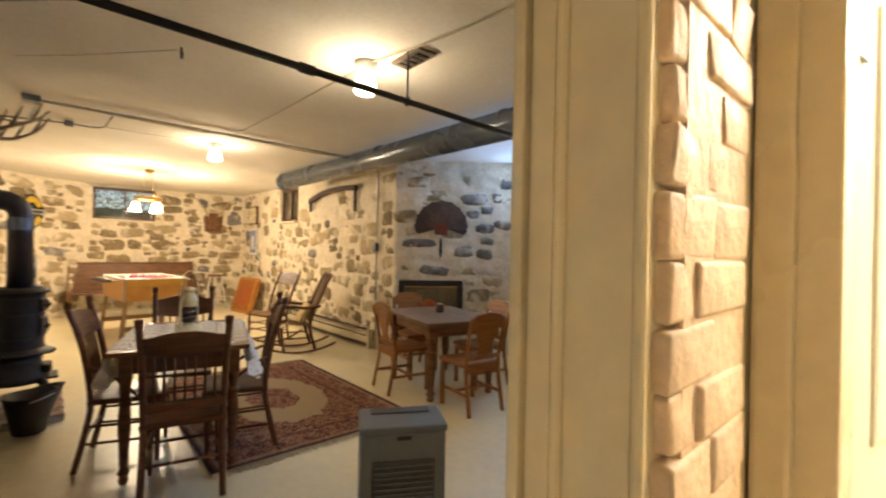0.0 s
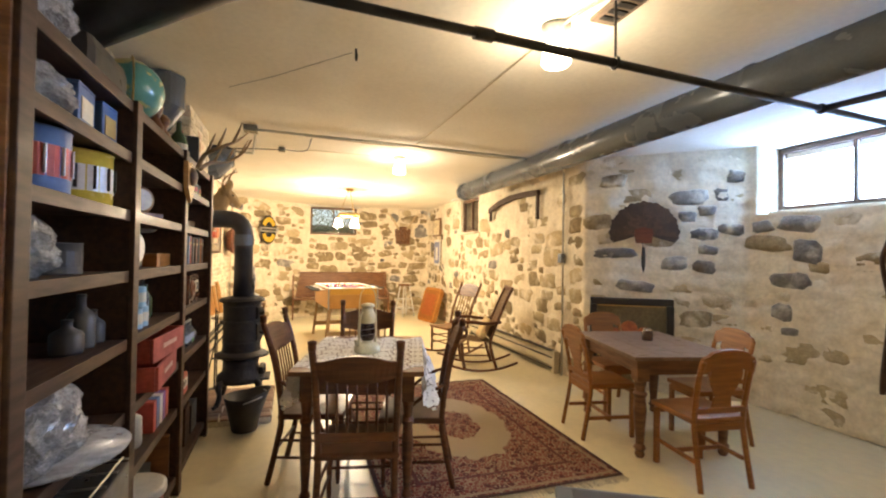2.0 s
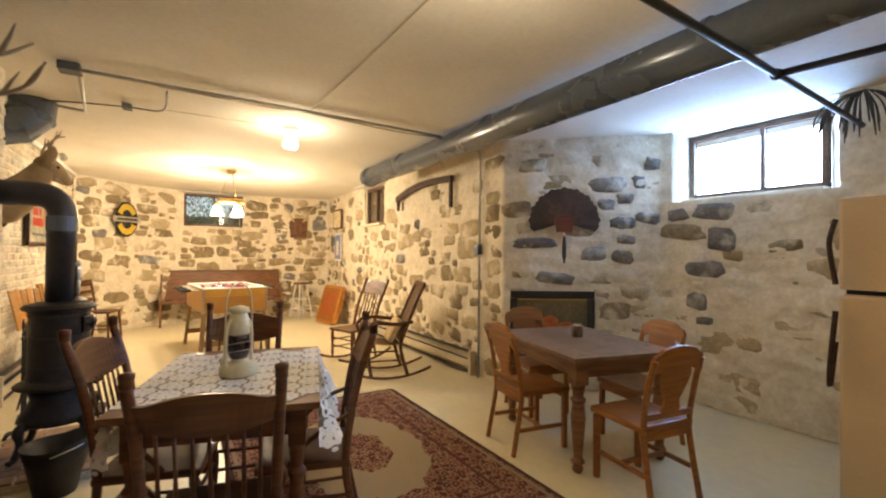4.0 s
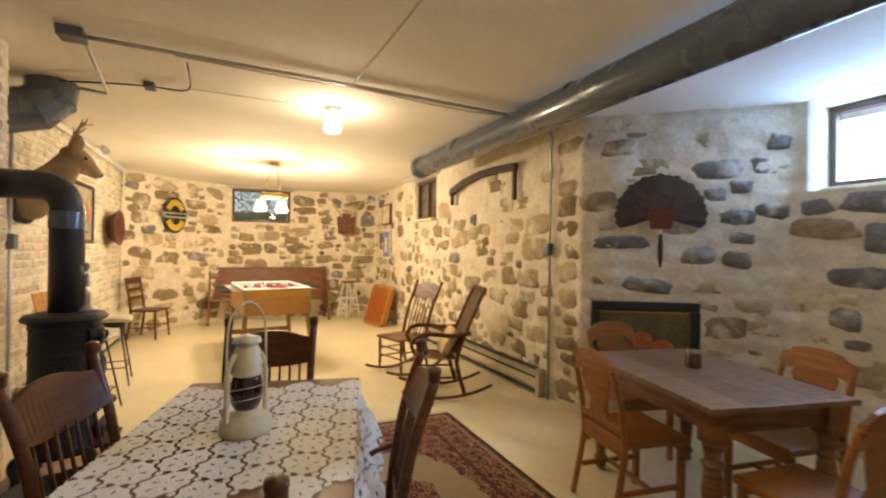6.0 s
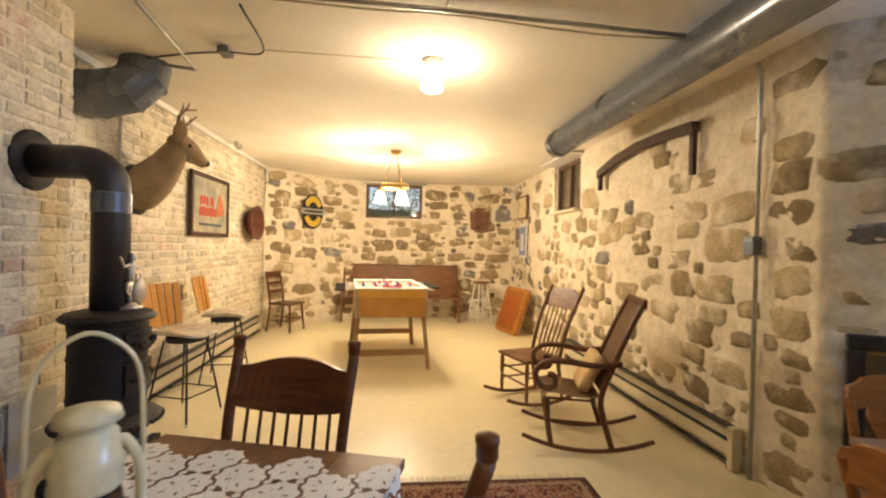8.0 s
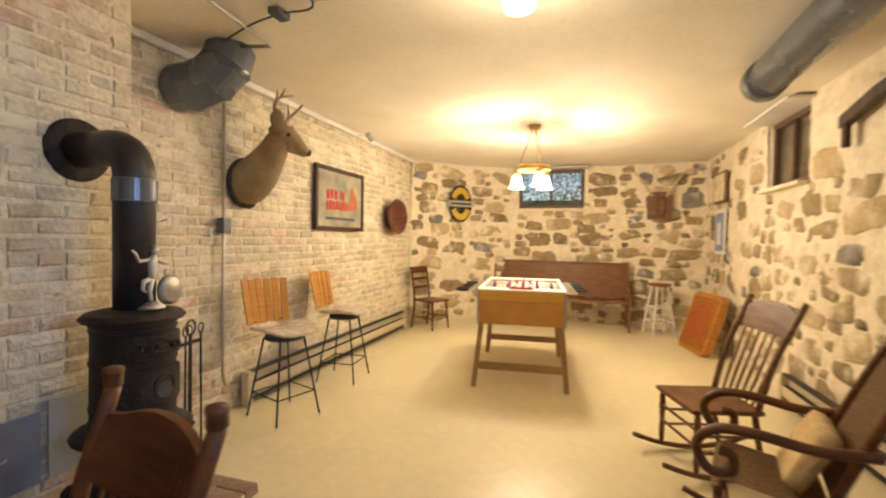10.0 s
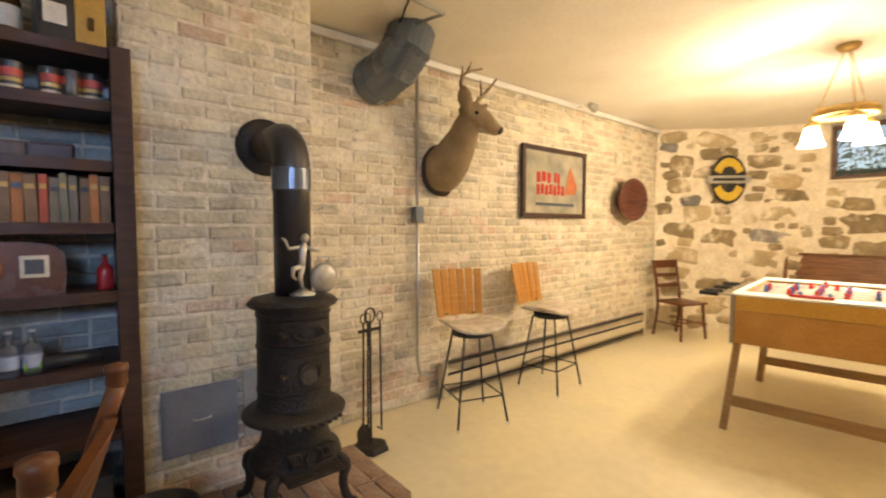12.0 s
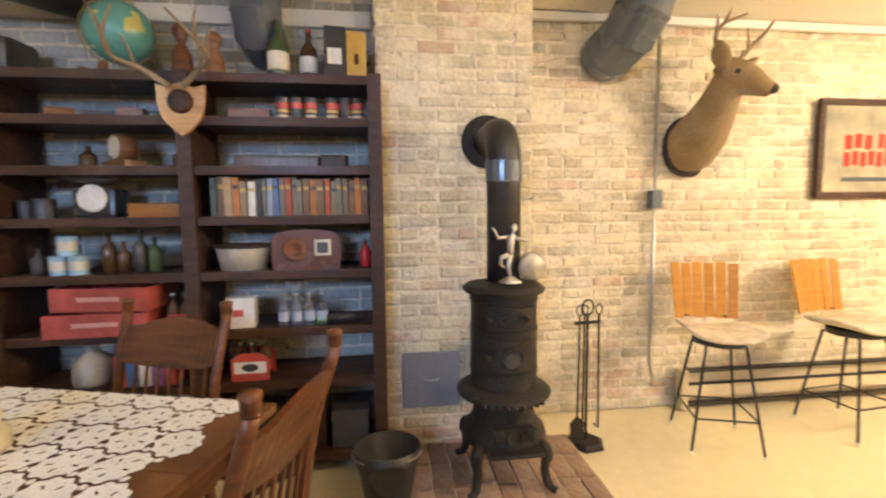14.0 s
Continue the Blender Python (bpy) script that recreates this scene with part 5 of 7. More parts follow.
elbow("duct_elbow", [(-7.03, 0.36, CEIL - 0.01), (-6.99, 0.36, 2.53), (-6.96, 0.29, 2.44), (-6.94, 0.12, 2.39), (-6.94, 0.02, 2.39)], 0.158, "grey sheet metal duct elbow between wall and ceiling")
elbow("duct_elbow", [(-4.86, 0.31, CEIL - 0.01), (-4.86, 0.31, 2.46), (-4.86, 0.26, 2.37), (-4.86, 0.12, 2.34)], 0.128, "grey sheet metal duct elbow above the shelves")
dk = thing("dark_duct", "dark round duct running along the ceiling over the shelves", "duct", None)
part("pipe", cyl(B(), (-4.05, 0.12, 2.53), (-2.55, 1.62, 2.55), 0.105, None, 28), mat("dark_stovepipe", (0.05, 0.05, 0.05)), dk, smooth=True)
wp = thing("water_pipe", "black iron water pipe with a tee under the ceiling", "pipe", None)
part("main", cyl(B(), (-2.98, 0.5, 2.345), (-3.24, 5.6, 2.37), 0.019, None, 14), M_BLACK, wp, smooth=True)
part("branch", cyl(B(), (-3.16, 4.03, 2.362), (-1.26, 4.5, 2.42), 0.019, None, 14), M_BLACK, wp, smooth=True)
part("tee", ball(B(), (-3.16, 4.03, 2.362), 0.031), M_BLACK, wp, smooth=True)
part("coupling", cyl(B(), (-3.05, 1.8, 2.352), (-3.053, 1.88, 2.352), 0.026, None, 14), M_BLACK, wp)
hg = part("hanger", cyl(B(), (-3.08, 2.50, 2.355), (-3.08, 2.50, CEIL), 0.006, None, 8), M_BLACK, wp)
part("clamp", tube(B(), [(-3.08 + 0.026 * math.cos(a), 2.50, 2.355 + 0.026 * math.sin(a)) for a in [k * 0.5 for k in range(13)]], 0.006, 6, True), M_BLACK, hg)
vn = thing("ceiling_vent", "small brown metal ceiling vent with slots", "vent", pose(-3.12, 2.57, CEIL - 0.012, 0, 0, -2))
part("frame", box(B(), (0, 0, 0), (0.30, 0.14, 0.02), 0.004), mat("brown_vent_enamel", (0.20, 0.15, 0.11), 0.5), vn)
for k in range(4):
    part("slot", box(B(), (-0.09 + 0.06 * k, 0, -0.012), (0.035, 0.09, 0.008), 0.002), M_BLACK, vn)

# ---- lamps ----
M_SHADE = glow("lit_frosted_glass", (1.0, 0.88, 0.66), 13.0)


def bulb_holder(x, y, label):
    l = thing("ceiling_lamp", label, "lamp", pose(x, y, CEIL))
    part("holder", lathe(B(), [(0.075, 0), (0.075, -0.02), (0.05, -0.045), (0.045, -0.07), (0, -0.07)], 24), mat("white_porcelain", (0.8, 0.77, 0.7), 0.25), l, "white porcelain holder", smooth=True)
    sh = part("shade", lathe(B(), [(0.03, -0.07), (0.05, -0.09), (0.068, -0.14), (0.074, -0.19), (0.06, -0.205), (0.0, -0.208)], 24), M_SHADE, l, "lit glass shade", smooth=True)
    sh.visible_shadow = False
    return l


bulb_holder(-3.40, 2.40, "bare porcelain ceiling lamp with a lit glass shade")
bulb_holder(-6.65, 2.35, "lit ceiling lamp with a small glass shade")
cl = thing("chandelier", "brass chandelier with three lit frosted glass bell shades", "chandelier", pose(-9.55, 2.12, CEIL, 0, 0, 25))
M_BRASS = mat("aged_brass", (0.55, 0.38, 0.14), 0.3, 0.9, 0.2, 12, 0.03)
part("canopy", lathe(B(), [(0.0, -0.045), (0.05, -0.04), (0.07, -0.015), (0.07, 0)], 24), M_BRASS, cl, smooth=True)
part("ring", tube(B(), [(0.17 * math.cos(a), 0.17 * math.sin(a), -0.47) for a in [2 * math.pi * k / 28 for k in range(28)]], 0.02, 8, True, 1.6), M_BRASS, cl, smooth=True)
for k in range(3):
    a = 2 * math.pi * k / 3
    c, s_ = math.cos(a), math.sin(a)
    part("chain", tube(B(), [(0.02 * c, 0.02 * s_, -0.04), (0.17 * c, 0.17 * s_, -0.46)], 0.005, 6), M_BRASS, cl)
    arm = part("arm", tube(B(), curve([(0.17 * c, 0.17 * s_, -0.47), (0.19 * c, 0.19 * s_, -0.50), (0.19 * c, 0.19 * s_, -0.54)], 4), 0.016, 8), M_BRASS, cl)
    part("shade_holder", lathe(B(), [(0.012, -0.505), (0.035, -0.512), (0.050, -0.53), (0.050, -0.545), (0.0, -0.545)], 16, Matrix.Translation((0.19 * c, 0.19 * s_, 0))), M_BRASS, arm, smooth=True)
    sh = part("shade", lathe(B(), [(0.03, -0.53), (0.04, -0.55), (0.055, -0.60), (0.065, -0.65), (0.085, -0.685)], 20, Matrix.Translation((0.19 * c, 0.19 * s_, 0))), M_SHADE, arm, "lit frosted glass bell", smooth=True)
    sh.visible_shadow = False
sp = thing("spotlight", "small white spotlight at the top of the brick wall", "lamp", pose(-9.35, 0.10, CEIL - 0.05))
part("arm", tube(B(), [(0, -0.05, 0), (0, 0.03, 0), (0.12, 0.06, 0.0)], 0.008, 8), M_WHITE, sp)
part("head", cyl(B(), (-0.16, 0.06, 0.0), (-0.06, 0.06, 0.02), 0.045, 0.03, 16), M_GALV, sp)

# ---- wall decor ----
M_FUR = mat("tan_deer_fur", (0.25, 0.172, 0.078), 0.95, 0, 0.45, 6, 1.0, (0.36, 0.25, 0.135), 140)
M_FURDARK = mat("dark_muzzle_fur", (0.045, 0.032, 0.024), 0.7, 0, 0.3, 20, 0.4, None, 90)
M_FURPALE = mat("pale_throat_fur", (0.42, 0.33, 0.22), 0.95, 0, 0.3, 14, 0.8, None, 140)
M_EYE = mat("dark_glass_eye", (0.012, 0.009, 0.007), 0.06, 0, 0.1, 5, 0)
bm = B()
spine = curve([(0.02, -0.01, 1.80), (0.01, 0.06, 1.83), (-0.01, 0.15, 1.91), (-0.02, 0.25, 2.04), (-0.02, 0.31, 2.14), (-0.03, 0.345, 2.20)], 5)
girth = (0.145, 0.160, 0.140, 0.106, 0.086, 0.074)
radii = [girth[i // 5] + (girth[min(i // 5 + 1, 5)] - girth[i // 5]) * (i % 5) / 5 for i in range(len(spine))]
tube(bm, spine, radii, 24, flat=1.15)
head_line = curve([(0.035, 0.295, 2.195), (-0.01, 0.335, 2.212), (-0.07, 0.395, 2.172), (-0.13, 0.455, 2.105), (-0.165, 0.49, 2.078)], 5)
snout = (0.048, 0.090, 0.084, 0.056, 0.040)
tube(bm, head_line, [snout[i // 5] + (snout[min(i // 5 + 1, 4)] - snout[i // 5]) * (i % 5) / 5 for i in range(len(head_line))], 20)
deer = part("mounted_deer_head", bm, M_FUR, None, smooth=True)
deer.matrix_world = pose(-7.55, 0, 0)
tagged(deer, "mounted tan deer head with antlers on the brick wall", "deer mount")
for at_, way in (((0.055, 0.375, 2.225), (0.42, 0.30, 0.85)), ((-0.095, 0.315, 2.235), (-0.80, -0.15, 0.50))):
    turn = Matrix.Translation(at_) @ Vector(way).to_track_quat("Z", "Y").to_matrix().to_4x4()
    ear = part("ear", lathe(B(), [(0.0, -0.03), (0.028, 0.0), (0.054, 0.06), (0.050, 0.11), (0.022, 0.155), (0.0, 0.168)], 16, turn, 0.38), M_FUR, deer, smooth=True)
    part("inner_ear", lathe(B(), [(0.0, 0.0), (0.018, 0.012), (0.030, 0.05), (0.026, 0.09), (0.0, 0.118)], 12, turn @ Matrix.Translation((0, 0.012, 0)), 0.25), M_FURPALE, ear, "pale inner ear", smooth=True)
sd = Vector((0.62, 0.78, 0.0))
for s in (-1, 1):
    p = Vector((-0.045, 0.372, 2.192)) + sd * (0.073 * s)
    part("eye_ring", ball(B(), tuple(p - sd * 0.008 * s), 1.0, (0.030, 0.022, 0.021)), M_FURPALE, deer, smooth=True)
    part("eye", ball(B(), tuple(p + sd * 0.006 * s), 1.0, (0.019, 0.016, 0.015)), M_EYE, deer, smooth=True)
part("nose", ball(B(), (-0.166, 0.492, 2.083), 1.0, (0.034, 0.034, 0.030)), M_FURDARK, deer, smooth=True)
part("throat_patch", tube(B(), curve([(-0.055, 0.385, 2.115), (-0.10, 0.43, 2.098), (-0.145, 0.475, 2.066)], 4), [0.030, 0.042, 0.044, 0.042, 0.040, 0.037, 0.034, 0.030, 0.024], 12), M_FURPALE, deer, smooth=True)
part("breast_edge", ball(B(), (0.0, 0.05, 1.675), 1.0, (0.075, 0.05, 0.06)), M_FURDARK, deer, smooth=True)
part("mane_edge", tube(B(), [(0.02 + 0.140 * math.cos(q), 0.02, 1.82 + 0.175 * math.sin(q)) for q in [2 * math.pi * k / 30 for k in range(30)]], 0.026, 8, True), M_FURDARK, deer, "dark fur along the wall", smooth=True)
M_HORN = mat("pale_antler", (0.30, 0.21, 0.12), 0.6, 0, 0.3, 20, 0.2)
for beam, tines in (
        (((0.02, 0.355, 2.25), (0.09, 0.385, 2.32), (0.135, 0.41, 2.39), (0.11, 0.44, 2.45), (0.0, 0.48, 2.49)), ((3, (0.02, 0.03, 0.07)), (11, (0.03, 0.04, 0.10)), (15, (-0.02, 0.03, 0.08)))),
        (((-0.065, 0.315, 2.25), (-0.13, 0.30, 2.32), (-0.20, 0.295, 2.39), (-0.25, 0.32, 2.45), (-0.27, 0.37, 2.51)), ((3, (0.0, 0.03, 0.07)), (8, (0.03, 0.02, 0.13)), (13, (-0.07, 0.0, 0.08))))):
    bm = B()
    line = curve(beam, 5)
    tube(bm, line, [0.020 - 0.00065 * i for i in range(len(line))], 8)
    for i, way in tines:
        p, w = line[i], Vector(way)
        tube(bm, [p, p + w * 0.5 + Vector((0, 0.008, 0)), p + w], [0.010, 0.008, 0.002], 6)
    part("antler", bm, M_HORN, deer, "branched antler", smooth=True)

pic = thing("framed_poster", "dark framed poster with red lettering on the brick wall", "picture", pose(-9.03, 0.03, 1.47))
for z in (0.02, 0.665):
    part("frame_rail", box(B(), (0, 0, z), (1.03, 0.035, 0.045), 0.006), M_SHELF, pic)
for sx in (-1, 1):
    part("frame_stile", box(B(), (sx * 0.493, 0, 0.343), (0.045, 0.035, 0.60), 0.006), M_SHELF, pic)
part("print", box(B(), (0, -0.004, 0.343), (0.95, 0.01, 0.61)), mat("grey_green_print", (0.27, 0.26, 0.21), 0.15, 0, 0.4, 3, 0, (0.48, 0.41, 0.28), 8), pic, "faded grey and cream print")
M_INK = mat("red_print_ink", (0.50, 0.06, 0.04), 0.2, 0, 0.15, 10, 0)
for x, w, z in ((0.19, 0.24, 0.39), (-0.02, 0.11, 0.39), (0.08, 0.46, 0.27)):
    n = max(2, round(w / 0.07))
    for i in range(n):
        part("letter_block", box(B(), (x - w / 2 + w * (i + 0.5) / n, 0.003, z + 0.01 * (i % 2)), (w / n * 0.7, 0.004, 0.10), 0.0), M_INK, pic)
part("emblem", plate(B(), [(-0.16, 0.24), (-0.33, 0.24), (-0.37, 0.32), (-0.31, 0.42), (-0.25, 0.52), (-0.21, 0.46), (-0.19, 0.36)], 0.004, Matrix.Translation((0, 0.003, 0))), mat("orange_print_ink", (0.55, 0.18, 0.08), 0.2, 0, 0.3, 10, 0), pic)
part("caption_bar", box(B(), (0.0, 0.003, 0.13), (0.62, 0.004, 0.03)), M_STEELPAINT, pic)

tr = thing("wooden_bowl", "dark red-brown carved wooden dough bowl hung on the brick wall", "bowl", pose(-10.42, 0.005, 1.70))
prof = [(0.0, 0.02), (0.22, 0.02), (0.31, 0.11), (0.335, 0.135), (0.30, 0.135), (0.21, 0.05), (0.0, 0.04)]
part("body", lathe(B(), prof, 28, Matrix.Rotation(radians(-90), 4, "X"), 0.75), wood("reddish_bowl_wood", (0.15, 0.05, 0.03), (0.07, 0.025, 0.015), 0.5), tr, smooth=True)

sg = thing("round_sign", "round yellow and black enamel sign with a dark band", "sign", pose(-11.83, 0.66, 1.99, 0, 0, 137))
rot = Matrix.Rotation(radians(90), 4, "X")
part("disc", lathe(B(), [(0, 0), (0.31, 0), (0.315, 0.008), (0.31, 0.016), (0, 0.016)], 40, rot @ Matrix.Diagonal((0.72, 1, 1, 1))), mat("black_enamel", (0.03, 0.03, 0.03), 0.25, 0, 0.2, 8, 0), sg)
M_YEL = mat("yellow_enamel", (0.65, 0.45, 0.05), 0.25, 0, 0.2, 8, 0)
for a0, a1 in ((25, 155), (205, 335)):
    pts = [(0.20 * math.cos(radians(a)), 0.275 * math.sin(radians(a))) for a in range(a0, a1 + 1, 10)] + [(0.11 * math.cos(radians(a)), 0.17 * math.sin(radians(a))) for a in range(a1, a0 - 1, -10)]
    part("yellow_arc", plate(B(), pts, 0.004, Matrix.Translation((0, -0.019, 0))), M_YEL, sg)
part("banner", box(B(), (0, -0.024, 0), (0.54, 0.006, 0.10), 0.002), M_GALV, sg)
part("banner_lettering", box(B(), (0, -0.029, 0), (0.40, 0.003, 0.035)), M_BLACK, sg)

hc = thing("horse_collar", "horned ox collar on a brown plaque on the wall", "collar", pose(-12.33, 3.80, 2.0, 0, 0, 81))
part("plaque", plate(B(), [(-0.17, -0.24), (0.17, -0.24), (0.20, 0.12), (0.08, 0.2), (-0.08, 0.2), (-0.2, 0.12)], 0.04), M_MIDWOOD, hc)
part("loop", tube(B(), [(0.07 * math.sin(a), -0.045, -0.04 + 0.15 * math.cos(a)) for a in [k * 0.3 for k in range(21)]], 0.028, 8, True), M_MIDWOOD, hc, smooth=True)
for sx in (-1, 1):
    hn = curve([(sx * 0.10, -0.02, 0.12), (sx * 0.22, -0.06, 0.32), (sx * 0.36, -0.07, 0.50), (sx * 0.52, -0.05, 0.52), (sx * 0.62, -0.03, 0.44)], 5)
    part("horn", tube(B(), hn, [0.022 - 0.0009 * i for i in range(len(hn))], 8), M_PALE, hc, smooth=True)

for (x, z, w, h), (nm, lab, colr) in (((-11.45, 2.15, 0.55, 0.42), ("framed_print", "small framed sepia print on the stone wall", (0.48, 0.42, 0.28))), ((-11.38, 1.55, 0.42, 0.60), ("tin_sign", "small blue tin sign on the stone wall", (0.14, 0.17, 0.32)))):
    p = thing(nm, lab, "picture", pose(x, 4.41, z))
    part("backing", box(B(), (0, 0, 0), (w, 0.02, h), 0.003), M_MIDWOOD if nm == "framed_print" else M_WHITE, p)
    part("print", box(B(), (0, -0.012, 0), (w * 0.84, 0.006, h * 0.84)), mat(nm + "_ink", colr, 0.4, 0, 0.5, 6, 0, tuple(min(1, c * 1.9) for c in colr), 20), p)
    if nm == "tin_sign":
        part("figure_bar", box(B(), (0, -0.017, -0.02), (w * 0.35, 0.004, h * 0.5), 0.001), M_WHITE, p)

yk = thing("ox_yoke", "curved dark wooden yoke hung on the stone wall", "yoke", pose(-7.62, 4.37, 2.02))
top = [(-0.78, 0.28), (-0.4, 0.37), (0, 0.415), (0.4, 0.415), (0.80, 0.395)]
bot = [(0.80, 0.315), (0.4, 0.34), (0, 0.335), (-0.4, 0.29), (-0.78, 0.20)]
part("beam", plate(B(), top + bot, 0.06), wood("grey_weathered_wood", (0.13, 0.09, 0.07), (0.07, 0.05, 0.04), 0.8, (9, 1, 1)), yk)
part("peg", box(B(), (-0.74, 0, 0.16), (0.05, 0.04, 0.20), 0.008), M_SHELF, yk)
part("peg", box(B(), (0.78, 0, 0.16), (0.05, 0.04, 0.34), 0.008), M_SHELF, yk)

# turkey tail fan on the slanted breast
ang = math.degrees(math.atan2(5.62 - 4.43, -4.82 + 5.85))
tf = thing("turkey_fan", "dark brown feather fan on a wooden plaque", "feather fan", pose(-5.40, 4.86, 1.76, 0, 0, ang))
M_FEATH = mat("dark_brown_feather", (0.060, 0.036, 0.026), 0.7, 0, 0.5, 14, 0.2, (0.10, 0.06, 0.042), 80, 0.35)
for k in range(19):
    a = radians(-8 + 196 * k / 18)
    r = 0.345 + 0.010 * (k % 2)
    w = 0.058
    fo = [(0.05, -0.012), (r * 0.6, -w * 0.75), (r * 0.93, -w), (r, -w * 0.45), (r + 0.012, 0), (r, w * 0.45), (r * 0.93, w), (r * 0.6, w * 0.75), (0.05, 0.012)]
    m = Matrix.Translation((0, -0.03 - 0.003 * (k % 3), 0)) @ Matrix.Rotation(-a, 4, "Y")
    part("feather", plate(B(), fo, 0.003, m), M_FEATH, tf)
for k in range(11):
    a = radians(5 + 170 * k / 10)
    m = Matrix.Translation((0, -0.045 - 0.002 * (k % 2), 0)) @ Matrix.Rotation(-a, 4, "Y")
    part("inner_feather", plate(B(), [(0.03, -0.01), (0.17, -0.035), (0.22, 0), (0.17, 0.035), (0.03, 0.01)], 0.003, m), mat("bronze_feather", (0.115, 0.060, 0.038), 0.6, 0, 0.5, 20, 0.2, (0.055, 0.03, 0.02), 80, 0.3), tf)
part("plaque", plate(B(), [(-0.08, -0.11), (0.08, -0.11), (0.095, -0.02), (0.09, 0.045), (0.0, 0.065), (-0.09, 0.045), (-0.095, -0.02)], 0.03, Matrix.Translation((0, -0.07, 0))), wood("cherry_plaque", (0.17, 0.040, 0.020), (0.10, 0.024, 0.013), 0.35), tf, "red-brown wooden plaque")
part("tuft", lathe(B(), [(0.004, 0), (0.014, -0.03), (0.022, -0.14), (0.02, -0.24), (0.004, -0.31)], 10, Matrix.Translation((0.0, -0.07, -0.12)), 0.5), M_BLACK, tf, smooth=True)
part("cap", cyl(B(), (0, -0.07, -0.11), (0, -0.07, -0.155), 0.014, 0.016, 10), M_CHROME, tf)

# painting standing against the breast
pa = thing("framed_painting", "dark framed still life of orange fruit against the stone wall", "painting", pose(-5.40, 4.70, 0.32, 0, 0, 57))
for z in (0.035, 0.685):
    part("frame_rail", box(B(), (0, 0, z), (0.86, 0.045, 0.075), 0.012), M_BLACK, pa)
for sx in (-1, 1):
    part("frame_stile", box(B(), (sx * 0.395, 0, 0.36), (0.075, 0.045, 0.575), 0.012), M_BLACK, pa)
part("canvas", box(B(), (0, 0.005, 0.36), (0.72, 0.012, 0.58)), mat("dark_olive_canvas", (0.10, 0.085, 0.045), 0.4, 0, 0.6, 4, 0.1, (0.20, 0.15, 0.07), 30), pa)
for z in (0.08, 0.635):
    part("inner_line", box(B(), (0, -0.004, z), (0.70, 0.006, 0.012)), M_BRASS, pa)
for x, z, r in ((-0.02, 0.40, 0.085), (0.14, 0.33, 0.095), (-0.18, 0.33, 0.075), (0.05, 0.27, 0.08)):
    part("painted_fruit", lathe(B(), [(0, 0), (r, 0), (r * 0.96, 0.003), (0, 0.004)], 18, Matrix.Translation((x, -0.002, z)) @ Matrix.Rotation(radians(90), 4, "X") @ Matrix.Diagonal((1, 0.85, 1, 1))), mat("burnt_orange_paint", (0.60, 0.17, 0.05), 0.45, 0, 0.4, 9, 0.1, (0.34, 0.08, 0.03), 30), pa)

dg = thing("dried_grass", "bunch of dark dried grass plumes hung beside the window", "dried plant", pose(-3.22, 5.52, 2.62))
for k in range(34):
    a, b = rnd.uniform(-0.26, 0.26), rnd.uniform(-0.20, -0.02)
    pts = curve([(0, 0.06, 0), (a * 0.4, b * 0.5, -0.06), (a * 0.8, b, -0.16), (a, b * 1.1, -0.24 - rnd.uniform(0, 0.16))], 4)
    part("plume", tube(B(), pts, [0.003 + 0.004 * (i / len(pts)) * (i < len(pts) - 1) for i in range(len(pts))], 5), mat("dry_grass", (0.10, 0.085, 0.06), 0.9, 0, 0.4, 30, 0), dg)

# ---- fridge, dehumidifier, hand cart ----
M_TAN = mat("almond_fridge_enamel", (0.62, 0.45, 0.27), 0.4, 0, 0.06, 2, 0.03, None, 60)
fr = thing("fridge", "almond coloured fridge freezer with dark edge handles", "fridge", pose(-2.645, 4.82, 0, 0, 0, 180))
part("body", box(B(), (0, -0.03, 0.86), (0.78, 0.62, 1.68), 0.01), M_TAN, fr)
for z, h, nm in ((0.60, 1.18, "fridge_door"), (1.465, 0.50, "freezer_door")):
    d = part(nm, box(B(), (0, 0.335, z + 0.02), (0.78, 0.09, h), 0.02), M_TAN, fr)
    part("handle", tube(B(), curve([(0.395, 0.40, z + 0.3 * h), (0.41, 0.43, z + 0.1 * h), (0.41, 0.43, z - 0.05 * h if nm[1] == "r" and h < 1 else z + 0.2 * h), (0.395, 0.40, z + (0.44 if h > 1 else -0.4) * h)], 5), 0.013, 8), M_SHELF, d, "dark brown handle")
part("gasket", box(B(), (0, 0.285, 0.88), (0.76, 0.012, 1.62)), M_BLACK, fr)

M_DEH = mat("grey_appliance_plastic", (0.14, 0.15, 0.16), 0.45, 0, 0.08, 5, 0.03)
M_DEH2 = mat("dark_grill_plastic", (0.07, 0.068, 0.062), 0.5, 0, 0.1, 5, 0)
dh = thing("dehumidifier", "grey boxy dehumidifier with a dark slatted grille on the floor", "dehumidifier", pose(-2.70, 2.22, 0, 0, 0, -120))
part("body", box(B(), (0, 0, 0.30), (0.41, 0.27, 0.55), 0.02), M_DEH, dh)
part("top_cover", box(B(), (0, 0, 0.592), (0.42, 0.28, 0.035), 0.012), M_DEH, dh)
part("outlet_grille", box(B(), (0, -0.07, 0.6135), (0.30, 0.07, 0.006)), M_DEH2, dh)
part("handle_notch", box(B(), (0, 0.139, 0.555), (0.07, 0.01, 0.018), 0.004), M_BLACK, dh)
part("grille", box(B(), (0, 0.134, 0.27), (0.30, 0.012, 0.36), 0.003), M_DEH2, dh)
for k in range(13):
    part("slat", box(B(), (0, 0.144, 0.115 + 0.026 * k), (0.28, 0.014, 0.008), 0.002), M_DEH, dh)
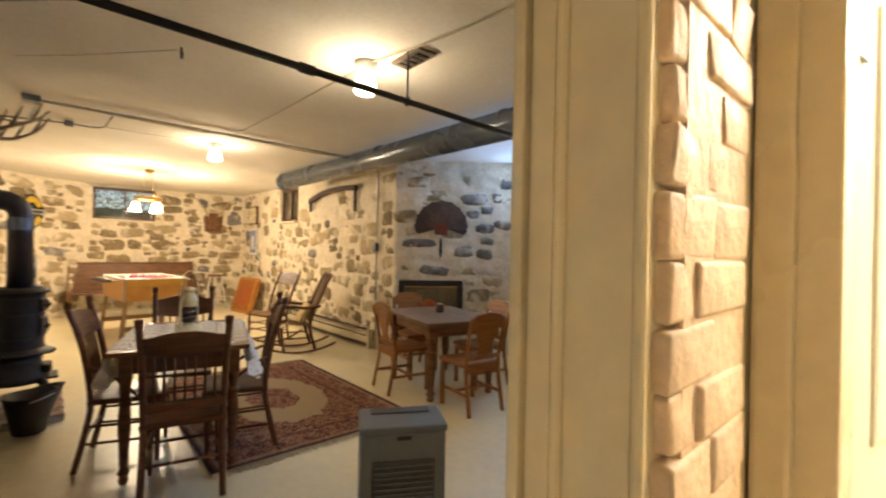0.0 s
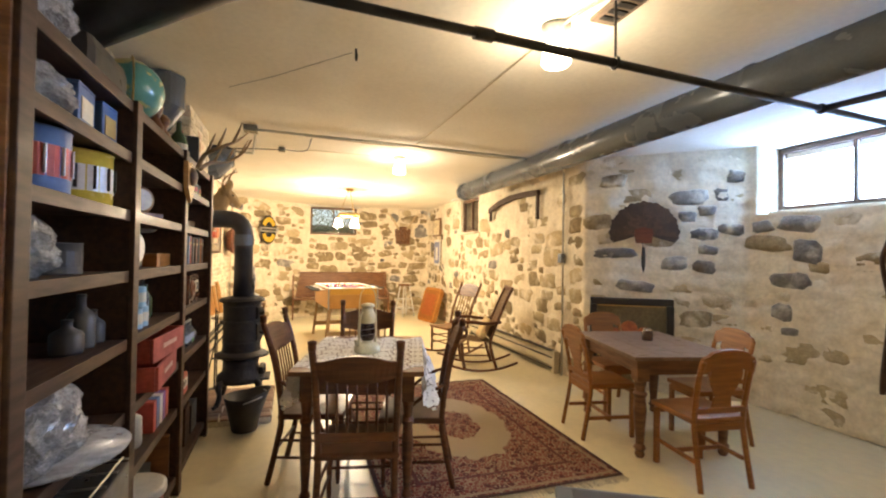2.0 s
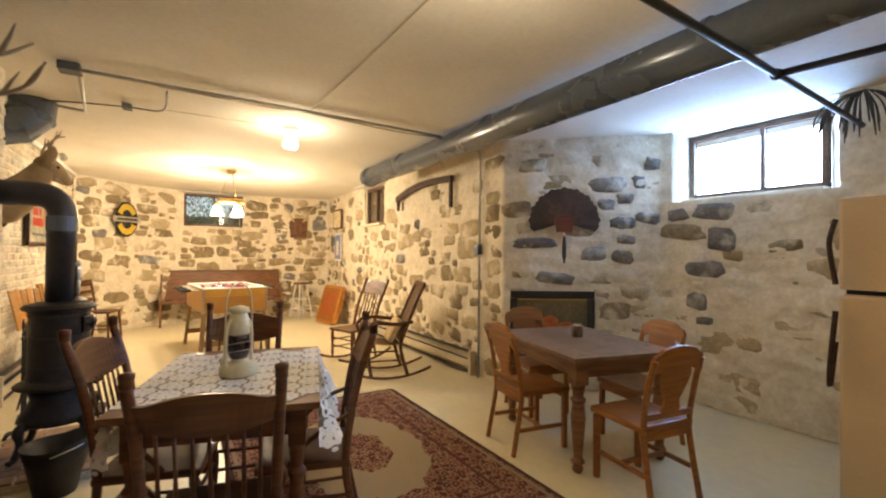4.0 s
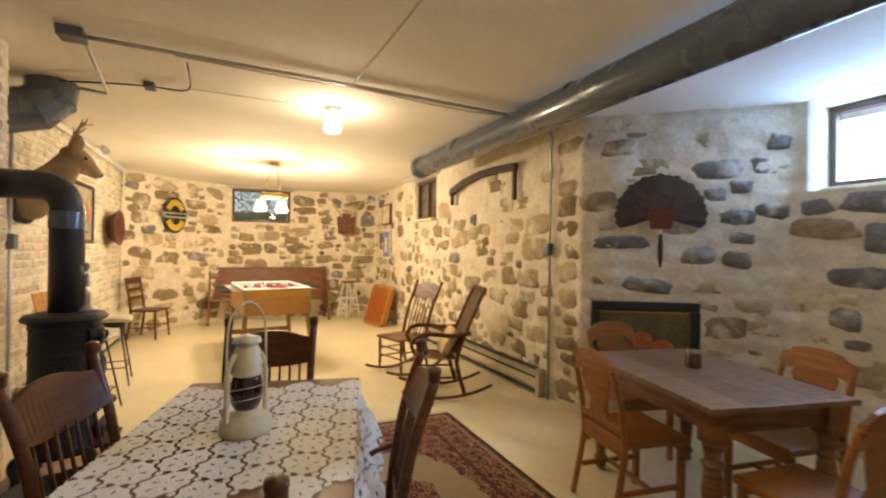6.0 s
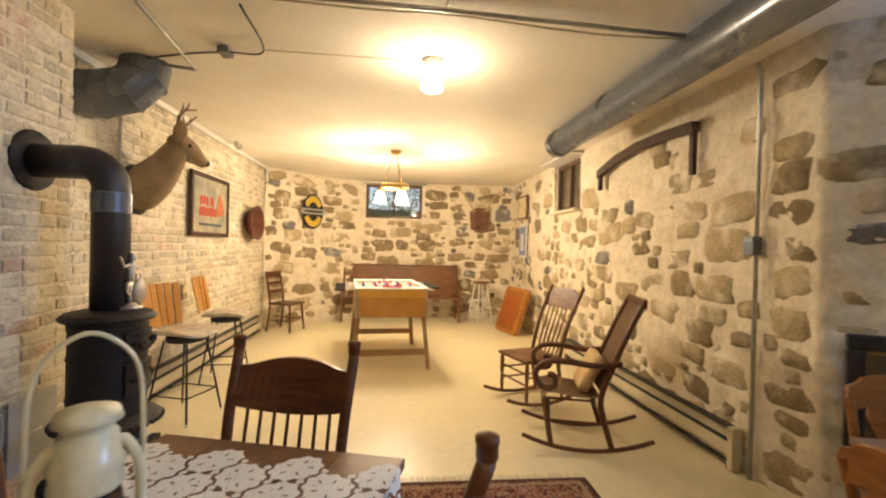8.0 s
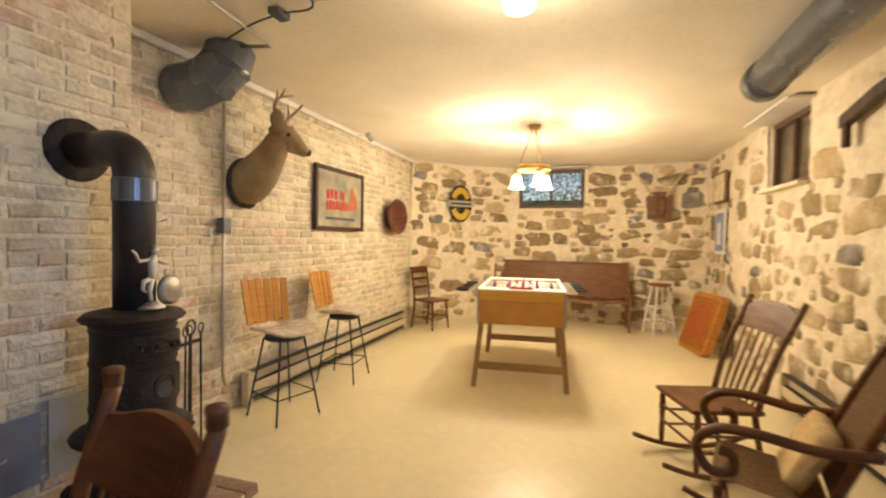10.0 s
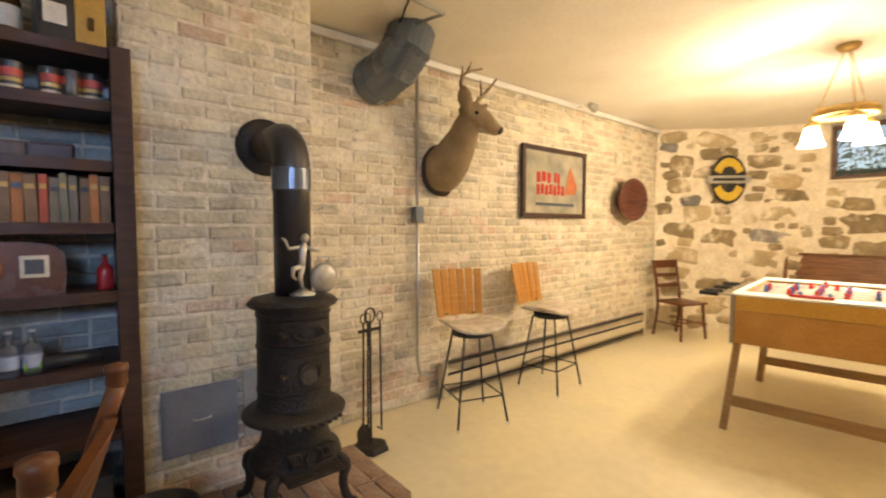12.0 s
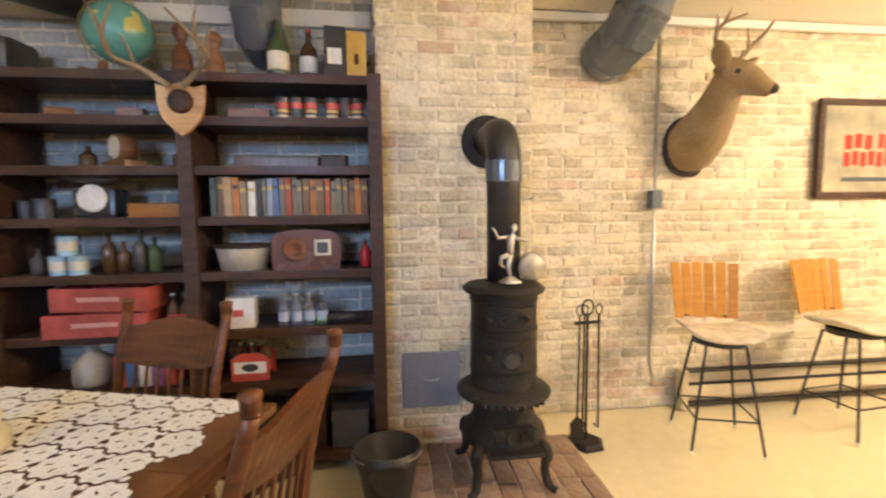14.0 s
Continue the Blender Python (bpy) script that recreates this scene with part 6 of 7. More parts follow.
for sx in (-1, 1):
    for sy in (-1, 1):
        part("caster", cyl(B(), (sx * 0.15, sy * 0.09, 0.02), (sx * 0.17, sy * 0.09, 0.02), 0.02, None, 12), M_BLACK, dh)
part("label", box(B(), (-0.05, 0.137, 0.06), (0.12, 0.004, 0.03)), M_WHITE, dh)

hs = thing("hanging_hose", "grey rubber hose looped over a hook beside the doorway", "hose", None)
part("loop", tube(B(), curve([(-1.262, 1.47, 0.95), (-1.262, 1.46, 1.22), (-1.262, 1.41, 1.30), (-1.262, 1.345, 1.28), (-1.262, 1.318, 1.15), (-1.264, 1.31, 0.8), (-1.27, 1.315, 0.4), (-1.28, 1.36, 0.02)], 6), 0.009, 8), M_STEELPAINT, hs, smooth=True)
part("hook", tube(B(), [(-1.24, 1.41, 1.29), (-1.285, 1.41, 1.285), (-1.29, 1.41, 1.305)], 0.005, 6), M_BLACK, hs)

# ---- bathroom beyond the hall ----
dr = thing("bathroom_door", "white panelled bathroom door standing open", "door", pose(-1.02, 1.87, 0.01, 0, 0, 82))
part("leaf", box(B(), (0.38, 0, 1.02), (0.76, 0.035, 2.0), 0.003), M_WHITEWALL, dr)
for z, h in ((0.55, 0.75), (1.5, 0.8)):
    for x in (0.22, 0.54):
        part("panel", box(B(), (x, 0, z), (0.22, 0.05, h), 0.012), M_WHITEWALL, dr)
for sy in (-1, 1):
    part("door_knob", lathe(B(), [(0.022, 0), (0.022, 0.008), (0.008, 0.012), (0.008, 0.04), (0.024, 0.05), (0.026, 0.065), (0, 0.075)], 16, Matrix.Translation((0.70, sy * 0.018, 0.98)) @ Matrix.Rotation(radians(-90 * sy), 4, "X")), M_BLACK, dr, "black knob", smooth=True)
part("hinge", box(B(), (0.0, -0.022, 1.82), (0.07, 0.008, 0.10), 0.002), M_STEELPAINT, dr)
sk = thing("washbasin", "white bathroom basin against the wall", "basin", pose(-0.35, 3.45, 0))
part("bowl", lathe(B(), [(0.0, 0.72), (0.14, 0.72), (0.22, 0.80), (0.25, 0.86), (0.22, 0.86), (0.12, 0.78), (0, 0.76)], 28), M_WHITE, sk, smooth=True)
part("pedestal", lathe(B(), [(0.12, 0), (0.09, 0.1), (0.08, 0.6), (0.12, 0.73)], 20), M_WHITE, sk, smooth=True)
bt = thing("soap_bottle", "white and blue plastic soap bottle on the basin", "bottle", pose(-0.53, 3.38, 0.862))
part("body", lathe(B(), [(0, 0), (0.03, 0), (0.032, 0.01), (0.032, 0.12), (0.012, 0.15), (0.012, 0.17), (0, 0.17)], 16), M_WHITE, bt, smooth=True)
part("label", cyl(B(), (0, 0, 0.03), (0, 0, 0.10), 0.0325, None, 16, False), M_BLUE, bt)



# ---- bookcase ----
BX = (-5.47, -4.55, -3.64, -2.80)
SZ = (2.09, 1.88, 1.64, 1.39, 1.11, 0.81, 0.53, 0.12)
bc = thing("bookcase", "tall dark wooden open bookcase crowded with old things", "bookcase", None)
for x in BX:
    part("upright", box(B(), (x, 0.325, 1.05), (0.045, 0.37, 2.10), 0.004), M_SHELF, bc)
    part("face_post", box(B(), (x, 0.515, 1.05), (0.07, 0.022, 2.10), 0.003), M_SHELF, bc)
for a, b in zip(BX, BX[1:]):
    for z in SZ:
        part("shelf", box(B(), ((a + b) / 2, 0.32, z - 0.014), (b - a - 0.05, 0.36, 0.028), 0.003), M_SHELF, bc)
        part("shelf_edge", box(B(), ((a + b) / 2, 0.503, z - 0.02), (b - a - 0.075, 0.014, 0.045), 0.002), M_SHELF, bc)
part("end_panel", box(B(), (-2.765, 0.32, 1.10), (0.02, 0.38, 2.20), 0.003), M_MIDWOOD, bc, "lighter brown end panel")



def paint(name, col, rough=0.45, metal=0.0, **k):
    return mat(name, col, rough, metal, k.pop("vary", 0.18), k.pop("scale", 14), k.pop("bump", 0.03), **k)


def can(name, label, x, y, z, r, h, base, band, cat="can", group="", bands=()):
    c = thing(name, label, cat, pose(x, y, z, 0, 0, rnd.uniform(0, 360)), group)
    for z0, z1, m in bands:
        arc = B()
        rows = [[arc.verts.new((r * 1.03 * math.cos(q), r * 1.03 * math.sin(q), h * zz)) for zz in (z0, z1)] for q in [k * 0.22 * (1 if m is P_RED else 0.55) for k in range(24)]]
        for a, b in zip(rows, rows[1:]):
            arc.faces.new((a[0], b[0], b[1], a[1]))
        part("printed_band", arc, m, c)
    part("body", lathe(B(), [(0, 0), (r, 0), (r * 1.03, 0.003), (r, 0.006), (r, h - 0.006), (r * 1.03, h - 0.003), (r, h), (r * 0.92, h - 0.004), (0, h - 0.004)], 18), base, c, smooth=True)
    part("label", cyl(B(), (0, 0, h * 0.25), (0, 0, h * 0.72), r * 1.012, None, 18, False), band, c)
    return c


def bottle(name, label, x, y, z, r, h, material, lab=None, cap=None, cat="bottle", group=""):
    c = thing(name, label, cat, pose(x, y, z), group)
    part("body", lathe(B(), [(0, 0), (r * 0.95, 0), (r, 0.01), (r, h * 0.55), (r * 0.85, h * 0.64), (r * 0.35, h * 0.76), (r * 0.32, h * 0.95), (r * 0.38, h * 0.96), (0, h * 0.965)], 18), material, c, smooth=True)
    if lab:
        part("label", cyl(B(), (0, 0, h * 0.16), (0, 0, h * 0.46), r * 1.015, None, 18, False), lab, c)
    part("cap", cyl(B(), (0, 0, h * 0.95), (0, 0, h), r * 0.36, None, 12), cap or M_BLACK, c)
    return c


def carton(name, label, x, y, z, s, material, rz=0.0, panel=None, cat="box", group=""):
    c = thing(name, label, cat, pose(x, y, z, 0, 0, rz), group)
    part("body", box(B(), (0, 0, s[2] / 2), s, 0.004), material, c)
    part("lid", box(B(), (0, 0, s[2] + 0.004), (s[0] * 1.01, s[1] * 1.01, 0.008), 0.002), material, c)
    if panel:
        part("label", box(B(), (0, s[1] / 2 + 0.001, s[2] * 0.5), (s[0] * 0.7, 0.004, s[2] * 0.5)), panel, c)
    return c


P_BLK, P_RED = paint("black_tin", (0.03, 0.03, 0.032), 0.3), paint("red_label_paper", (0.50, 0.07, 0.05))
P_GOLD, P_CRM = paint("gold_label_paper", (0.55, 0.38, 0.12)), paint("cream_paper", (0.68, 0.60, 0.45))
P_BLU, P_GRN = paint("blue_card", (0.07, 0.15, 0.36)), paint("bottle_green_glass", (0.05, 0.075, 0.03), 0.08)
P_BRN, P_WHT = paint("amber_glass", (0.07, 0.03, 0.012), 0.08), paint("white_enamel", (0.72, 0.70, 0.66), 0.3)
P_CLR = paint("clear_plastic", (0.62, 0.68, 0.78), 0.12)
P_CLR.node_tree.nodes["Principled BSDF"].inputs["Transmission Weight"].default_value = 0.85
P_GREY, P_PINK = paint("dull_grey_metal", (0.07, 0.07, 0.072), 0.5, 0.2), paint("faded_red_crate_paint", (0.42, 0.07, 0.05), 0.7, vary=0.35, scale=9)
# top shelf
zt = SZ[0]
bottle("liquor_bottle", "squat dark green bottle with a cream label on the bookcase top", -4.98, 0.38, zt, 0.055, 0.30, P_GRN, P_CRM)
bottle("liquor_bottle", "dark brown bottle with a white label on the bookcase top", -5.13, 0.36, zt, 0.045, 0.27, P_BRN, P_WHT, P_RED)
tb = thing("tin_box", "black and mustard yellow tin box on the bookcase top", "box", pose(-5.31, 0.36, zt, 0, 0, 8))
part("front_plate", box(B(), (0.045, 0, 0.13), (0.11, 0.18, 0.26), 0.006), P_BLK, tb)
part("side_box", box(B(), (-0.06, 0, 0.12), (0.10, 0.19, 0.24), 0.006), paint("mustard_tin", (0.46, 0.28, 0.05)), tb)
part("label", box(B(), (0.05, 0.093, 0.11), (0.07, 0.004, 0.08)), P_WHT, tb)
part("latch", box(B(), (-0.06, 0.098, 0.10), (0.02, 0.006, 0.05)), P_BRN, tb)
for x, h, c in ((-4.50, 0.29, M_DARKWOOD), (-4.66, 0.25, M_MIDWOOD)):
    fg = part("wood_carving", lathe(B(), [(0, 0), (0.05, 0), (0.055, 0.02), (0.045, h * 0.45), (0.02, h * 0.62), (0.035, h * 0.75), (0.04, h * 0.86), (0.02, h * 0.97), (0, h)], 16), c, None, smooth=True)
    fg.matrix_world = pose(x, 0.36, zt)
    tagged(fg, "turned brown wood carving on the bookcase top", "carving")
gl = thing("globe", "old teal and yellow world globe tipped on the bookcase top", "globe", pose(-4.09, 0.36, zt, 0, -25, 20))
M_GLOBE = mat("globe_print", (0.10, 0.30, 0.26), 0.25, 0, 0.2, 7, 0, (0.46, 0.42, 0.12), 30, 0, 0.4)
rmp = [n for n in M_GLOBE.node_tree.nodes if n.type == "MAP_RANGE"][0]
rmp.inputs[1].default_value, rmp.inputs[2].default_value = 0.54, 0.58
part("sphere", ball(B(), (0, 0, 0.26), 0.155, seg=32), M_GLOBE, gl, smooth=True)
part("meridian", tube(B(), [(0.170 * math.sin(a), 0, 0.26 + 0.170 * math.cos(a)) for a in [k * 0.2 for k in range(17)]], 0.005, 6), M_BRASS, gl)
part("stand", lathe(B(), [(0, 0.0), (0.085, 0), (0.08, 0.015), (0.02, 0.03), (0.015, 0.05), (0.022, 0.075), (0.012, 0.10), (0, 0.10)], 20), M_MIDWOOD, gl)
tagged(part("black_case", box(B(), (-3.55, 0.33, zt + 0.09), (0.42, 0.24, 0.18), 0.05), P_BLK), "black rounded case on the bookcase top", "case")
bag0 = B()
bmesh.ops.create_icosphere(bag0, subdivisions=4, radius=1.0)
for v in bag0.verts:
    v.co *= 1 + 0.20 * noise.noise(v.co * 2.4) + 0.10 * noise.noise(v.co * 7)
    v.co.z = max(v.co.z, -0.72)
bag_me = bpy.data.meshes.new("plastic_bag")
bag0.to_mesh(bag_me)
bag0.free()
M_BAG = mat("thin_clear_plastic", (0.74, 0.74, 0.75), 0.18, 0, 0.4, 14, 1.0, (0.46, 0.46, 0.48), 30, 0, 0.3)
M_BAG.node_tree.nodes["Principled BSDF"].inputs["Transmission Weight"].default_value = 0.50
M_BAG.node_tree.nodes["Principled BSDF"].inputs["IOR"].default_value = 1.12
bag_me.materials.append(M_BAG)
for x, y, z, s in ((-3.05, 0.34, zt, (0.20, 0.16, 0.15)), (-3.06, 0.36, SZ[1], (0.21, 0.14, 0.09)), (-3.02, 0.35, SZ[3], (0.17, 0.14, 0.11)), (-3.10, 0.36, SZ[5], (0.24, 0.17, 0.16))):
    b = new("plastic_bag", bag_me)
    b.matrix_world = Matrix.Translation((x, y, z + 0.72 * s[2] + 0.001)) @ Matrix.Diagonal((*s, 1))
    tagged(b, "crumpled clear plastic bag stuffed on a bookcase shelf", "bag", "plastic bags on the shelves")
# antler mount on the upright
am = thing("antler_mount", "antlers on a pale shield plaque hung on the bookcase", "antler mount", pose(-4.56, 0.535, 1.93))
part("plaque", plate(B(), [(0, -0.15), (0.035, -0.125), (0.085, -0.07), (0.105, 0.0), (0.11, 0.09), (0.06, 0.075), (0.0, 0.10), (-0.06, 0.075), (-0.11, 0.09), (-0.105, 0.0), (-0.085, -0.07), (-0.035, -0.125)], 0.025), wood("glossy_pale_oak", (0.52, 0.30, 0.13), (0.40, 0.22, 0.09), 0.2, (1, 1, 9), 0.5), am)
part("skull_cap", ball(B(), (0, 0.015, 0.01), 0.06, (1.0, 0.5, 0.95)), M_SHELF, am, smooth=True)
for sx in (-1, 1):
    bm = B()
    beam = curve([(sx * 0.03, 0.05, 0.07), (sx * 0.12, 0.10, 0.13), (sx * 0.20, 0.18, 0.16), (sx * 0.17, 0.28, 0.22), (sx * 0.10, 0.34, 0.30)], 5)
    tube(bm, beam, [0.015 - 0.0005 * i for i in range(len(beam))], 8)
    for i in (6, 10, 14):
        tube(bm, [beam[i], beam[i] + Vector((sx * 0.01, 0.03, 0.07)), beam[i] + Vector((sx * 0.03, 0.05, 0.12))], [0.010, 0.007, 0.002], 6)
    part("antler", bm, M_HORN, am, smooth=True)
# second shelf
for x in (-5.00, -5.07, -5.14, -5.25, -5.315, -5.38):
    can("paint_can", "small black tin with a red and gold label on the bookcase", x, 0.42, SZ[1], 0.034, 0.115, P_BLK, P_BLK, "can", "row of small black tins", ((0.50, 0.76, P_RED), (0.33, 0.46, P_GOLD), (0.08, 0.22, P_CRM)))
carton("cigar_box", "flat dark wooden box on a bookcase shelf", -4.83, 0.36, SZ[1], (0.20, 0.16, 0.05), M_MIDWOOD, 6)
for k in range(4):
    carton("small_box", "small worn brown box on a bookcase shelf", -4.42 + 0.17 * k, 0.36, SZ[1], (0.12, 0.10, 0.035 + 0.015 * (k % 2)), M_MIDWOOD if k % 2 else P_GREY, 10 * k)
carton("game_box", "blue printed cardboard box in a plastic bag", -3.30, 0.36, SZ[1], (0.16, 0.20, 0.15), P_BLU, 4, P_CRM)
carton("game_box", "blue printed cardboard box on a bookcase shelf", -3.52, 0.36, SZ[1], (0.13, 0.20, 0.15), P_BLU, -3, P_GOLD)
# third shelf
carton("wooden_plane", "long grey wooden plane on a bookcase shelf", -4.96, 0.38, SZ[2], (0.42, 0.10, 0.055), wood("grey_weathered_wood", (0.13, 0.09, 0.07), (0.07, 0.05, 0.04)), 1)
carton("sad_iron", "small dark wood and iron block on a bookcase shelf", -5.25, 0.38, SZ[2], (0.13, 0.09, 0.06), M_SHELF, -5)
rb = thing("mantel_clock", "round brown wooden clock on a base on the bookcase", "clock", pose(-4.19, 0.36, SZ[2], 0, 0, -38))
part("base", box(B(), (0, 0, 0.02), (0.24, 0.10, 0.04), 0.006), M_MIDWOOD, rb)
part("dial", lathe(B(), [(0, 0), (0.058, 0), (0.056, 0.006), (0, 0.006)], 24, Matrix.Translation((0, 0.038, 0.105)) @ Matrix.Rotation(radians(-90), 4, "X")), P_CRM, rb, "cream clock dial")
part("case", lathe(B(), [(0, -0.04), (0.07, -0.04), (0.075, 0.0), (0.07, 0.04), (0, 0.045)], 24, Matrix.Translation((0, 0, 0.105)) @ Matrix.Rotation(radians(90), 4, "X")), M_MIDWOOD, rb, smooth=True)
for k, x in enumerate((-4.0, -4.45)):
    bottle("old_jar", "small dusty dark jar on a bookcase shelf", x, 0.32, SZ[2], 0.04, 0.12, P_BRN)
for x, c, band, lab in ((-3.47, paint("yellow_tin", (0.55, 0.43, 0.06), 0.25), paint("striped_label", (0.60, 0.60, 0.62), 0.3), "large yellow and silver popcorn tin on the bookcase"), (-3.12, P_BLU, P_RED, "large blue printed popcorn tin on the bookcase")):
    t = can("popcorn_tin", lab, x, 0.36, SZ[2], 0.125, 0.20, c, band, "tin")
    for k in range(14):
        a = 2 * math.pi * k / 14
        part("stripe", box(B(), (0.1275 * math.cos(a), 0.1275 * math.sin(a), 0.10), (0.004, 0.012, 0.085), 0.0, Matrix.Rotation(0, 4, "Z")), P_BLK if x < -3.3 else P_WHT, t)
# fourth shelf: books, scale, boxes
cols = [(0.07, 0.10, 0.10), (0.20, 0.13, 0.08), (0.46, 0.33, 0.20), (0.45, 0.18, 0.06), (0.24, 0.20, 0.14), (0.74, 0.71, 0.62), (0.06, 0.06, 0.06), (0.20, 0.20, 0.15), (0.30, 0.36, 0.46), (0.10, 0.17, 0.38), (0.22, 0.19, 0.16), (0.42, 0.10, 0.06)]
x = -4.64
k = 0
while x > -5.40:
    w = rnd.uniform(0.024, 0.040)
    h = rnd.uniform(0.175, 0.205)
    c = cols[k] if k < len(cols) else cols[(1, 3, 1, 11, 4, 7, 10)[k % 7]]
    bk = thing("book", "old clothbound book standing in the bookcase row", "book", pose(x - w / 2, 0.40 + rnd.uniform(-0.01, 0.01), SZ[3], 0, rnd.uniform(-1.5, 1.5), 0), "row of old books")
    cm = paint("cloth_cover_%s" % "abcdefghijkl"[cols.index(c)], c, 0.75)
    part("cover", box(B(), (0, 0, h / 2), (w - 0.001, 0.13, h), 0.004), cm, bk)
    part("pages", box(B(), (0, -0.004, h / 2 + 0.002), (w - 0.007, 0.12, h - 0.002)), P_CRM, bk)
    part("title_band", box(B(), (0, 0.0655, h * 0.75), (w * 0.75, 0.002, h * 0.10)), P_GOLD if k % 3 else P_BLK, bk)
    x -= w + 0.001
    k += 1
sc = thing("kitchen_scale", "old black kitchen scale with a white round dial", "scale", pose(-4.06, 0.37, SZ[3]))
part("body", box(B(), (0, -0.03, 0.075), (0.20, 0.14, 0.15), 0.02), P_BLK, sc)
part("dial", lathe(B(), [(0, 0), (0.068, 0), (0.07, 0.006), (0.06, 0.012), (0, 0.012)], 28, Matrix.Translation((0, 0.042, 0.10)) @ Matrix.Rotation(radians(-90), 4, "X")), P_WHT, sc, "white dial")
part("pan", lathe(B(), [(0, 0.175), (0.10, 0.18), (0.12, 0.195)], 24), P_GREY, sc)
carton("cigar_box", "long orange-brown wooden box on a bookcase shelf", -4.38, 0.38, SZ[3], (0.28, 0.14, 0.065), M_OAK, 0)
for x, r, h in ((-3.80, 0.05, 0.10), (-3.72, 0.035, 0.09), (-3.35, 0.08, 0.11)):
    can("tin_cup", "dull dark metal pot on a bookcase shelf", x, 0.36, SZ[3], r, h, P_GREY, P_GREY, "pot")
# fifth shelf
bw = thing("enamel_basin", "cream oval enamel basin with a dark rim", "basin", pose(-4.76, 0.38, SZ[4]))
part("body", lathe(B(), [(0, 0), (0.115, 0), (0.14, 0.115), (0.145, 0.12), (0.132, 0.118), (0.105, 0.012), (0, 0.012)], 28, None, 0.7), P_CRM, bw, smooth=True)
part("rim", tube(B(), [(0.143 * math.cos(a), 0.10 * math.sin(a), 0.125) for a in [2 * math.pi * q / 28 for q in range(28)]], 0.010, 8, True), M_SHELF, bw, smooth=True)
ra = thing("table_radio", "old brown bakelite radio with a round dial on the bookcase", "radio", pose(-5.10, 0.39, SZ[4]))
M_BAKE = mat("brown_bakelite", (0.13, 0.055, 0.032), 0.25, 0, 0.25, 8, 0, None, 40, 0, 0.4)
pts = [(-0.17, 0.0), (0.17, 0), (0.178, 0.10), (0.17, 0.165), (0.14, 0.195), (0.08, 0.207), (0, 0.21), (-0.08, 0.207), (-0.14, 0.195), (-0.17, 0.165), (-0.178, 0.10)]
part("case", plate(B(), pts, 0.17), M_BAKE, ra)
part("speaker_ring", lathe(B(), [(0.0, 0), (0.03, 0.004), (0.034, 0.012), (0.052, 0.012), (0.058, 0.004), (0.062, 0)], 28, Matrix.Translation((0.06, 0.086, 0.105)) @ Matrix.Rotation(radians(-90), 4, "X")), wood("cherry_speaker", (0.20, 0.075, 0.03), (0.12, 0.04, 0.02), 0.3), ra, smooth=True)
part("dial_frame", box(B(), (-0.085, 0.087, 0.115), (0.085, 0.008, 0.085), 0.004), P_CRM, ra)
part("dial", box(B(), (-0.085, 0.093, 0.115), (0.055, 0.004, 0.055)), P_GREY, ra)
for q in (-0.03, 0.03):
    part("knob", cyl(B(), (-0.085 + q, 0.085, 0.045), (-0.085 + q, 0.10, 0.045), 0.011, None, 12), M_BAKE, ra)
bottle("red_bottle", "small bright red bottle at the end of a bookcase shelf", -5.40, 0.40, SZ[4], 0.03, 0.15, paint("bright_red_glass", (0.45, 0.02, 0.02), 0.2))
for x, z0 in ((-3.90, 0), (-3.99, 0), (-3.945, 0.098)):
    can("milk_can", "pale blue and white tin can on the bookcase", x, 0.44, SZ[4] + z0, 0.041, 0.096, paint("pale_blue_tin", (0.30, 0.48, 0.60), 0.3), P_CRM, "can", "stack of pale blue cans")
for x, h, m in ((-4.10, 0.20, P_BRN), (-4.17, 0.16, P_BRN), (-4.25, 0.22, P_BLK), (-4.32, 0.18, P_GRN)):
    bottle("old_bottle", "dark old glass bottle on a bookcase shelf", x, 0.38, SZ[4], 0.034, h, m, None, None, "bottle", "dark old bottles")
for x, r, h in ((-3.78, 0.035, 0.13), (-3.58, 0.04, 0.13), (-3.47, 0.045, 0.20), (-3.36, 0.05, 0.12)):
    bottle("glass_mug", "grey glass tankard on a bookcase shelf", x, 0.40, SZ[4], r, h, P_GREY)
# sixth shelf
for z0, dx, rz in ((0, 0, 3), (0.125, 0.04, -4)):
    cr = thing("drink_crate", "faded red painted wooden drink crate stacked on the bookcase", "crate", pose(-4.10 - dx, 0.40, SZ[5] + z0, 0, 0, rz), "stacked red drink crates")
    for sy in (-1, 1):
        part("side_board", box(B(), (0, sy * 0.14, 0.06), (0.46, 0.014, 0.115), 0.003), P_PINK, cr)
        part("lettering_bar", box(B(), (0, sy * 0.1485, 0.065), (0.20, 0.002, 0.022)), paint("faded_white_lettering", (0.55, 0.30, 0.24)), cr)
    for sx in (-1, 1):
        part("end_board", box(B(), (sx * 0.225, 0, 0.06), (0.014, 0.265, 0.115), 0.003), P_PINK, cr)
    part("bottom_board", box(B(), (0, 0, 0.006), (0.43, 0.26, 0.010)), M_MIDWOOD, cr)
wt = carton("white_tin", "white tin canister with a red mark on the bookcase", -4.75, 0.42, SZ[5], (0.14, 0.10, 0.15), P_WHT, 6, None, "tin")
part("red_mark", box(B(), (0.01, 0.052, 0.08), (0.05, 0.004, 0.035)), P_RED, wt)
for q in range(6):
    bottle("water_bottle", "clear plastic water bottle on the bookcase", -4.97 - 0.065 * (q % 4), 0.44 - 0.085 * (q // 4), SZ[5], 0.031, 0.17 + 0.05 * (q // 4), P_CLR, paint("pale_water_label", (0.40, 0.48, 0.62)), P_WHT, "bottle", "plastic water bottles")
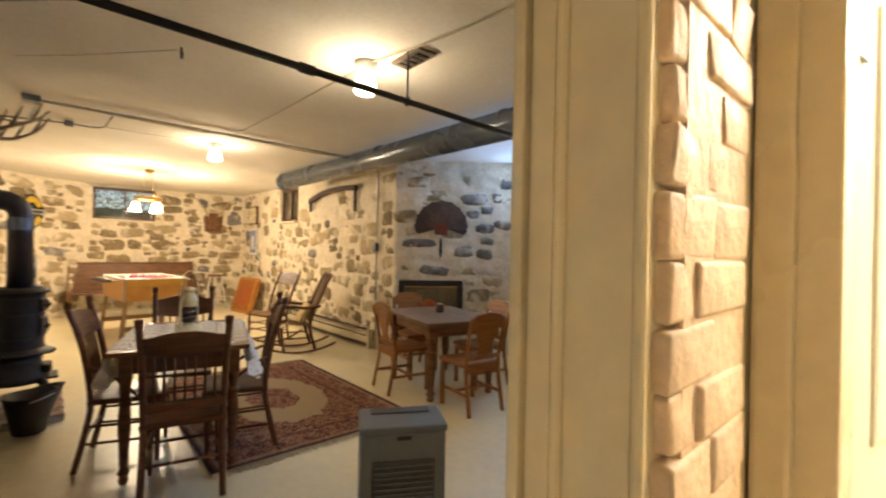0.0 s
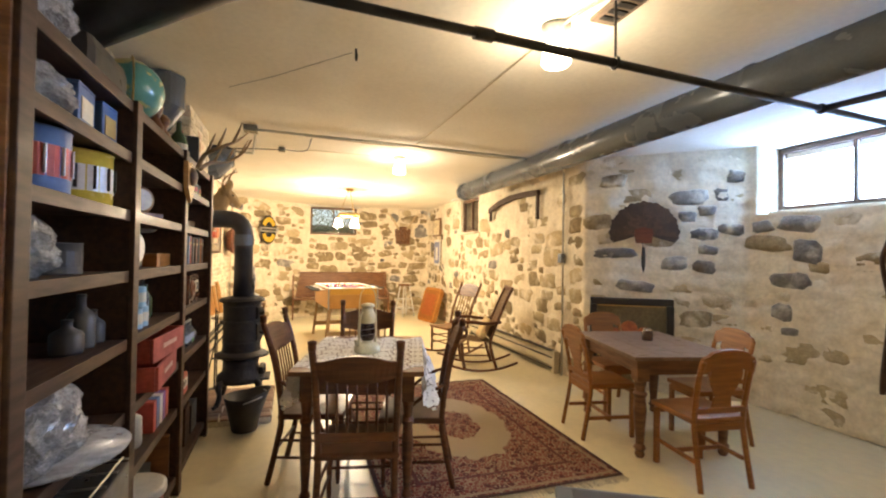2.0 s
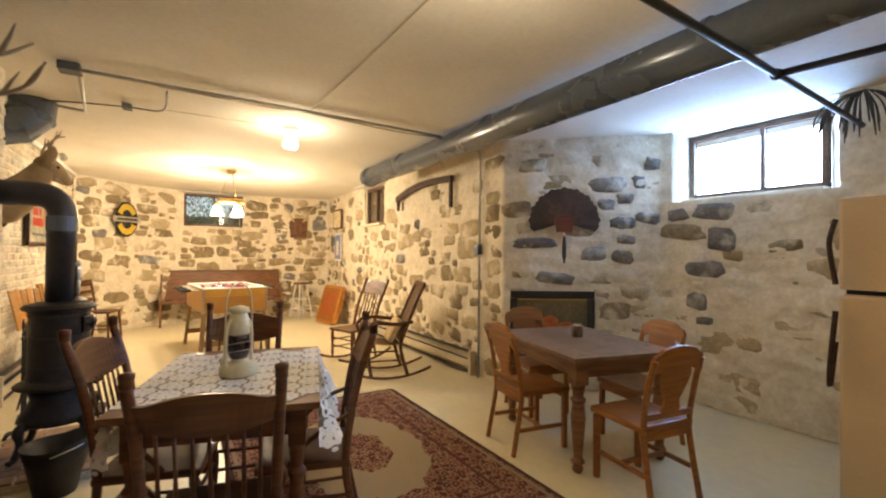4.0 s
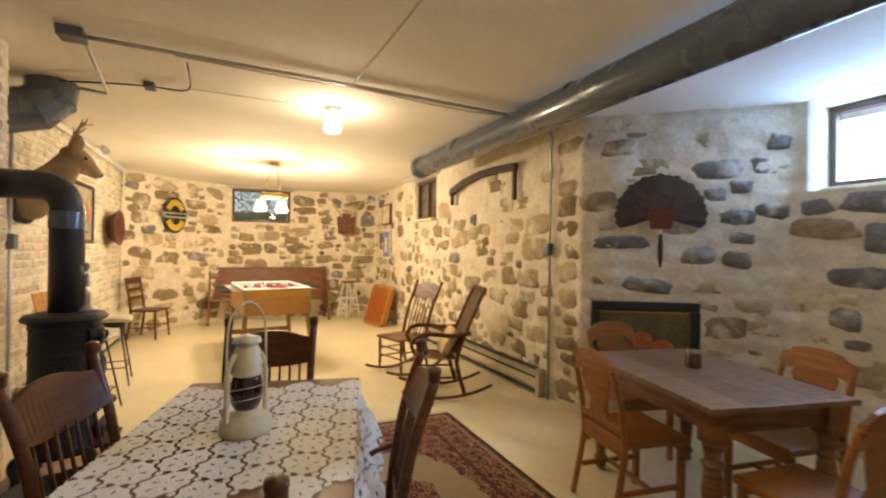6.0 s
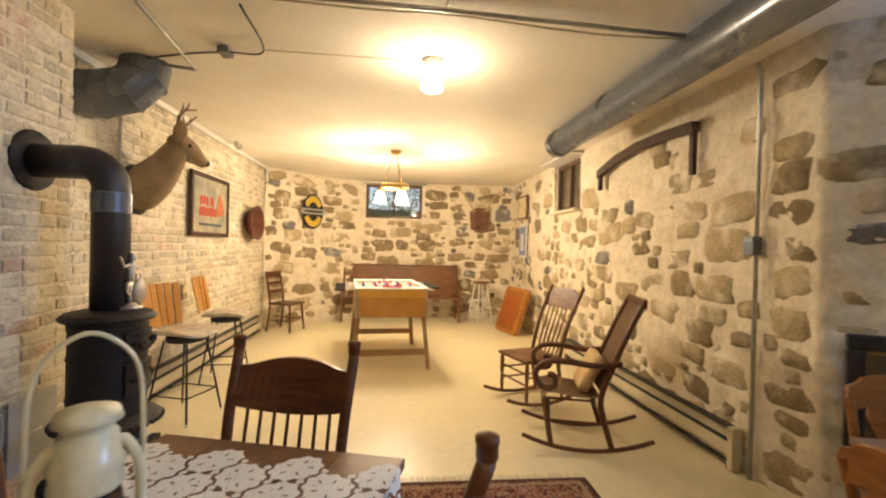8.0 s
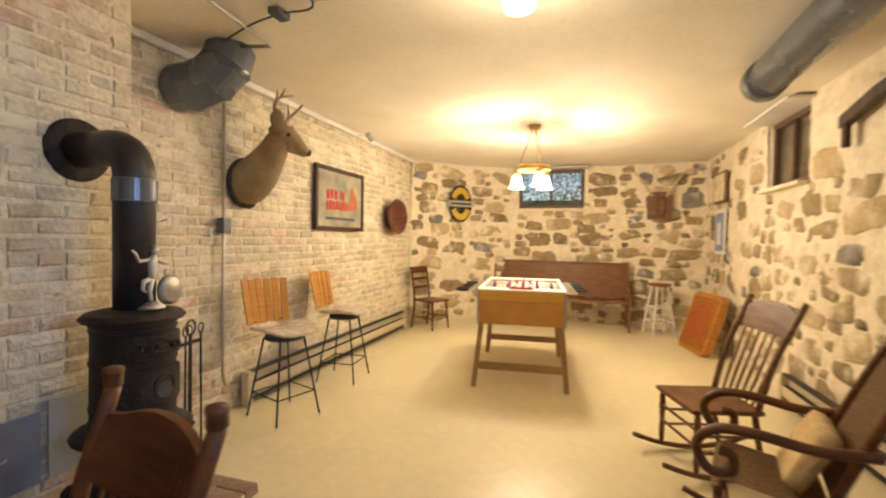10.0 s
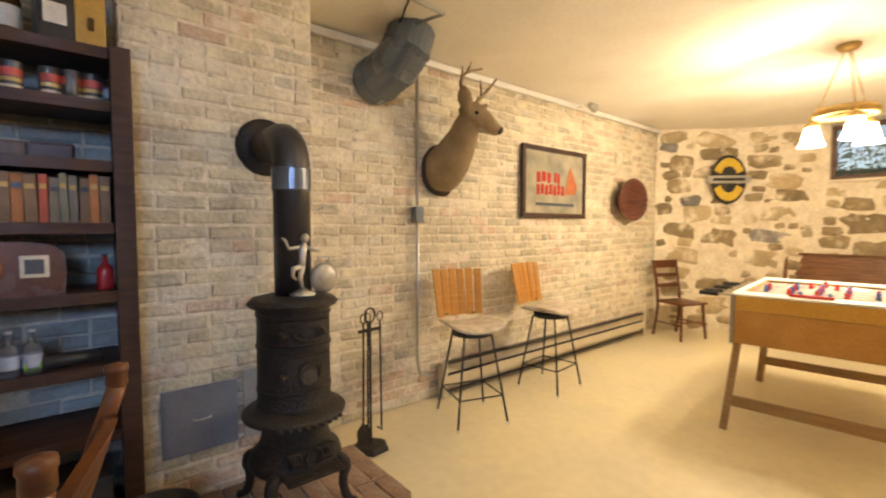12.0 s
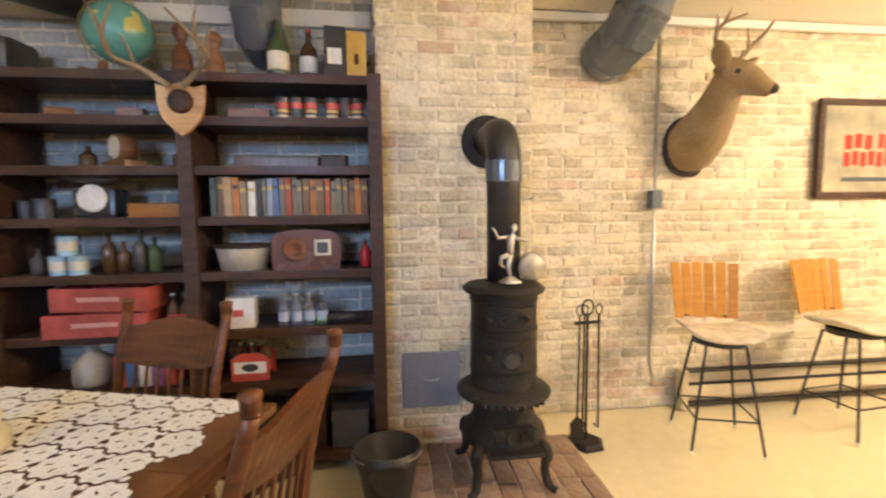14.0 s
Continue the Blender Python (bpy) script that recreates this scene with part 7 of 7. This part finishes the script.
fl = thing("flashlight", "black and green flashlight lying on the bookcase", "flashlight", pose(-5.28, 0.42, SZ[5] + 0.03))
part("barrel", cyl(B(), (0.09, 0.02, 0), (-0.10, 0, 0), 0.028, 0.03, 16), P_BLK, fl, smooth=True)
part("grip", cyl(B(), (0.14, 0.025, -0.002), (0.09, 0.02, 0), 0.024, None, 16), paint("lime_plastic", (0.25, 0.55, 0.04)), fl, "lime green grip")
for x in (-4.42, -4.48):
    bottle("soda_bottle", "red-labelled soda bottle on a bookcase shelf", x, 0.44, SZ[5], 0.032, 0.19, P_BRN, P_RED, P_WHT)
lidd = part("tray_lid", lathe(B(), [(0, 0), (0.20, 0), (0.235, 0.012), (0.24, 0.022), (0, 0.03)], 36), M_BAG, None, smooth=True)
lidd.matrix_world = pose(-3.20, 0.40, SZ[5] - 0.0)
tagged(lidd, "large round grey plastic tray on the bookcase", "tray")
# seventh shelf and below
for q in range(6):
    bottle("soda_bottle", "red-labelled soda bottle in a carton", -4.74 - 0.058 * (q % 3), 0.45 - 0.06 * (q // 3), SZ[6], 0.027, 0.20, P_BRN, P_RED, P_WHT, "bottle", "six soda bottles")
sb = thing("soda_carton", "red and white cardboard carrier round the soda bottles", "carton", pose(-4.798, 0.42, SZ[6]))
for sy in (-1, 1):
    part("panel", plate(B(), [(-0.095, 0.002), (0.095, 0.002), (0.095, 0.12), (0.05, 0.15), (-0.05, 0.15), (-0.095, 0.12)], 0.004, Matrix.Translation((0, sy * 0.066, 0))), P_RED, sb)
part("white_label", box(B(), (0, 0.0695, 0.075), (0.16, 0.003, 0.06)), P_WHT, sb)
part("dark_oval", lathe(B(), [(0, 0), (0.035, 0), (0, 0.002)], 16, Matrix.Translation((0, 0.0712, 0.075)) @ Matrix.Rotation(radians(-90), 4, "X") @ Matrix.Diagonal((1.2, 0.6, 1, 1))), P_BLK, sb)
ck = part("stoneware_crock", lathe(B(), [(0, 0), (0.085, 0), (0.09, 0.02), (0.088, 0.13), (0.04, 0.165), (0.03, 0.20), (0.035, 0.205), (0, 0.207)], 22), paint("grey_stoneware", (0.34, 0.30, 0.24), 0.35), None, smooth=True)
ck.matrix_world = pose(-3.98, 0.38, SZ[6])
tagged(ck, "grey stoneware jug on a bookcase shelf", "jug")
for q in range(5):
    carton("card_box", "bright printed card packet on a bookcase shelf", -4.16 - 0.06 * q, 0.42, SZ[6], (0.055, 0.12, 0.15), (P_RED, P_BLU, P_WHT, paint("purple_card", (0.22, 0.08, 0.30)), P_RED)[q], 0, None, "packet", "row of printed packets")
wc = thing("wire_crate", "black wire-topped plastic crate on a low bookcase shelf", "crate", pose(-3.20, 0.44, SZ[6]))
part("tub", box(B(), (0, 0, 0.08), (0.46, 0.28, 0.15), 0.01), P_BLK, wc)
for q in range(5):
    part("wire", cyl(B(), (-0.21 + 0.105 * q, -0.14, 0.17), (-0.21 + 0.105 * q, 0.14, 0.17), 0.004, None, 6), M_GALV, wc)
for q in range(3):
    part("wire", cyl(B(), (-0.22, -0.12 + 0.12 * q, 0.173), (0.22, -0.12 + 0.12 * q, 0.173), 0.004, None, 6), M_GALV, wc)
cb = thing("candy_bucket", "large purple and orange candy tub with a white rim", "bucket", pose(-3.90, 0.44, SZ[7]))
part("body", lathe(B(), [(0, 0), (0.12, 0), (0.125, 0.01), (0.15, 0.24), (0.14, 0.24), (0.115, 0.02), (0, 0.02)], 28), paint("orange_purple_print", (0.45, 0.16, 0.06), 0.3, second=(0.20, 0.06, 0.26), scale=7), cb, smooth=True)
part("rim", lathe(B(), [(0.148, 0.21), (0.158, 0.215), (0.158, 0.245), (0.145, 0.25)], 28), P_WHT, cb, "white plastic rim")
for x, y, z0, m in ((-3.25, 0.60, 0.0, M_PALE), (-3.22, 0.34, SZ[7], M_SHELF)):
    cr = thing("wooden_crate", "open slatted wooden crate at the foot of the bookcase", "crate", pose(x, y, z0, 0, 0, -6))
    for sy in (-1, 1):
        for zz in (0.06, 0.17):
            part("slat", box(B(), (0, sy * 0.15, zz), (0.52, 0.014, 0.095), 0.003), m, cr)
    for sx in (-1, 1):
        part("end_board", box(B(), (sx * 0.25, 0, 0.115), (0.018, 0.285, 0.21), 0.003), m, cr)
    part("bottom_board", box(B(), (0, 0, 0.008), (0.48, 0.28, 0.012)), m, cr)
for q in range(5):
    carton("storage_box", "dark storage box on the bottom bookcase shelf", -5.30 + 0.24 * q if q < 4 else -4.15, 0.34, SZ[7], (0.20, 0.24, 0.20 + 0.05 * (q % 2)), (P_GREY, M_SHELF, P_BLK, M_MIDWOOD, P_GREY)[q], 3 * q)



# ---- pieces: stones, bricks ----
def stone_mesh(seed):
    """Flat-faced uneven field stone, one unit across: a broken polygon with rough sides."""
    r = random.Random(seed)
    bm = B()
    cut = lambda: r.uniform(0.08, 0.30)
    c = [cut() for _ in range(8)]
    lean = r.uniform(-0.10, 0.10)
    raw = [(-0.5 + c[0], -0.5), (0.5 - c[1], -0.5), (0.5, -0.5 + c[2]), (0.5, 0.5 - c[3]), (0.5 - c[4], 0.5), (-0.5 + c[5], 0.5), (-0.5, 0.5 - c[6]), (-0.5, -0.5 + c[7])]
    raw = [(x + lean * z + r.uniform(-0.09, 0.07), z * (1 + lean * x) + r.uniform(-0.10, 0.08)) for x, z in raw]
    loop = []
    for (x, z), (x2, z2) in zip(raw, raw[1:] + raw[:1]):
        loop.append((x, z))
        k = r.uniform(0.35, 0.65)
        loop.append((x + (x2 - x) * k + r.uniform(-0.035, 0.035), z + (z2 - z) * k + r.uniform(-0.035, 0.035)))
    n = len(loop)
    rings = [[], [], []]
    for x, z in loop:
        rings[0].append(bm.verts.new((x * 1.06, 0.03, z * 1.06)))
        rings[1].append(bm.verts.new((x * 0.98, 0.004 + r.uniform(-0.003, 0.004), z * 0.97)))
        k = r.uniform(0.70, 0.82)
        rings[2].append(bm.verts.new((x * k, -0.012 + r.uniform(-0.004, 0.004), z * k)))
    mid = bm.verts.new((r.uniform(-0.1, 0.1), -0.015 + r.uniform(-0.005, 0.004), r.uniform(-0.1, 0.1)))
    for a, b in zip(rings, rings[1:]):
        for i in range(n):
            bm.faces.new((a[i], a[(i + 1) % n], b[(i + 1) % n], b[i]))
    for i in range(n):
        bm.faces.new((rings[2][i], rings[2][(i + 1) % n], mid))
    bmesh.ops.recalc_face_normals(bm, faces=bm.faces)
    me = bpy.data.meshes.new("stone")
    bm.to_mesh(me)
    bm.free()
    me.polygons.foreach_set("use_smooth", [True] * len(me.polygons))
    return me


SIZES = ((500, 0.34, 0.52, 0.17, 0.27), (2600, 0.24, 0.40, 0.15, 0.22), (3600, 0.17, 0.28, 0.11, 0.16), (1600, 0.10, 0.17, 0.07, 0.11))


def stones(wall, L, at, holes, seed, rule, middle, placed=()):
    """Rubble: large stones first, smaller ones in what is left between them."""
    r = random.Random(seed)
    base = [stone_mesh(seed * 31 + k) for k in range(18)]
    sets = {}
    for k, me in enumerate(base):
        for j, m in enumerate((M_STONE, M_STONE2, M_STONE3)):
            c = me.copy()
            c.materials.append(m)
            sets[k, j] = c
    laid = []
    grid = {}
    for k, (u, z, w, h) in enumerate(placed):
        grid.setdefault((int(u / 0.55), int(z / 0.55)), []).append((u, z, w, h, 0 if k % 5 == 0 else 1))
    for tries, w0, w1, h0, h1 in SIZES:
        for _ in range(tries):
            w, h = r.uniform(w0, w1), r.uniform(h0, h1)
            u, z = r.uniform(w / 2, L[-1] - w / 2), r.uniform(h / 2 + 0.01, CEIL - h / 2 - 0.01)
            keep, dull, grey = rule(u, z)
            if in_hole(u, z, holes, 0.42 * max(w, h)) or min(abs(u - b) for b in L[1:-1]) < w * 0.52:
                continue
            cell = (int(u / 0.55), int(z / 0.55))
            near = [s for i in (-1, 0, 1) for k in (-1, 0, 1) for s in grid.get((cell[0] + i, cell[1] + k), ())]
            g = r.uniform(-0.035, 0.006)
            if any(abs(u - s[0]) < (w + s[2]) / 2 + g and abs(z - s[1]) < (h + s[3]) / 2 + g for s in near):
                continue
            q = r.random()
            s = (u, z, w, h, 2 if q < dull else (1 if q < dull + grey else 0))
            grid.setdefault(cell, []).append(s)
            laid.append(s)
    laid = [s for s in laid if r.random() < rule(s[0], s[1])[0]] + [s for c in grid.values() for s in c if s[:4] in placed]
    laid.sort(key=lambda s: abs(s[0] - middle))
    rest = {0: ([], []), 1: ([], []), 2: ([], [])}
    for k, (u, z, w, h, j) in enumerate(laid):
        p, a = at(u, z, ((0.006 if (u, z, w, h) in placed else -0.008) if placed and u < NL[3] else 0.001) + r.uniform(-0.003, 0.004))
        m = Matrix.Translation(p) @ Matrix.Rotation(a + math.pi, 4, "Z") @ Matrix.Rotation(r.uniform(-0.16, 0.16), 4, "Y") @ Matrix.Diagonal((w, 1.0, h, 1))
        if k < 298:
            ob = new("stone", sets[r.randrange(18), j])
            ob.parent = wall
            ob.matrix_local = m
        else:
            me = base[r.randrange(18)]
            vs, fs = rest[j]
            o = len(vs)
            vs.extend([tuple(m @ v.co) for v in me.vertices])
            fs.extend([[o + i for i in f.vertices] for f in me.polygons])
    for j, (vs, fs) in rest.items():
        if vs:
            me = bpy.data.meshes.new("stonework")
            me.from_pydata(vs, [], fs)
            me.polygons.foreach_set("use_smooth", [True] * len(fs))
            me.materials.append((M_STONE, M_STONE2, M_STONE3)[j])
            ob = new("stonework", me)
            ob.parent = wall
            tagged(ob, kind="stuff")


def west_rule(u, z):
    return 0.93, 0.52, 0.06


def north_rule(u, z):
    if u < NL[1]:
        return 0.30, 1.0, 0.0
    if u < NL[3]:
        return 0.45, 1.0, 0.0
    if z > 2.0:
        return 0.42, 0.75, 0.05
    return 0.93, 0.58, 0.04


# the dark stones that stand clear of the plaster on the breast and in the window bay
BREAST = ((5.0, 1.90, 0.32, 0.17), (4.85, 1.54, 0.47, 0.11), (4.22, 1.43, 0.25, 0.15), (3.92, 1.41, 0.24, 0.16), (4.63, 1.18, 0.46, 0.13), (4.01, 0.83, 0.30, 0.19), (3.90, 1.59, 0.20, 0.11), (3.93, 1.76, 0.29, 0.14), (4.10, 1.95, 0.19, 0.14), (3.90, 2.01, 0.21, 0.12), (4.85, 2.37, 0.26, 0.15), (4.07, 2.16, 0.40, 0.17))
BAY = ((3.68, 1.81, 0.25, 0.13), (3.40, 1.83, 0.24, 0.14), (3.04, 1.83, 0.36, 0.17), (3.41, 1.66, 0.56, 0.16), (2.98, 1.57, 0.25, 0.22), (3.13, 1.30, 0.36, 0.17), (3.21, 0.98, 0.20, 0.18), (3.13, 0.80, 0.17, 0.09), (2.50, 1.50, 0.25, 0.12), (3.78, 2.18, 0.14, 0.16), (3.64, 2.37, 0.18, 0.13))
stones(bpy.data.objects["wall_north"], NL, n_at, N_HOLES, 11, north_rule, NL[3] + 0.8, BREAST + BAY)
stones(bpy.data.objects["wall_west"], WL, w_at, W_HOLES, 23, west_rule, WL[-1] / 2)


def brick_mesh(seed, w, h, d=0.03, wobble=0.006):
    """Chipped brick face, chamfered, front towards local -y."""
    r = random.Random(seed)
    bm = B()
    back = [bm.verts.new((x, d, z)) for x, z in ((-w / 2, -h / 2), (w / 2, -h / 2), (w / 2, h / 2), (-w / 2, h / 2))]
    j = lambda a: a + r.uniform(-wobble, wobble)
    rim = [bm.verts.new((j(x), 0.002, j(z))) for x, z in ((-w / 2, -h / 2), (w / 2, -h / 2), (w / 2, h / 2), (-w / 2, h / 2))]
    c = 0.010
    front = [bm.verts.new((j(x), -0.004 + r.uniform(-0.003, 0.003), j(z))) for x, z in ((-w / 2 + c, -h / 2 + c), (w / 2 - c, -h / 2 + c), (w / 2 - c, h / 2 - c), (-w / 2 + c, h / 2 - c))]
    for a, b in ((back, rim), (rim, front)):
        for i in range(4):
            bm.faces.new((a[i], a[(i + 1) % 4], b[(i + 1) % 4], b[i]))
    bm.faces.new(front)
    bmesh.ops.recalc_face_normals(bm, faces=bm.faces)
    me = bpy.data.meshes.new("brick")
    bm.to_mesh(me)
    bm.free()
    return me


M_BRICKRED = smeared("bare_pink_brick", (0.60, 0.42, 0.29), (0.66, 0.52, 0.38), 0.50, 0.12, (0.76, 0.68, 0.56))
M_BRICKGREY = mat("pale_grey_painted_brick", (0.46, 0.45, 0.40), 0.8, 0, 0.25, 5, 0.5, None, 50, 0.08, world_space=True)
M_PEACH = mat("peach_painted_brick", (0.80, 0.59, 0.41), 0.6, 0, 0.12, 8, 0.5, None, 50, 0.05)


def bricks(owner, place, length, top, mats, seed, limit, red=0.07, bw=0.208, bh=0.061, joint=0.012, z0=0.0, name="brick", wobble=0.006):
    """Running bond over a length; place(u, z) gives the pose. First ones as parts, rest joined."""
    r = random.Random(seed)
    full = [brick_mesh(seed * 7 + k, bw, bh, 0.03, wobble) for k in range(12)]
    sets = {}
    for k, me in enumerate(full):
        for j, m in enumerate(mats):
            c = me.copy()
            c.materials.append(m)
            sets[k, j] = c
    slots = []
    row = 0
    z = z0 + bh / 2 + 0.006
    while z < top - bh / 2:
        u = (bw + joint) / 2 * (row % 2) - (bw + joint) / 2
        if row % 6 == 5:
            step = (bw + joint) / 2
        else:
            step = bw + joint
        while u < length:
            a, b = max(u, 0.0), min(u + step - joint, length)
            if b - a > 0.03:
                slots.append((a, b, z))
            u += step
        z += bh + joint
        row += 1
    slots.sort(key=lambda s: round(s[0] * 1.2))
    rest = [([], []) for _ in mats]
    for n, (a, b, z) in enumerate(slots):
        pr = red + (0.30 if z < 0.32 else 0.0)
        q = r.random()
        j = 0 if len(mats) == 1 or q > pr + 0.36 else (1 if q < pr else (2 if q < pr + 0.22 else 3))
        m = place((a + b) / 2, z) @ Matrix.Translation((r.uniform(-0.004, 0.004), r.uniform(-0.004, 0.003) + (0.009 if r.random() < 0.05 else 0.0), r.uniform(-0.003, 0.003))) @ Matrix.Rotation(r.uniform(-0.025, 0.025), 4, "Y") @ Matrix.Diagonal(((b - a) / bw, 1, 1, 1))
        if n < limit:
            ob = new(name, sets[r.randrange(12), j])
            ob.parent = owner
            ob.matrix_local = m
        else:
            me = full[r.randrange(12)]
            vs, fs = rest[j]
            o = len(vs)
            vs.extend([tuple(m @ v.co) for v in me.vertices])
            fs.extend([[o + i for i in f.vertices] for f in me.polygons])
    for j, (vs, fs) in enumerate(rest):
        if vs:
            me = bpy.data.meshes.new("brickwork")
            me.from_pydata(vs, [], fs)
            me.materials.append(mats[j])
            ob = new("brickwork", me)
            ob.parent = owner
            tagged(ob, kind="stuff")


M_BRICKTAN = smeared("tan_worn_brick", (0.62, 0.53, 0.36), (0.53, 0.45, 0.30), 0.65, 0.14, (0.76, 0.68, 0.52), 4.0)
M_BRICKOLD = smeared("grey_worn_brick", (0.58, 0.52, 0.38), (0.48, 0.43, 0.31), 0.65, 0.14, (0.74, 0.68, 0.55), 4.0)
BM2 = (M_BRICK, M_BRICKRED, M_BRICKTAN, M_BRICKOLD)
FACE = Matrix.Rotation(math.pi, 4, "Z")
bricks(wall_south, lambda u, z: Matrix.Translation((-6.36 - u, -0.013, z)) @ FACE, 4.9, CEIL, BM2, 3, 298)
bricks(chimney, lambda u, z: Matrix.Translation((-5.485 - u, 0.347, z)) @ FACE, 0.86, CEIL, BM2, 4, 160)
bricks(chimney, lambda u, z: Matrix.Translation((-5.477, 0.345 - u, z)) @ Matrix.Rotation(radians(90), 4, "Z"), 0.35, CEIL, BM2, 5, 0)
bricks(wall_shelf, lambda u, z: Matrix.Translation((-2.6 - u, 0.106, z)) @ FACE, 2.86, CEIL, (M_BRICKGREY,), 6, 0)
pier = thing("masonry_pier", "rough brick pier beside the doorway, thick with peach paint", "pier", None, kind="structure")
part("core", box(B(), (-1.103, 1.4565, CEIL / 2), (0.0425, 0.207, CEIL)), M_PEACH, pier)
r = random.Random(12)
zz, row = 0.002, 0
while zz < CEIL - 0.05:
    hh = 0.062 + r.uniform(-0.006, 0.006)
    cuts = [1.318 + r.uniform(-0.006, 0.006), 1.318 + (0.075 if row % 2 else 0.14) + r.uniform(-0.02, 0.02), 1.562 + r.uniform(-0.008, 0.008)]
    for y0, y1 in zip(cuts, cuts[1:]):
        bm = B()
        box(bm, (0, 0, 0), (0.05, y1 - y0 - 0.003, hh), 0.006)
        for v in bm.verts:
            v.co += Vector((0.005, 0.008, 0.007)) * noise.noise(v.co * 30 + Vector((zz * 9, y0, row)))
        bk = part("brick", bm, M_PEACH, pier, smooth=True)
        bk.matrix_local = pose(-1.1055 + r.uniform(-0.004, 0.005), (y0 + y1) / 2, zz + hh / 2, 0, 0, r.uniform(-1.5, 1.5))
    zz += hh + 0.004
    row += 1

hearth = thing("hearth", "low worn red brick hearth pad under the stove", "hearth", pose(-6.09, 0.68, 0))
part("bed", box(B(), (0, 0, 0.022), (0.94, 0.64, 0.044)), M_BRICKM, hearth)
hb = [brick_mesh(90 + k, 0.20, 0.098, 0.05) for k in range(4)]
for me in hb:
    me.materials.append(mat("worn_hearth_brick", (0.34, 0.20, 0.13), 0.9, 0, 0.4, 9, 0.5, (0.44, 0.33, 0.24), 50, 0.35))
r = random.Random(8)
for i in range(9):
    for j in range(3):
        ob = new("brick", hb[r.randrange(4)])
        ob.parent = hearth
        ob.matrix_local = Matrix.Translation((-0.42 + 0.105 * i, -0.21 + 0.212 * j + (0.0 if i % 2 else 0.01), 0.056)) @ Matrix.Rotation(radians(-90), 4, "X") @ Matrix.Rotation(radians(90), 4, "Y")
